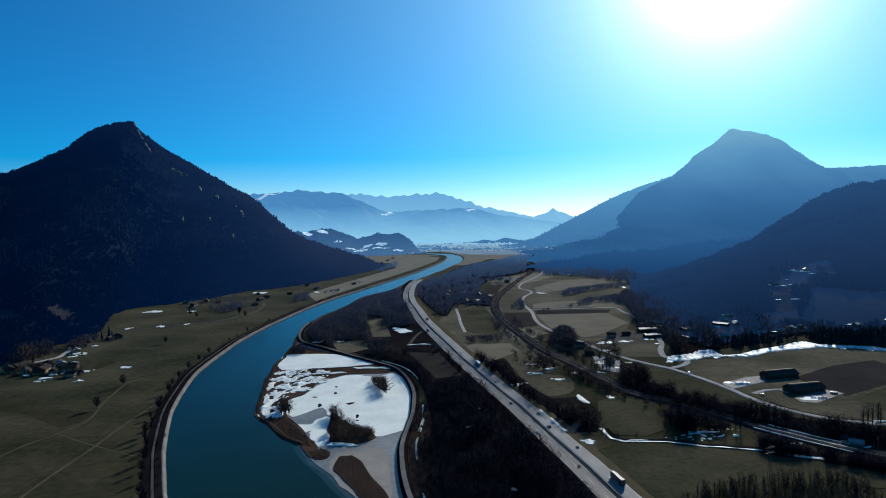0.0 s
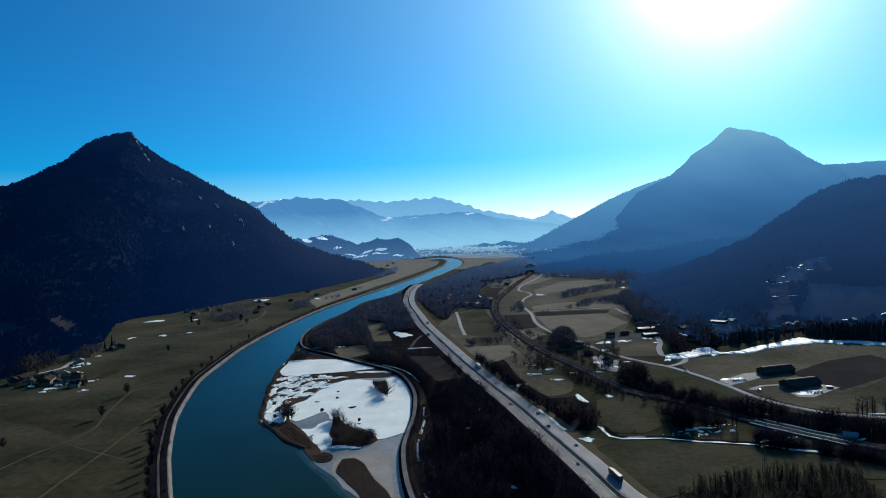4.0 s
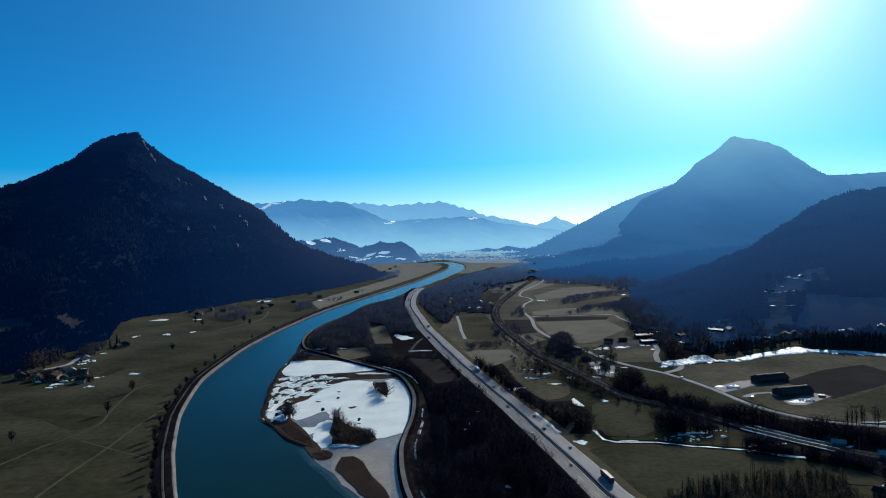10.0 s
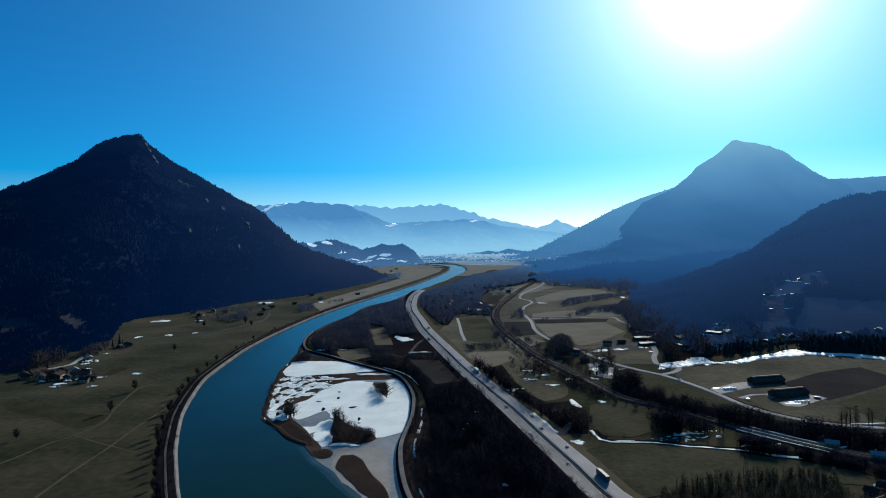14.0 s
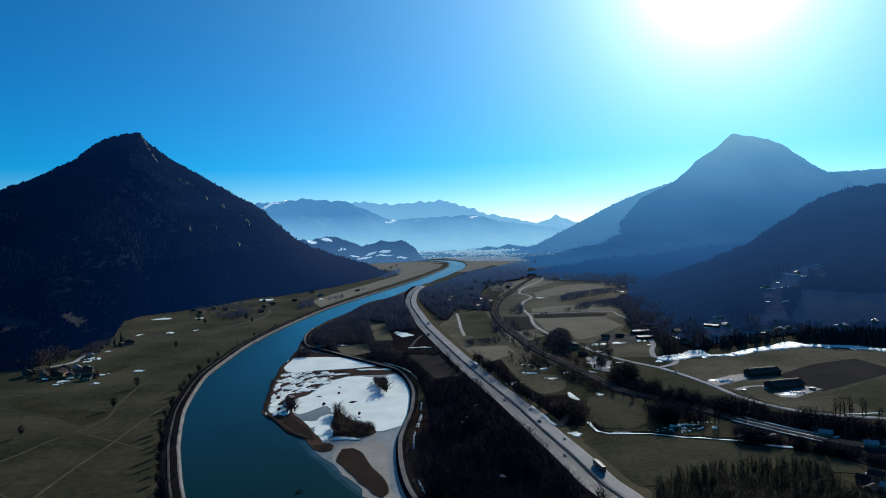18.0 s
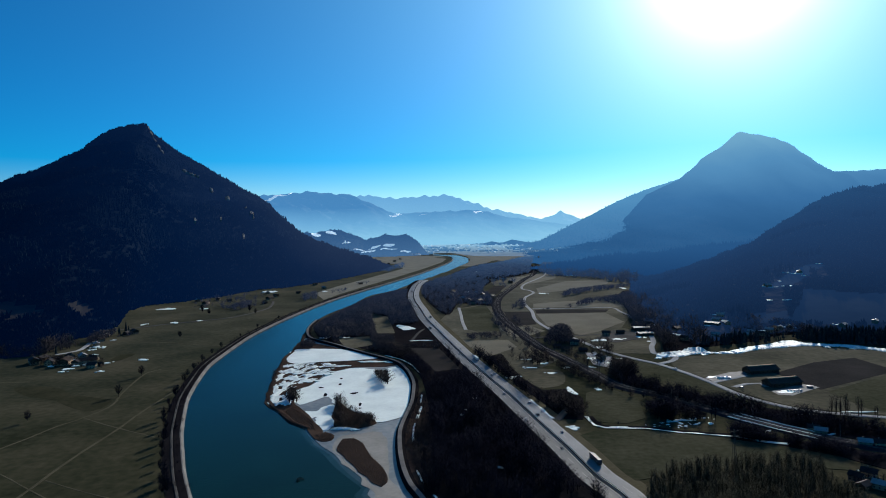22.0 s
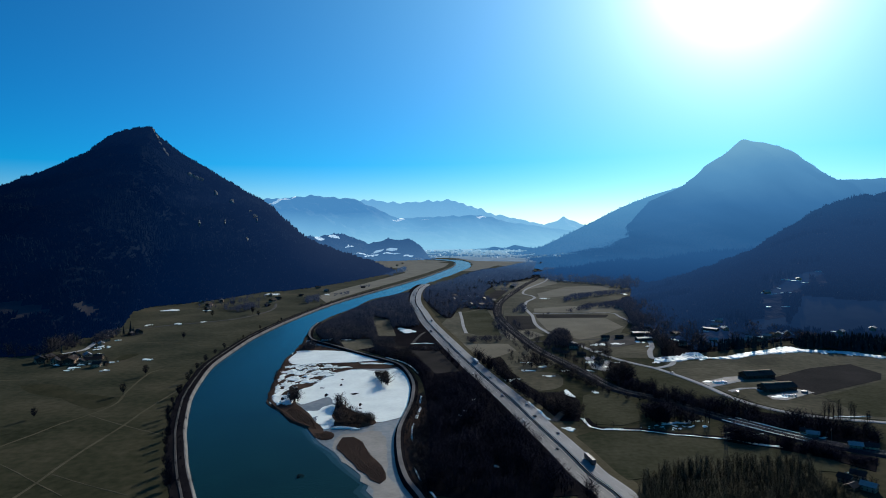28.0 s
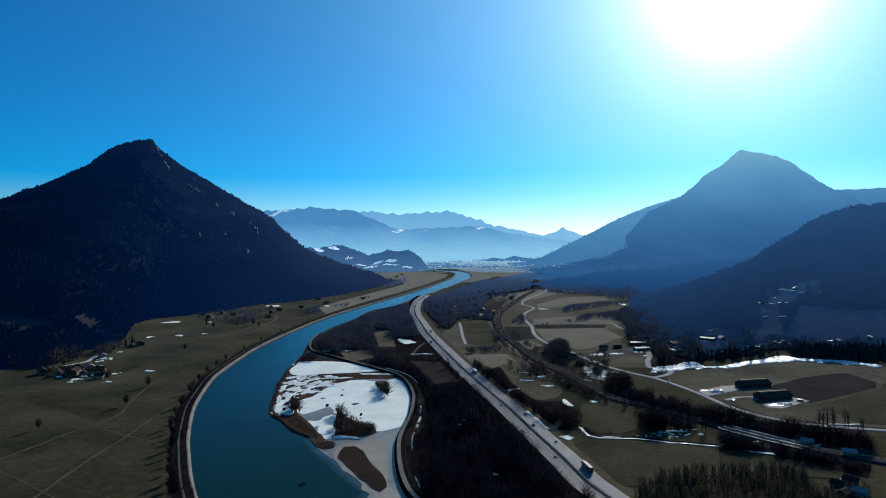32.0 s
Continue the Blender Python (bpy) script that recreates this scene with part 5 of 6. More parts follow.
def from_shape(shape, height, wide=1.0):
    bm = bmesh.new()
    vs = [bm.verts.new((x * height * wide, y * height * wide, z * height)) for x, y, z in shape[0]]
    for f in shape[1]:
        bm.faces.new([vs[int(i)] for i in f])
    return bm


# ---- houses ----
def house(label, width, length, eaves, rise, wall_mat, roof_mat, over=1.0, timber=0.0, windows=(2, 3), balcony=False, skylight=False, chimney=True):
    """A gabled house along y on its base: walls, two roof slopes, windows with frames, door, chimney."""
    root = thing("house", label, "house", "houses of the valley")
    w, l = width / 2, length / 2
    bm = bmesh.new()
    prof = [(-w, -0.6), (w, -0.6), (w, eaves), (0, eaves + rise), (-w, eaves)]
    a = [bm.verts.new((x, -l, z)) for x, z in prof]
    b = [bm.verts.new((x, l, z)) for x, z in prof]
    bm.faces.new(a)
    bm.faces.new(b[::-1])
    for k in range(5):
        bm.faces.new((a[k], b[k], b[(k + 1) % 5], a[(k + 1) % 5]))
    bmesh.ops.recalc_face_normals(bm, faces=bm.faces)
    part("wall", bm, wall_mat, root)
    slope = rise / w
    for s in (-1, 1):
        bm = bmesh.new()
        e, t = w + over, 0.28
        p = [(0, eaves + rise + 0.02), (s * e, eaves - over * slope + 0.02), (s * e, eaves - over * slope + t), (0, eaves + rise + t + 0.06)]
        a = [bm.verts.new((x, -l - over, z)) for x, z in p]
        b = [bm.verts.new((x, l + over, z)) for x, z in p]
        bm.faces.new(a)
        bm.faces.new(b[::-1])
        for k in range(4):
            bm.faces.new((a[k], b[k], b[(k + 1) % 4], a[(k + 1) % 4]))
        bmesh.ops.recalc_face_normals(bm, faces=bm.faces)
        part("roof_slope", bm, roof_mat, root)
    if timber:
        for s in (-1, 1):
            bm = bmesh.new()
            lo = eaves * (1 - timber)
            q = [(-w, lo), (w, lo), (w, eaves - 0.05), (0, eaves + rise - 0.1), (-w, eaves - 0.05)]
            a = [bm.verts.new((x, s * (l + 0.12), z)) for x, z in q]
            b = [bm.verts.new((x, s * (l - 0.05), z)) for x, z in q]
            bm.faces.new(a)
            bm.faces.new(b[::-1])
            for k in range(5):
                bm.faces.new((a[k], b[k], b[(k + 1) % 5], a[(k + 1) % 5]))
            bmesh.ops.recalc_face_normals(bm, faces=bm.faces)
            part("gable_boarding", bm, TIMBER, root, "dark timber boarding")
    floors, cols = windows
    for q in range(floors):
        z = 0.9 + q * 2.7
        for k in range(cols):
            x = -w + width * (k + 0.5) / cols
            fr = part("window", boxed(x - 0.62, -l - 0.16, z - 0.05, x + 0.62, -l - 0.02, z + 1.35), TIMBER, root)
            part("pane", boxed(x - 0.5, -l - 0.2, z + 0.05, x + 0.5, -l - 0.12, z + 1.25), GLASS, fr)
        for s in (-1, 1):
            for k in range(cols):
                y = -l + length * (k + 0.5) / cols
                fr = part("window", boxed(min(s * (w - 0.02), s * (w + 0.14)), y - 0.62, z - 0.05, max(s * (w - 0.02), s * (w + 0.14)), y + 0.62, z + 1.35), TIMBER, root)
                part("pane", boxed(min(s * (w + 0.1), s * (w + 0.18)), y - 0.5, z + 0.05, max(s * (w + 0.1), s * (w + 0.18)), y + 0.5, z + 1.25), GLASS, fr)
    if balcony:
        part("balcony", boxed(-w + 0.4, -l - 1.3, 2.6, w - 0.4, -l - 0.13, 3.6, bevel=0.05), TIMBER, root, "dark timber balcony")
    if chimney:
        part("chimney", boxed(w * 0.3, l * 0.2, eaves + rise * 0.5, w * 0.3 + 0.8, l * 0.2 + 0.8, eaves + rise + 1.2, bevel=0.06), CONCRETE, root)
    if skylight:
        part("ridge_light", boxed(-1.3, -l + 0.5, eaves + rise - 0.3, 1.3, l - 0.5, eaves + rise + 0.5, bevel=0.15), CREAM, root, "pale translucent ridge light")
    part("door", boxed(-w - 0.15, -l + 1.2, 0, -w - 0.01, -l + 2.3, 2.1), TIMBER, root)
    return root


def set_down(ob, x, y, z, turn):
    ob.matrix_basis = pose(x, y, z, 0, 0, turn)
    return ob


HOUSES = [
    house("white alpine house with a brown tiled gable roof", 10, 13, 5.4, 2.4, WALL, TILE_DARK, timber=0.35, balcony=True),
    house("white house with a red clay roof", 9, 11, 5.2, 2.6, WALL, TILE_RED),
    house("cream house with a dark roof", 9, 12, 4.8, 2.6, CREAM, TILE_DARK),
    house("small timber barn with a weathered roof", 8, 12, 3.8, 2.2, TIMBER, TILE_DARK, windows=(1, 2), chimney=False),
    house("long farmhouse, white below and timber above", 12, 22, 5.6, 3.0, WALL, TILE_RED, timber=0.5, balcony=True),
    house("low timber workshop with a pale sheet roof", 12, 26, 4.5, 1.4, TIMBER, SHEET, over=0.4, windows=(1, 5), chimney=False),
    house("white house with a pale sheet roof", 9, 12, 5.0, 2.4, WALL, SHEET),
]
for k, h in enumerate(HOUSES):
    set_down(h, -30 + 30 * k, -1400, 0, 0)

rnd = random.Random(8)
first = [True] * len(HOUSES)


def settle(kind, x, y, z=0.0, turn=None):
    """A house of a kind at a place; the model itself is used first."""
    turn = rnd.uniform(0, 180) if turn is None else turn
    if first[kind]:
        first[kind] = False
        HOUSES[kind].matrix_basis = pose(x, y, z, 0, 0, turn) @ Matrix.Scale(0.72, 4)
        return HOUSES[kind]
    return copy_thing(HOUSES[kind], pose(x, y, z, 0, 0, turn) @ Matrix.Scale(0.85, 4))


# hamlet at the foot of the pyramid mountain
for k, (x, y) in enumerate([(-368, 580), (-369, 595), (-350, 574), (-355, 594), (-337, 576), (-344, 596), (-325, 573), (-334, 598), (-318, 578), (-321, 593), (-302, 565), (-304, 559), (-355, 662), (-365, 688), (-372, 717), (-379, 740), (-358, 731), (-352, 738)]):
    settle((0, 3, 2, 3, 4, 1, 0, 6, 4, 2, 3, 2, 6, 0, 3, 2, 3, 0)[k], x, y)
# riverside farms
for k, (x, y) in enumerate([(-274, 996), (-282, 1057), (-281, 1090), (-309, 1146), (-394, 1042), (-367, 1003), (-366, 1056), (-342, 1038), (-310, 985), (-253, 1288), (-223, 1218), (-446, 1054), (-254, 1141), (-163, 1292), (-139, 2147), (-149, 2024), (-158, 1914)]):
    settle((3, 4, 0, 6, 6, 4, 0, 3, 3, 0, 6, 2, 3, 3, 0, 2, 3)[k], x, y)
# village beyond the motorway
for k, (x, y) in enumerate([(18, 989), (27, 1033), (44, 953), (57, 1080), (64, 1054), (64, 951), (78, 1029), (17, 1101), (21, 961), (32, 1010), (40, 980), (51, 1031), (55, 972), (31, 1065), (40, 1081), (65, 1030), (14, 1050), (69, 985), (110, 1328), (125, 1326), (132, 1264), (53, 1116), (254, 1593), (255, 1424)]):
    settle((0, 1, 2, 6, 0, 1, 2, 4, 3, 6, 2, 3, 0, 1, 6, 1)[k % 16], x, y)
# workshops and the village at the road bend
for k, (x, y, a) in enumerate([(169, 673, 80), (186, 681, 95), (214, 700, 92), (208, 668, 95)] + [(*q, a) for q, a in zip([(112, 597), (127, 591), (135, 556), (107, 611), (127, 627), (230, 730)], (84, 82, 20, 80, 70, 60))]):
    settle((0, 3, 5, 5, 3, 3, 1, 3, 0, 2)[k], x, y, 0, a)
# hamlet under the wooded hill, and farms on its pastures
for k, (x, y, z) in enumerate(HAMLET):
    if z > 18 and k not in (1, 4):
        continue
    settle((6, 6, 6, 6, 6, 5, 6, 6, 6, 6, 6, 5, 6, 6, 6, 2, 6, 6, 6, 2, 6, 1, 0, 3, 2, 6, 6, 1)[k], x, y, z)
# lineside houses and the houses beside the poplars
for k, (x, y, a) in enumerate([(*q, a) for q, a in zip([(207, 355), (206, 360), (219, 336), (226, 334), (186, 291), (195, 296), (191, 282), (184, 283)], (62, 60, 65, 70, 30, 50, 40, 120))]):
    copy_thing(HOUSES[(6, 2, 6, 2, 1, 2, 6, 3)[k]], pose(x, y, 0, 0, 0, a) @ Matrix.Scale(0.7, 4))
BARN_ROOF = material("barn_roof_sheet", (0.022, 0.019, 0.018), (0.05, 0.043, 0.04), rough=0.7, scale=0.3, fine=1.5, bump=0.2, spec=0.1)
BARN = house("long dark cattle barn with a pale ridge light", 13, 30, 3.4, 3.0, TIMBER, BARN_ROOF, over=0.8, windows=(1, 6), skylight=True, chimney=False)
BARN.name = "cattle_barn"
tagged(BARN, category="barn", group="cattle barns")
BARN.matrix_basis = pose(245, 500, 0, 0, 0, -78) @ Matrix.Scale(0.82, 4)
copy_thing(BARN, pose(241, 461, 0, 0, 0, -78))

# yards and stored things at the barns
patch("concrete_yard", [(195, 484), (221, 501), (237, 504), (227, 486), (197, 474)], 0.2, CONCRETE, "pale concrete yard with clutter beside a barn", "yard", straight=True)
patch("concrete_yard", [(225, 444), (256, 462), (263, 452), (233, 432), (225, 435)], 0.2, CONCRETE, "pale concrete yard before a barn", "yard", straight=True)
patch("gravel_yard", [(128, 586), (140, 580), (148, 558), (146, 540), (133, 524), (124, 537)], 0.2, PALE, "pale gravel yard with parked cars in the village", "yard", straight=True)
patch("gravel_yard", [(153, 650), (184, 702), (207, 687), (194, 648), (168, 631)], 0.2, GRAVEL, "pale gravel yard of the workshops", "yard", straight=True)
bale = thing("silage_bale", "white plastic-wrapped round silage bale on the yard", "bale", "silage bales")
bm = bmesh.new()
tube(bm, (-0.6, 0, 0.62), (0.6, 0, 0.62), 0.62, 0.62, 14)
bmesh.ops.bevel(bm, geom=[e for e in bm.edges if len(e.link_faces) == 2 and e.calc_face_angle(0) > 1.0], offset=0.08, segments=1, affect="EDGES")
part("wrap", bm, paint("bale_wrap", (0.7, 0.7, 0.68), 0.4), bale)
bale.matrix_basis = pose(212, 486, 0.22, 0, 0, 20)
for k in range(17):
    x, y = (205 + 1.6 * (k % 6), 481 + 2.2 * (k // 6)) if k < 12 else (236 + 2.0 * (k - 12), 448 - 0.4 * k)
    copy_thing(bale, pose(x, y, 0.22, 0, 0, 17 * k))
tank = thing("slurry_tank", "low round pale slurry tank beside the barn", "tank")
bm = bmesh.new()
tube(bm, (0, 0, 0), (0, 0, 1.3), 2.2, 2.2, 24)
part("shell", bm, CONCRETE, tank)
bm = bmesh.new()
tube(bm, (0, 0, 1.3), (0, 0, 1.7), 2.3, 0.3, 24)
part("cover", bm, SHEET, tank)
tank.matrix_basis = pose(256, 452, 0.1)

# ---- vehicles ----
def loft(rings):
    """Closed rings of points joined in a row, with end caps."""
    bm = bmesh.new()
    vs = [[bm.verts.new(p) for p in r] for r in rings]
    n = len(vs[0])
    for a, b in zip(vs, vs[1:]):
        for k in range(n):
            bm.faces.new((a[k], a[(k + 1) % n], b[(k + 1) % n], b[k]))
    bm.faces.new(vs[0][::-1])
    bm.faces.new(vs[-1])
    bmesh.ops.recalc_face_normals(bm, faces=bm.faces)
    return bm


def wheel(root, x, y, r, w):
    bm = bmesh.new()
    tube(bm, (x - w / 2, y, r), (x + w / 2, y, r), r, r, 12)
    t = part("wheel", bm, RUBBER, root)
    bm = bmesh.new()
    s = 1 if x > 0 else -1
    tube(bm, (x + s * w * 0.45, y, r), (x + s * (w / 2 + 0.02), y, r), r * 0.6, r * 0.55, 10)
    part("rim", bm, ZINC, t)


def car(label, mat):
    root = thing("car", label, "car", "cars on the roads")
    prof = [(-2.2, 0.35), (-2.2, 0.75), (-1.9, 0.92), (1.1, 0.95), (2.0, 0.8), (2.2, 0.6), (2.15, 0.35)]
    part("body", loft([[(x * s, y, z) for y, z in prof] for x, s in ((-0.86, 0.96), (-0.88, 1.0), (0.88, 1.0), (0.86, 0.96))]), mat, root)
    part("cabin", loft([[(-0.8 * k, y0, z) for k, y0, z in ((1, -1.9, 0.9), (0.86, -1.5, 1.42), (0.86, 0.2, 1.45), (1, 1.05, 0.94))], [(0.8 * k, y0, z) for k, y0, z in ((1, -1.9, 0.9), (0.86, -1.5, 1.42), (0.86, 0.2, 1.45), (1, 1.05, 0.94))]]), GLASS, root, "dark glazed cabin")
    part("roof", boxed(-0.7, -1.45, 1.4, 0.7, 0.2, 1.49, bevel=0.03), mat, root)
    for x in (-0.8, 0.8):
        for y in (-1.35, 1.35):
            wheel(root, x, y, 0.32, 0.2)
    return root


def truck(label, mat, cab):
    root = thing("truck", label, "truck", "trucks on the motorway")
    part("trailer", boxed(-1.25, -8.0, 1.1, 1.25, 5.2, 4.0, bevel=0.06), mat, root)
    c = part("cab", boxed(-1.2, 5.7, 0.6, 1.2, 8.0, 3.7, bevel=0.2), cab, root)
    part("windscreen", boxed(-1.05, 7.96, 2.0, 1.05, 8.05, 3.1), GLASS, c)
    part("chassis", boxed(-1.0, -7.8, 0.7, 1.0, 7.0, 1.1), RUBBER, root)
    for x in (-1.05, 1.05):
        for y in (-6.6, -5.3, -4.0, 4.6, 6.8):
            wheel(root, x, y, 0.5, 0.32)
    return root


CARS = [car("white car on the road", paint("white_paint", (0.75, 0.75, 0.74))), car("dark car on the road", paint("black_paint", (0.02, 0.02, 0.024))), car("silver car on the road", paint("silver_paint", (0.42, 0.43, 0.45))), car("dark blue car on the road", paint("blue_paint", (0.02, 0.05, 0.14)))]
TRUCKS = [truck("dark articulated truck on the motorway", paint("grey_tarpaulin", (0.05, 0.055, 0.06), 0.6), paint("dark_cab", (0.05, 0.06, 0.08))), truck("white articulated truck on the motorway", paint("white_tarpaulin", (0.6, 0.6, 0.6), 0.6), paint("white_cab", (0.6, 0.6, 0.6)))]


def along(line, y, offset):
    """Place and heading on a line at a northing, at an offset to its right."""
    i = int(np.argmin(np.abs(line[:, 1] - y)))
    i = max(1, min(len(line) - 2, i))
    d = line[i + 1] - line[i - 1]
    d = d / np.linalg.norm(d)
    return line[i][0] + d[1] * offset, line[i][1] - d[0] * offset, math.degrees(math.atan2(-d[0], d[1]))


used = {}
traffic = [(318, 9.0, "t0"), (385, -8.2, "c0"), (392, 5.0, "c1"), (420, 8.6, "c2"), (446, -4.6, "c3"), (498, 4.8, "c1"), (520, -8.4, "c0"), (560, 8.4, "t1"), (588, -4.4, "c1"), (612, 4.6, "c3"), (640, -8.2, "c2"), (668, -4.6, "c1"), (690, 8.2, "c1"), (705, 4.6, "c0"), (728, -8.4, "t0"), (752, 4.6, "c3"), (770, 8.4, "c1"), (795, -4.8, "c2"), (815, 8.0, "t0"), (850, -8.2, "c1"), (880, 4.6, "c2"), (925, -4.6, "t1"), (965, 8.2, "c1"), (1010, -8.2, "c3"), (1060, 4.6, "c1"), (1130, -4.6, "t0"), (1190, 8.2, "c2"), (1240, -8.2, "c1"), (335, -4.6, "c1"), (365, 8.4, "c3")]
for y, o, k in traffic:
    x, yy, a = along(HIGHWAY, y, o * 0.74)
    a = a if o > 0 else a + 180
    model = (TRUCKS if k[0] == "t" else CARS)[int(k[1])]
    m = pose(x, yy, 0.76, 0, 0, a) @ Matrix.Scale(0.76, 4)
    if k not in used:
        used[k] = True
        model.matrix_basis = m
    else:
        copy_thing(model, m)
for k, (x, y, a) in enumerate(((184, 515, 30), (142, 566, 10), (146, 562, 12), (139, 574, 80), (135, 580, 78), (145, 555, 40), (149, 552, 40), (138, 560, 90), (133, 570, 20), (208, 452, 35), (172, 690, 0), (176, 690, 0), (204, 680, 90), (345, 700, 60), (-400, 640, 10))):
    copy_thing(CARS[k % 4], pose(x, y, 0.5, 0, 0, a))

# ---- single trees ----
def tree(name, label, height, seed, group="", slim=1.0):
    root = thing(name, label, "tree", group)
    r = random.Random(seed)
    bm = bmesh.new()
    tube(bm, (0, 0, -0.4), (0.02 * height, 0.01 * height, height * 0.5), 0.022 * height, 0.012 * height, 7)
    tube(bm, (0.02 * height, 0.01 * height, height * 0.49), (0.0, 0.03 * height, height * 0.92), 0.012 * height, 0.002 * height, 6)
    part("trunk", bm, BARK, root)
    part("crown", from_shape(bare(seed, limbs=int(40 * slim), width=0.012 * slim, spread=0.3 * slim, twigs=int(11 * slim)), height), TWIG, root, "fine leafless twigs")
    return root


def spruce(label, height, seed):
    root = thing("spruce", label, "tree", "spruces")
    bm = bmesh.new()
    tube(bm, (0, 0, -0.3), (0, 0, height * 0.3), 0.02 * height, 0.014 * height, 7)
    part("trunk", bm, BARK, root)
    part("crown", from_shape(spike(9, 11, radius=0.19), height), NEEDLE, root)
    return root


FIELD_TREE = tree("field_tree", "bare round-crowned tree standing alone in the meadow", 9.5, 60, "lone meadow trees")
FIELD_TREE.matrix_basis = pose(-245, 523, 0, 0, 0, 0)
copy_thing(FIELD_TREE, pose(-233, 461, 0, 0, 0, 70) @ Matrix.Scale(0.95, 4))
copy_thing(FIELD_TREE, pose(-261, 403, 0, 0, 0, 130) @ Matrix.Scale(0.8, 4))
for x, y, s in ((-285, 700, 0.9), (-336, 905, 1.2), (-318, 880, 1.0), (-270, 905, 1.2), (-255, 880, 0.9)):
    copy_thing(FIELD_TREE, pose(x, y, 0, 0, 0, x) @ Matrix.Scale(s, 4))
BANK_TREE = tree("bank_tree", "bare tree in the row behind the river embankment", 8.0, 61, "row of trees along the embankment")
rr = random.Random(3)
placed = False
for y in [255, 262, 270, 276, 288, 293, 300, 305, 318, 322, 340, 352, 366, 372, 384, 398, 405, 418, 432, 440, 452, 468, 484, 500, 520, 545, 570, 610, 640, 700, 760, 830]:
    x, yy, a = along(LEFT, y + rr.uniform(-3, 3), -10.5 + rr.uniform(-1.2, 1.2))
    m = pose(x, yy, 0, 0, 0, rr.uniform(0, 360)) @ Matrix.Scale(rr.uniform(0.55, 1.15), 4)
    if not placed:
        BANK_TREE.matrix_basis, placed = m, True
    else:
        copy_thing(BANK_TREE, m)
LINE_TREE = tree("roadside_tree", "slender bare tree beside the country road", 13.0, 62, "roadside trees", 0.55)
LINE_TREE.matrix_basis = pose(*[(236, 389)][0], 0)
for k, (x, y) in enumerate([(234, 390), (238, 388), (242, 389), (242, 387), (249, 388), (249, 385), (255, 382), (257, 383), (159, 385), (160, 382), (133, 385), (133, 395), (166, 362)]):
    copy_thing(LINE_TREE, pose(x, y, 0, 0, 0, 40 * k) @ Matrix.Scale((0.9, 1.0, 1.05, 0.8, 0.95, 0.85, 0.6, 0.55, 0.9, 0.8, 0.7, 0.7, 0.6)[k], 4))
FIR = spruce("dark spruce standing in the hamlet", 15, 4)
FIR.matrix_basis = pose(*[(-362, 739)][0], 0)
for k, (x, y) in enumerate([(-484, 745), (-359, 739), (-484, 757), (-388, 676), (-386, 760), (-371, 619), (-366, 731), (-389, 673)]):
    copy_thing(FIR, pose(x, y, 0, 0, 0, 50 * k) @ Matrix.Scale(0.55 + 0.07 * (k % 4), 4))

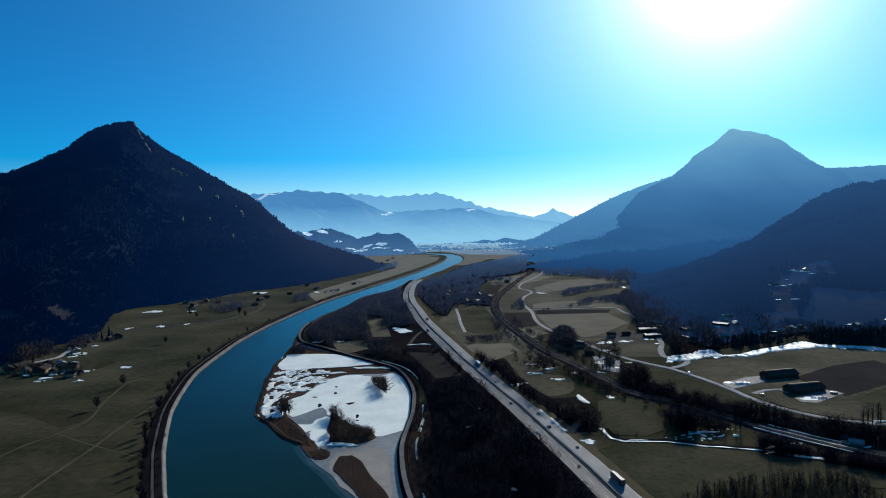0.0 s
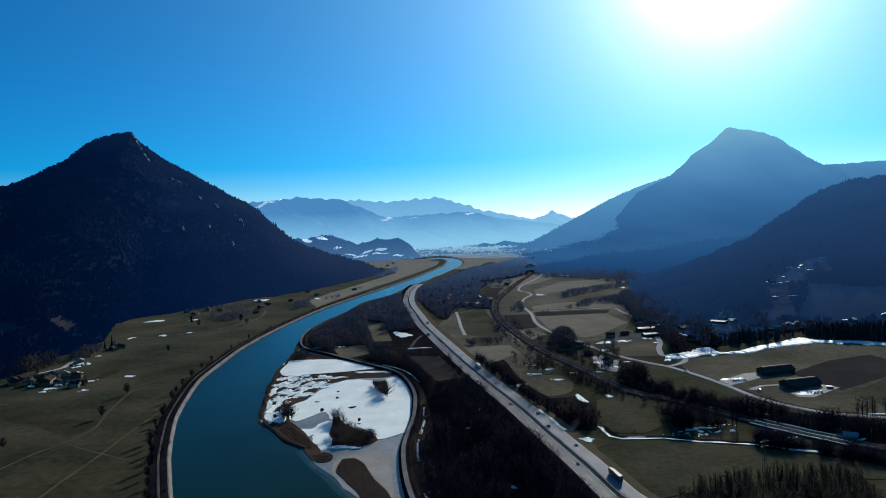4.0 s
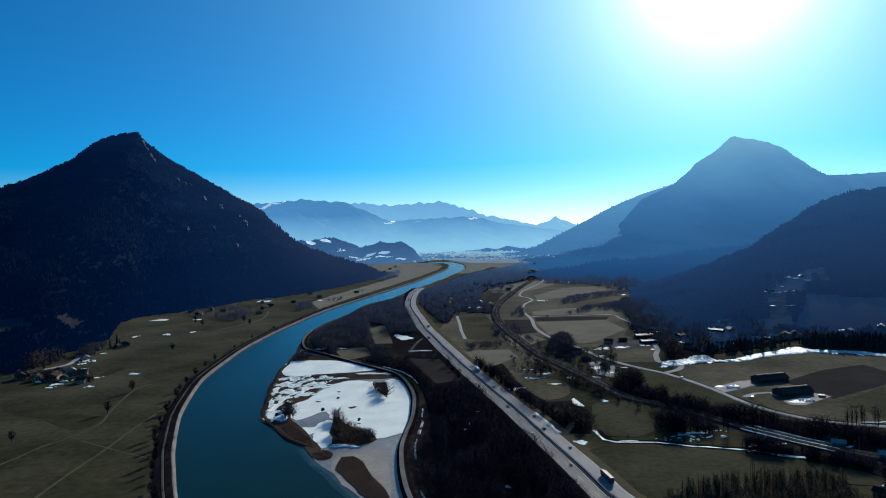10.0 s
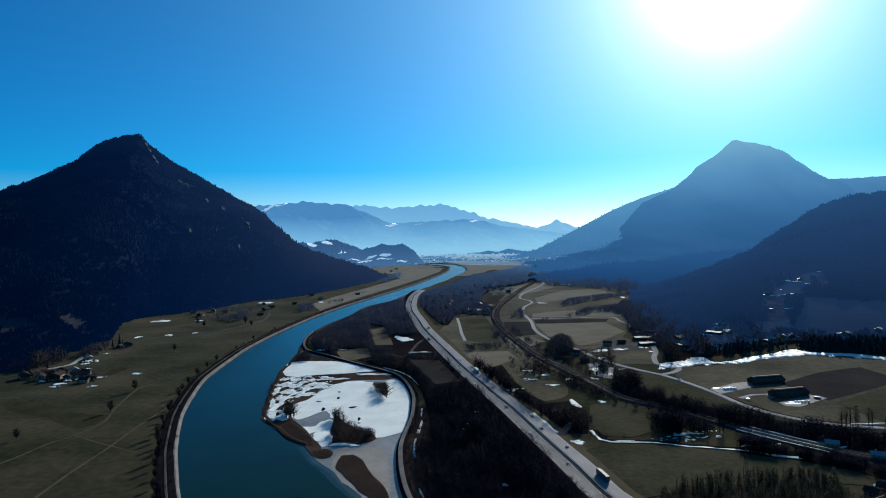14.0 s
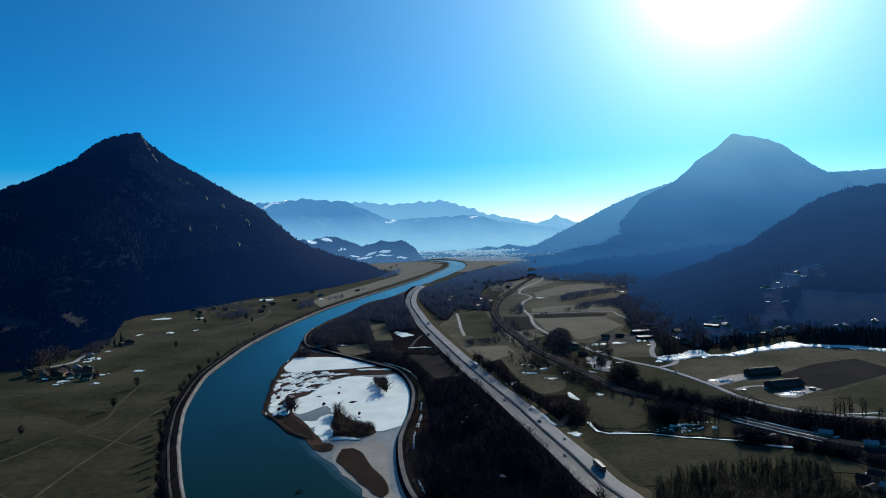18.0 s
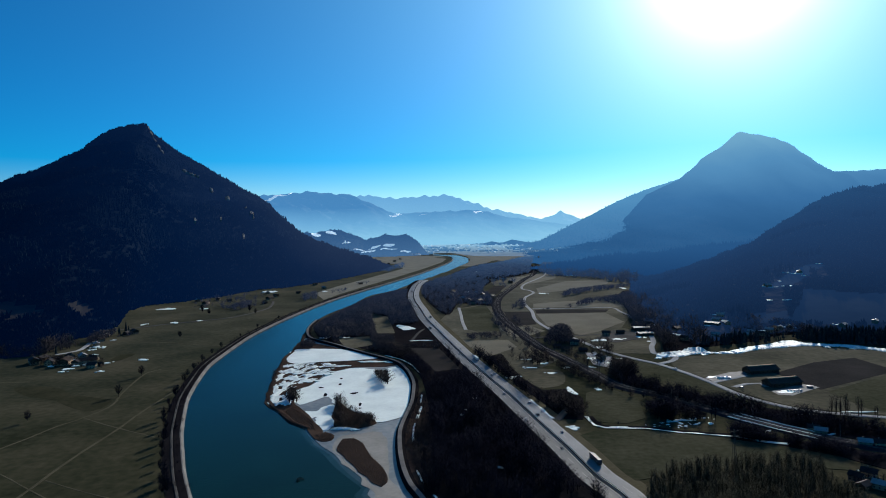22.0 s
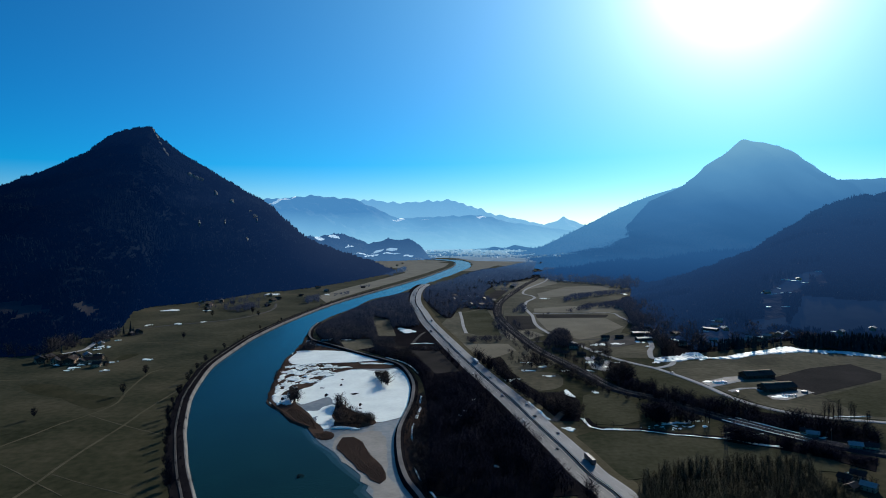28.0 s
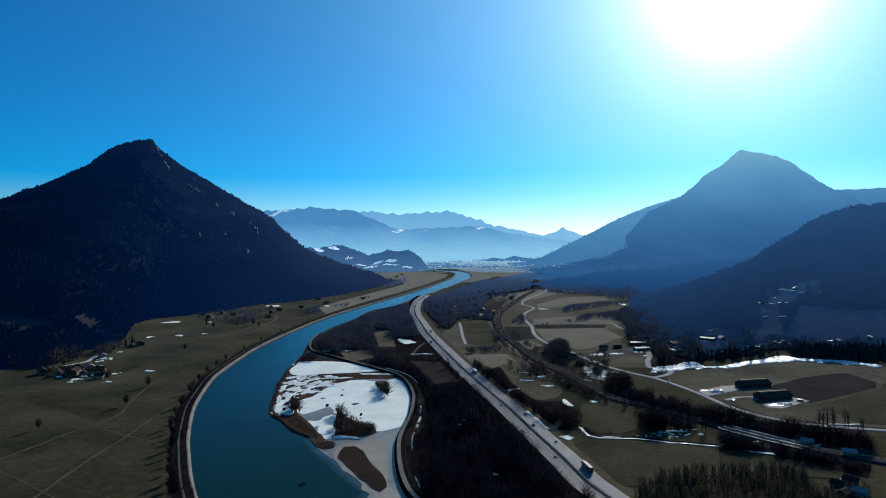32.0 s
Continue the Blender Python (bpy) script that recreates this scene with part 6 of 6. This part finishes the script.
# copses, hedges and thickets
for outline, spacing, low, high, label in (
        ([(109, 685), (123, 736), (136, 760), (143, 743), (134, 677), (126, 633), (102, 634)], 3.5, 6, 10, "dark uneven copse beside the country road"),
        ([(172, 918), (223, 1003), (289, 1053), (281, 977), (255, 912), (227, 946), (174, 888)], 6, 7, 12, "dark hedge between the fields"),
        ([(181, 1037), (225, 1148), (286, 1194), (356, 1220), (333, 1139), (263, 1098), (191, 1021)], 7, 8, 13, "dark belt of trees across the fields"),
        ([(96, 923), (125, 1026), (125, 954), (110, 880), (94, 881)], 6, 6, 11, "dark clump of trees by the railway"),
        ([(126, 879), (147, 901), (142, 873), (125, 857)], 5, 6, 9, "small clump of trees in a field"),
        ([(24, 703), (62, 709), (60, 667), (31, 656), (21, 676)], 4, 6, 10, "dark copse beside the motorway"),
        ([(69, 958), (81, 984), (67, 768), (77, 635), (72, 635), (62, 748)], 5, 5, 8, "dark scrub along the railway"),
        ([(83, 617), (90, 590), (108, 527), (123, 463), (117, 448), (98, 502), (81, 566)], 4, 5, 10, "dark scrub along the railway bend"),
        ([(144, 558), (152, 558), (134, 479), (125, 463), (123, 480)], 3.5, 9, 14, "tall dark trees beside the village"),
        ([(219, 760), (238, 781), (226, 730), (205, 701)], 5, 7, 12, "dark trees round the hamlet"),
        ([(228, 830), (249, 828), (235, 699), (209, 606), (213, 650), (217, 700)], 6, 8, 13, "dark trees beside the village road"),
        ([(70, 452), (84, 446), (95, 434), (92, 414), (82, 388), (76, 400), (70, 429)], 3.2, 4, 8, "dense dark thicket at the meadow's edge"),
        ([(132, 426), (150, 435), (161, 406), (159, 382), (125, 381), (121, 389)], 3.6, 6, 11, "dark thicket beside the meadow"),
        ([(161, 364), (187, 347), (221, 321), (209, 304), (196, 321), (176, 337), (155, 350)], 2.1, 3.5, 6, "dark scrub on the railway embankment"),
        ([(208, 387), (237, 346), (229, 333), (202, 363)], 4, 5, 9, "dark trees round the lineside houses"),
        ([(185, 296), (196, 304), (204, 296), (190, 276), (175, 278)], 4.5, 5, 9, "dark garden trees round the houses"),
        ([(-337, 953), (-319, 1060), (-279, 983), (-293, 919)], 8, 6, 10, "dark trees round the farm"),
        ([(-249, 1141), (-233, 1188), (-202, 1051), (-217, 1014)], 8, 7, 12, "clump of trees on the river meadow"),
        ([(-207, 1186), (-183, 1236), (-171, 1153), (-190, 1118)], 8, 7, 12, "clump of trees on the river meadow"),
        ([(-180, 1331), (-156, 1381), (-148, 1303), (-171, 1281)], 9, 8, 12, "clump of trees on the river meadow"),
        ([(-164, 1643), (-124, 2050), (-100, 1783), (-132, 1602)], 12, 8, 14, "trees at the foot of the mountain"),
        ([(-482, 701), (-468, 737), (-433, 755), (-369, 662), (-389, 611), (-418, 607)], 6, 8, 14, "dark wood behind the hamlet"),
        ([(-387, 696), (-413, 774), (-390, 781), (-372, 732), (-357, 662)], 5, 7, 12, "dark trees along the hamlet lane"),
        ([(-369, 702), (-361, 751), (-341, 730), (-356, 712)], 4, 5, 9, "dark scrub at the hamlet's edge"),
        ([(10, 1119), (84, 1132), (76, 925), (12, 911)], 11, 5, 9, "bare garden trees in the village"),
        ([(104, 1396), (163, 1434), (134, 1186), (88, 1190)], 16, 6, 10, "bare trees between the fields"),
        ([(123, 654), (172, 668), (145, 536), (105, 538)], 7, 4, 7, "bare garden trees by the road bend"),
        ([(-431, 1111), (-329, 1196), (-261, 948), (-367, 955)], 16, 5, 9, "bare orchard trees round the farms"),
        ([(-405, 628), (-329, 625), (-292, 554), (-357, 561)], 7, 4, 8, "bare garden trees in the hamlet"),
        ([(63, 627), (89, 585), (99, 540), (70, 540), (56, 560)], 6, 4, 8, "scattered scrub beside the motorway"),
        ([(317, 799), (402, 749), (346, 643), (251, 618)], 8, 5, 10, "bare garden trees of the upper hamlet"),
        ([(-21, 452), (-11, 452), (-6, 376), (-4, 322), (-2, 280), (-9, 281), (-19, 323), (-23, 367)], 3.0, 2, 4.5, "low dark scrub beside the dam"),
        ([(-15, 366), (-10, 339), (-8, 308), (-3, 281), (-7, 281), (-12, 308), (-15, 339)], 4, 3, 5, "low scrub along the dam"),
        ([(-59, 534), (-47, 533), (-41, 480), (-49, 486)], 2.6, 6, 10, "dark leafless trees on the backwater islet"),
        ([(-116, 480), (-111, 481), (-100, 438), (-106, 435)], 2.6, 5, 8, "dark leafless bushes on the shore"),
        ([(-74, 440), (-61, 419), (-49, 406), (-42, 392), (-50, 383), (-59, 381), (-67, 387)], 2.0, 3, 5.5, "dark leafless scrub at the snow's edge"),
        ([(-148, 661), (-144, 691), (-131, 663), (-128, 627), (-139, 633)], 3, 4, 8, "dark bushes on the point"),
        ([(-141, 548), (-143, 570), (-132, 507), (-126, 472), (-118, 434), (-123, 448), (-136, 507)], 3, 1.5, 3.5, "low scrub along the marshy shore")):
    # beyond 430 m the haze-lightened copy replaces the plain twigs
    forest("bare_wood", BARE_FAR, thinned(scatter(np.array(outline, float), spacing * 0.88, rng), -0.2, 8.0), low, high, HAZED_WOOD if outline[0][1] > 430 else TWIG, label, wide=(1.3, 2.0), outline=outline if high > 6 else None, rough=1.1)


bank = []
for q, n in zip(LEFT, sides(LEFT)):
    if 230 < q[1] < 1300:
        for k in range(6 if q[1] < 560 else 3):
            o = -rng.choice([rng.uniform(1.8, 4.8), rng.uniform(7.2, 11.5)])
            bank.append((q[0] + n[0] * o + rng.uniform(-4, 4) * n[1], q[1] + n[1] * o + rng.uniform(-4, 4), 0.2))
forest("bank_scrub", BARE_FAR, np.array(bank), 1.0, 3.2, TWIG, "low bare scrub behind the river embankment", wide=(1.3, 2.2))

# ---- reeds, snow and other small things ----
def reeds(outline, label, tall=(0.4, 0.9), spacing=0.75, z=-0.9):
    p = scatter(np.array(outline, float), spacing, rng)
    p[:, 2] = z
    blade = (np.array([(-0.16, 0, 0), (0.16, 0, 0), (0.05, 0.25, 1), (0, -0.16, 0), (0, 0.16, 0), (-0.2, 0.05, 0.9)]), np.array([(0, 1, 2), (3, 4, 5)]))
    v, f = strew(blade, p, rng.uniform(*tall, len(p)), rng, lean=0.2)
    return bulk("reeds", v, f, REED, label, "reeds")


patch("reed_bed", [(-59, 349), (-58, 363), (-52, 364), (-46, 356), (-39, 335), (-30, 315), (-28, 301), (-30, 296), (-35, 301), (-44, 319), (-54, 336)], -0.8, MARSH, "brown bed of reeds in the shallow ice", "reed bed", rough=0.4, step=4)
patch("reed_bed", [(-74, 440), (-61, 419), (-49, 406), (-42, 392), (-50, 383), (-59, 381), (-67, 387)], -0.8, MARSH, "dark brown bed of scrub in the snow", "reed bed", rough=0.4, step=4)
patch("reed_bed", [(-76, 370), (-70, 376), (-64, 370), (-64, 362), (-70, 360)], -0.9, MARSH, "small brown bed of reeds", "reed bed", rough=0.3, step=3)
reeds([(-59, 349), (-58, 363), (-52, 364), (-46, 356), (-39, 335), (-30, 315), (-28, 301), (-30, 296), (-35, 301), (-44, 319), (-54, 336)], "brown winter reeds on a long bed")
reeds([(-105, 416), (-102, 427), (-92, 416), (-81, 395), (-76, 378), (-83, 382), (-95, 395)], "reddish brown winter reeds on the point")
reeds([(-128, 558), (-113, 569), (-82, 563), (-90, 550), (-99, 535), (-110, 521), (-120, 536)], "brown reeds between the snow fields")
reeds([(-74, 440), (-61, 419), (-49, 406), (-42, 392), (-50, 383), (-59, 381), (-67, 387)], "dark winter reeds at the snow's edge")
reeds([(-76, 370), (-70, 376), (-64, 370), (-64, 362), (-70, 360)], "brown reeds on a small bed")


def blob(x, y, rx, ry, r, n=14):
    """An uneven round outline."""
    ph = [r.uniform(0, 6.283) for _ in range(3)]
    out = []
    for k in range(n):
        t = 6.2832 * k / n
        q = 1 + 0.2 * math.sin(2 * t + ph[0]) + 0.14 * math.sin(3 * t + ph[1]) + 0.08 * math.sin(5 * t + ph[2])
        out.append((x + rx * q * math.cos(t), y + ry * q * math.sin(t)))
    return out


def snow_fragments(x, y, rx, ry, z, label, r, pieces=5, seed=0):
    """A melting patch: several ragged pieces of snow, each a low plate."""
    bm = bmesh.new()
    for k in range(pieces):
        q = 0.62 if k == 0 else r.uniform(0.12, 0.4)
        cx, cy = (x, y) if k == 0 else (x + rx * r.uniform(-1, 1), y + ry * r.uniform(-1, 1))
        line = blob(cx, cy, rx * q, ry * q * r.uniform(0.7, 1.2), r, 22)
        line = [(a + r.gauss(0, 0.05) * rx * q, b + r.gauss(0, 0.05) * ry * q) for a, b in line]
        zz = z + 0.02 * k
        top = [bm.verts.new((a, b, zz)) for a, b in line]
        low = [bm.verts.new((cx + (a - cx) * 1.06, cy + (b - cy) * 1.06, zz - 0.5)) for a, b in line]
        bm.faces.new(top)
        for i in range(len(top)):
            bm.faces.new((top[i], low[i], low[(i + 1) % len(top)], top[(i + 1) % len(top)]))
    bmesh.ops.recalc_face_normals(bm, faces=bm.faces)
    bmesh.ops.triangulate(bm, faces=[f for f in bm.faces if len(f.verts) > 4])
    me = bpy.data.meshes.new("snow_patch")
    bm.to_mesh(me)
    bm.free()
    me.materials.append(SNOW)
    return tagged(new("snow_patch", me), label, "snow", kind="structure")


br = random.Random(12)
for x, y, rx, ry in [(-324, 555, 6.5, 4.5), (-321, 578, 3.6, 4.9), (-332, 614, 5.0, 6.9), (-344, 655, 3.5, 6.3), (-354, 694, 3.7, 5.3), (-345, 567, 4.1, 3.5), (-301, 577, 5.2, 4.9), (-288, 543, 3.9, 3.3), (199, 660, 5.7, 6.4), (202, 635, 3.3, 4.4), (137, 541, 5.6, 4.3), (151, 558, 3.9, 3.4), (117, 527, 6.9, 3.1), (71, 561, 5.9, 3.5), (84, 508, 5.8, 3.8), (99, 527, 4.1, 4.1), (-372, 803, 5.0, 9.4), (-339, 815, 6.6, 9.7), (-311, 828, 5.2, 7.5), (-403, 952, 21.4, 13.2), (-350, 948, 8.5, 9.8), (-274, 588, 7.9, 3.8), (-322, 544, 4.9, 3.3), (-44, 742, 14.3, 28.2), (-127, 686, 9.1, 6.9), (-105, 685, 6.0, 5.2), (-24, 660, 14.6, 2.4), (89, 452, 5.5, 10.5), (109, 456, 3.2, 6.1), (74, 371, 4.9, 5.1), (99, 373, 6.5, 1.0), (144, 383, 8.3, 1.1), (135, 381, 5.0, 1.1), (90, 1576, 20.5, 27.1), (-313, 1175, 18.9, 25.2), (-214, 1167, 7.2, 14.9), (49, 496, 10.8, 5.4), (71, 529, 6.9, 5.1), (83, 543, 5.7, 4.3), (158, 646, 11.2, 9.2), (175, 649, 8.4, 7.7), (316, 1131, 6.7, 18.7), (279, 1422, 36.4, 22.1), (146, 609, 5.3, 5.4), (134, 559, 9.7, 6.9), (182, 374, 4.9, 1.0), (208, 482, 10.4, 6.8), (234, 441, 11.4, 7.2), (179, 361, 6.3, 1.9), (217, 390, 6.7, 2.2), (253, 393, 13.6, 1.1), (209, 353, 6.1, 1.8), (226, 341, 5.9, 1.7), (198, 303, 6.6, 1.7), (164, 1072, 11.1, 12.6), (175, 2352, 40.4, 40.2), (317, 2076, 12.4, 47.0), (38, 2815, 61.1, 57.5), (154, 3183, 54.7, 73.5), (284, 2708, 23.1, 53.2), (-12, 3149, 41.1, 71.9), (230, 3491, 44.7, 88.3), (105, 3929, 44.1, 111.9)]:
    snow_fragments(x, y, rx * 0.85, ry * 0.8, 0.34, "small patch of leftover snow", br, 4)
for x, y, r in GAPS:
    snow_fragments(x, y + 2, r * 0.6, r * 0.45, 0.4, "leftover snow in a gap of the wood", br, 4)
# snow left between the houses of the hillside and along its lanes
for x, y, z, rx, ry in [(274, 675, 8, 6, 4), (287, 681, 10, 7, 4), (299, 686, 11, 5, 4), (300, 704, 14, 3, 5), (296, 711, 14, 3, 5), (399, 806, 34, 5, 4), (411, 803, 33, 8, 3), (425, 803, 34, 6, 3), (428, 827, 38, 2, 6), (457, 862, 46, 5, 4), (464, 854, 45, 8, 4), (472, 847, 43, 5, 3), (515, 885, 55, 6, 4), (239, 664, 1, 2, 7), (250, 694, 4, 2, 7), (306, 652, 1, 5, 3), (315, 659, 2, 6, 3), (325, 664, 3, 5, 3), (340, 673, 4, 6, 3), (355, 680, 4, 6, 3), (366, 681, 3, 4, 2), (418, 684, 5, 7, 3), (264, 665, 5, 4, 3), (270, 644, 3, 5, 3), (283, 643, 2, 4, 3), (379, 755, 23, 5, 3), (402, 754, 23, 6, 3), (-347, 600, 0.2, 5, 4), (-337, 590, 0.2, 4, 4), (-327, 585, 0.2, 3, 5), (-322, 566, 0.2, 4, 3), (-316, 572, 0.2, 3, 4), (-352, 655, 0.2, 4, 6), (-346, 640, 0.2, 3, 5), (-338, 575, 0.2, 5, 3)]:
    snow_fragments(x, y, rx, ry, z + 0.5, "leftover snow between the houses", br, 6)


def ragged_snow(name, outline, label, seed, fine=(0.42, 0.1), level=0.5, base=0.0, step=(0.8, 1.3)):
    """A bank of old snow in ribs and hollows, gone where it has melted through."""
    line = spline(outline, 4, True)
    (x0, y0), (x1, y1) = line[:, :2].min(0) - 2, line[:, :2].max(0) + 2
    xs, ys = np.arange(x0, x1, step[0]), np.arange(y0, y1, step[1])
    gx, gy = np.meshgrid(xs, ys)
    h = np.array([noise.noise(Vector((x * fine[0], y * fine[1], seed))) + 0.6 * noise.noise(Vector((x * fine[0] * 2.6, y * fine[1] * 3.5, seed + 4))) for x, y in zip(gx.ravel(), gy.ravel())])
    h = (level + 1.15 * h).reshape(gx.shape)
    h[~inside(gx + 1.6 * h, gy + 2.5 * h, line)] = -0.4
    n = len(xs)
    faces = [(j * n + i, j * n + i + 1, j * n + n + i + 1, j * n + n + i) for j in range(len(ys) - 1) for i in range(n - 1)
             if h[j:j + 2, i:i + 2].max() > 0]
    ob = mesh_object(name, list(zip(gx.ravel(), gy.ravel(), base + h.ravel())), faces, SNOW, smooth=True)
    return tagged(ob, label, "snow", kind="structure")


ragged_snow("snow_bank", [(192, 578), (213, 587), (229, 600), (239, 602), (239, 581), (253, 580), (268, 590), (284, 600), (298, 607), (313, 615), (328, 626), (338, 628), (342, 614), (358, 607), (376, 601), (396, 579), (390, 569), (369, 591), (352, 597), (335, 600), (332, 600), (318, 596), (305, 593), (284, 587), (261, 572), (244, 573), (235, 574), (221, 572), (207, 563), (189, 563)], "long ragged bank of melting snow under the wood", 14)
ragged_snow("ragged_snow", [(114, 379), (132, 386), (158, 388), (162, 380), (142, 370), (120, 372)], "ragged streaks of snow under the thicket", 52, (0.3, 0.35), -0.5, 0.1, (0.6, 0.6))
ragged_snow("marsh_snow", [(-138, 560), (-122, 566), (-96, 562), (-92, 545), (-99, 525), (-106, 500), (-112, 470), (-104, 440), (-112, 432), (-121, 452), (-127, 484), (-134, 520)], "melting snow torn into pieces over the marsh", 31, (0.16, 0.085), -0.02, -0.75, (0.7, 1.0))
for k in range(0, len(SNOWLINE) - 1, 5):
    q = SNOWLINE[k]
    snow_fragments(q[0], q[1] + br.uniform(2, 6), 3.5, 4.0, 0.3, "ragged piece of the melting snow bank", br, 3)
k = 0
while k < len(DAM) - 6:
    n = br.randint(2, 5)
    if 230 < DAM[k][1] < 560 and br.random() < 0.8:
        o, w = br.uniform(5.0, 7.0), br.uniform(0.5, 1.3)
        fine = spline(DAM[k:k + n + 1], 2.0)
        sweep("dam_snow", fine, [(o, 0.0), (o + 0.15, 0.42), (o + w, 0.4), (o + w + 0.3, 0.0)], SNOW, "broken strip of old snow beside the dam path", "snow", wobble=0.22, seed=k)
    k += n + br.randint(0, 1)
for x, y, rx, ry in [(-124, 551, 4.9, 8.9), (-130, 537, 3.3, 6.4), (-121, 510, 6.8, 4.8), (-106, 502, 6.7, 3.7), (-119, 472, 2.1, 16.4), (-117, 448, 2.8, 10.4), (-121, 492, 3.5, 4.5), (-97, 525, 5.6, 5.1), (-90, 552, 12.2, 3.4), (-63, 567, 15.0, 4.7), (-106, 536, 3.8, 3.2), (-59, 381, 8.4, 2.2), (-110, 438, 3.9, 4.3), (-129, 558, 4.0, 4.6), (-122, 565, 6.0, 3.5), (-105, 521, 4.6, 4.0), (-126, 480, 1.7, 8.5), (-130, 511, 2.7, 4.8), (-119, 526, 4.2, 3.1), (-134, 556, 3.0, 4.6)]:
    snow_fragments(x, y, rx * 1.2, ry * 1.2, -0.6, "ragged patch of snow on the marsh", br, 7)

# the ditch with snow along it
DITCH = spline([(87, 394), (88, 385), (89, 377), (93, 373), (104, 372), (115, 371), (126, 366), (140, 360), (160, 354), (171, 345), (188, 338), (202, 321), (213, 310)], 6)
sweep("ditch", DITCH, [(-3.0, 0.02), (-2.4, 0.13), (2.4, 0.13), (3.0, 0.02)], EARTH, "narrow dark ditch between the meadows", "ditch", wobble=0.3)
sweep("ditch_snow", DITCH[: len(DITCH) * 3 // 4], [(0.9, 0.1), (1.2, 0.3), (2.0, 0.28), (2.5, 0.1)], SNOW, "thin line of snow along the ditch", "snow", wobble=0.6)
forest("bare_wood", BARE_FAR, np.array([(x + rng.uniform(-5, -2), y + rng.uniform(2, 6), 0.2) for x, y in DITCH[::1] if rng.random() < 0.8]), 3, 6, TWIG, "low bare scrub along the ditch", wide=(1.2, 1.8))
sweep("rail_snow", RAIL[12:22], [(5.0, 0.9), (5.2, 1.0), (5.7, 0.8), (5.9, 0.6)], SNOW, "line of snow beside the track", "snow", wobble=0.4)

near_bend = [i for i, q in enumerate(RAIL) if 345 < q[1] < 402]
for o in (-5.4, 0.0, 5.6):
    sweep("rail_snow", RAIL[near_bend[0]:near_bend[-1]], [(o - 0.5, 0.7), (o - 0.3, 1.0), (o + 0.3, 1.0), (o + 0.5, 0.7)], SNOW, "thin strip of snow between the tracks", "snow", wobble=0.25, seed=9)
# thin pale strip along the motorway verge, in the snow colour
shoulder = [i for i, q in enumerate(HIGHWAY) if 385 < q[1] < 440]
sweep("verge_strip", HIGHWAY[shoulder[0]:shoulder[-1]], [(9.8, 0.5), (10.1, 0.75), (10.8, 0.7), (11.4, 0.2)], SNOW, "thin pale strip on the motorway verge", "snow", wobble=0.6, seed=4)

# dark holes in the snow on the ice
for x, y, rx, ry in [(-65, 462, 2.8, 2.4), (-57, 433, 1.1, 3.5), (-56, 424, 1, 1.3), (-92, 480, 1.7, 1.7), (-81, 507, 1.1, 1.9), (-79, 489, 1.3, 2.6), (-85, 459, 1.2, 4.7)]:
    patch("ice_hole", blob(x, y, rx, ry, br), -0.86, EARTH, "dark open hole in the snowy ice", "hole", step=1.5, thick=0.1)

# driftwood island in the river
drift = thing("driftwood", "dark heap of driftwood lying in the river", "driftwood")
bm = bmesh.new()
dr = random.Random(5)
for k in range(26):
    a = Vector((dr.uniform(-2.6, 2.6), dr.uniform(-1.6, 1.6), dr.uniform(-0.6, 0.5)))
    tube(bm, a, a + Vector((dr.uniform(-2, 2), dr.uniform(-1.5, 1.5), dr.uniform(-0.2, 0.9))), 0.22, 0.08, 6)
part("branches", bm, BARK, drift)
drift.matrix_basis = pose(-70, 306, -1.0) @ Matrix.Diagonal((0.5, 0.8, 0.9, 1))

# the mast in the meadow
mast = thing("power_mast", "tall dark steel lattice mast in the meadow", "mast")
for sx in (-1, 1):
    for sy in (-1, 1):
        bm = bmesh.new()
        tube(bm, (sx * 0.9, sy * 0.9, -0.5), (sx * 0.2, sy * 0.2, 19), 0.09, 0.06, 6)
        part("leg", bm, DARKSTEEL, mast)
for k in range(9):
    z, w = 1 + 2 * k, 0.87 - 0.075 * k
    bm = bmesh.new()
    for a, b in (((-w, -w), (w, -w)), ((w, -w), (w, w)), ((w, w), (-w, w)), ((-w, w), (-w, -w))):
        tube(bm, (*a, z), (*b, z + 1.8), 0.05, 0.05, 5)
    part("brace", bm, DARKSTEEL, mast)
for z in (15.5, 17.8):
    part("cross_arm", boxed(-2.6, -0.12, z, 2.6, 0.12, z + 0.24, bevel=0.03), DARKSTEEL, mast)
mast.matrix_basis = pose(138, 308, 0, 0, 0, 20)

# overhead line masts of the railway
line_mast = thing("line_mast", "slim steel mast of the railway's overhead line", "mast", "overhead line masts")
bm = bmesh.new()
tube(bm, (0, 0, 0), (0, 0, 7.6), 0.16, 0.1, 8)
part("pole", bm, DARKSTEEL, line_mast)
bm = bmesh.new()
tube(bm, (0, 0, 6.8), (-3.2, 0, 6.2), 0.06, 0.05, 6)
part("bracket", bm, DARKSTEEL, line_mast)
bm = bmesh.new()
tube(bm, (0, 0, 7.4), (-3.2, 0, 6.2), 0.03, 0.03, 5)
part("stay", bm, DARKSTEEL, line_mast)
placed = False
for y in list(range(300, 900, 42)) + list(range(900, 1700, 60)):
    for o in (5.2, -5.2):
        x, yy, a = along(RAIL, y, o)
        m = pose(x, yy, 0.5, 0, 0, a + (0 if o > 0 else 180))
        if not placed:
            line_mast.matrix_basis, placed = m, True
        else:
            copy_thing(line_mast, m)
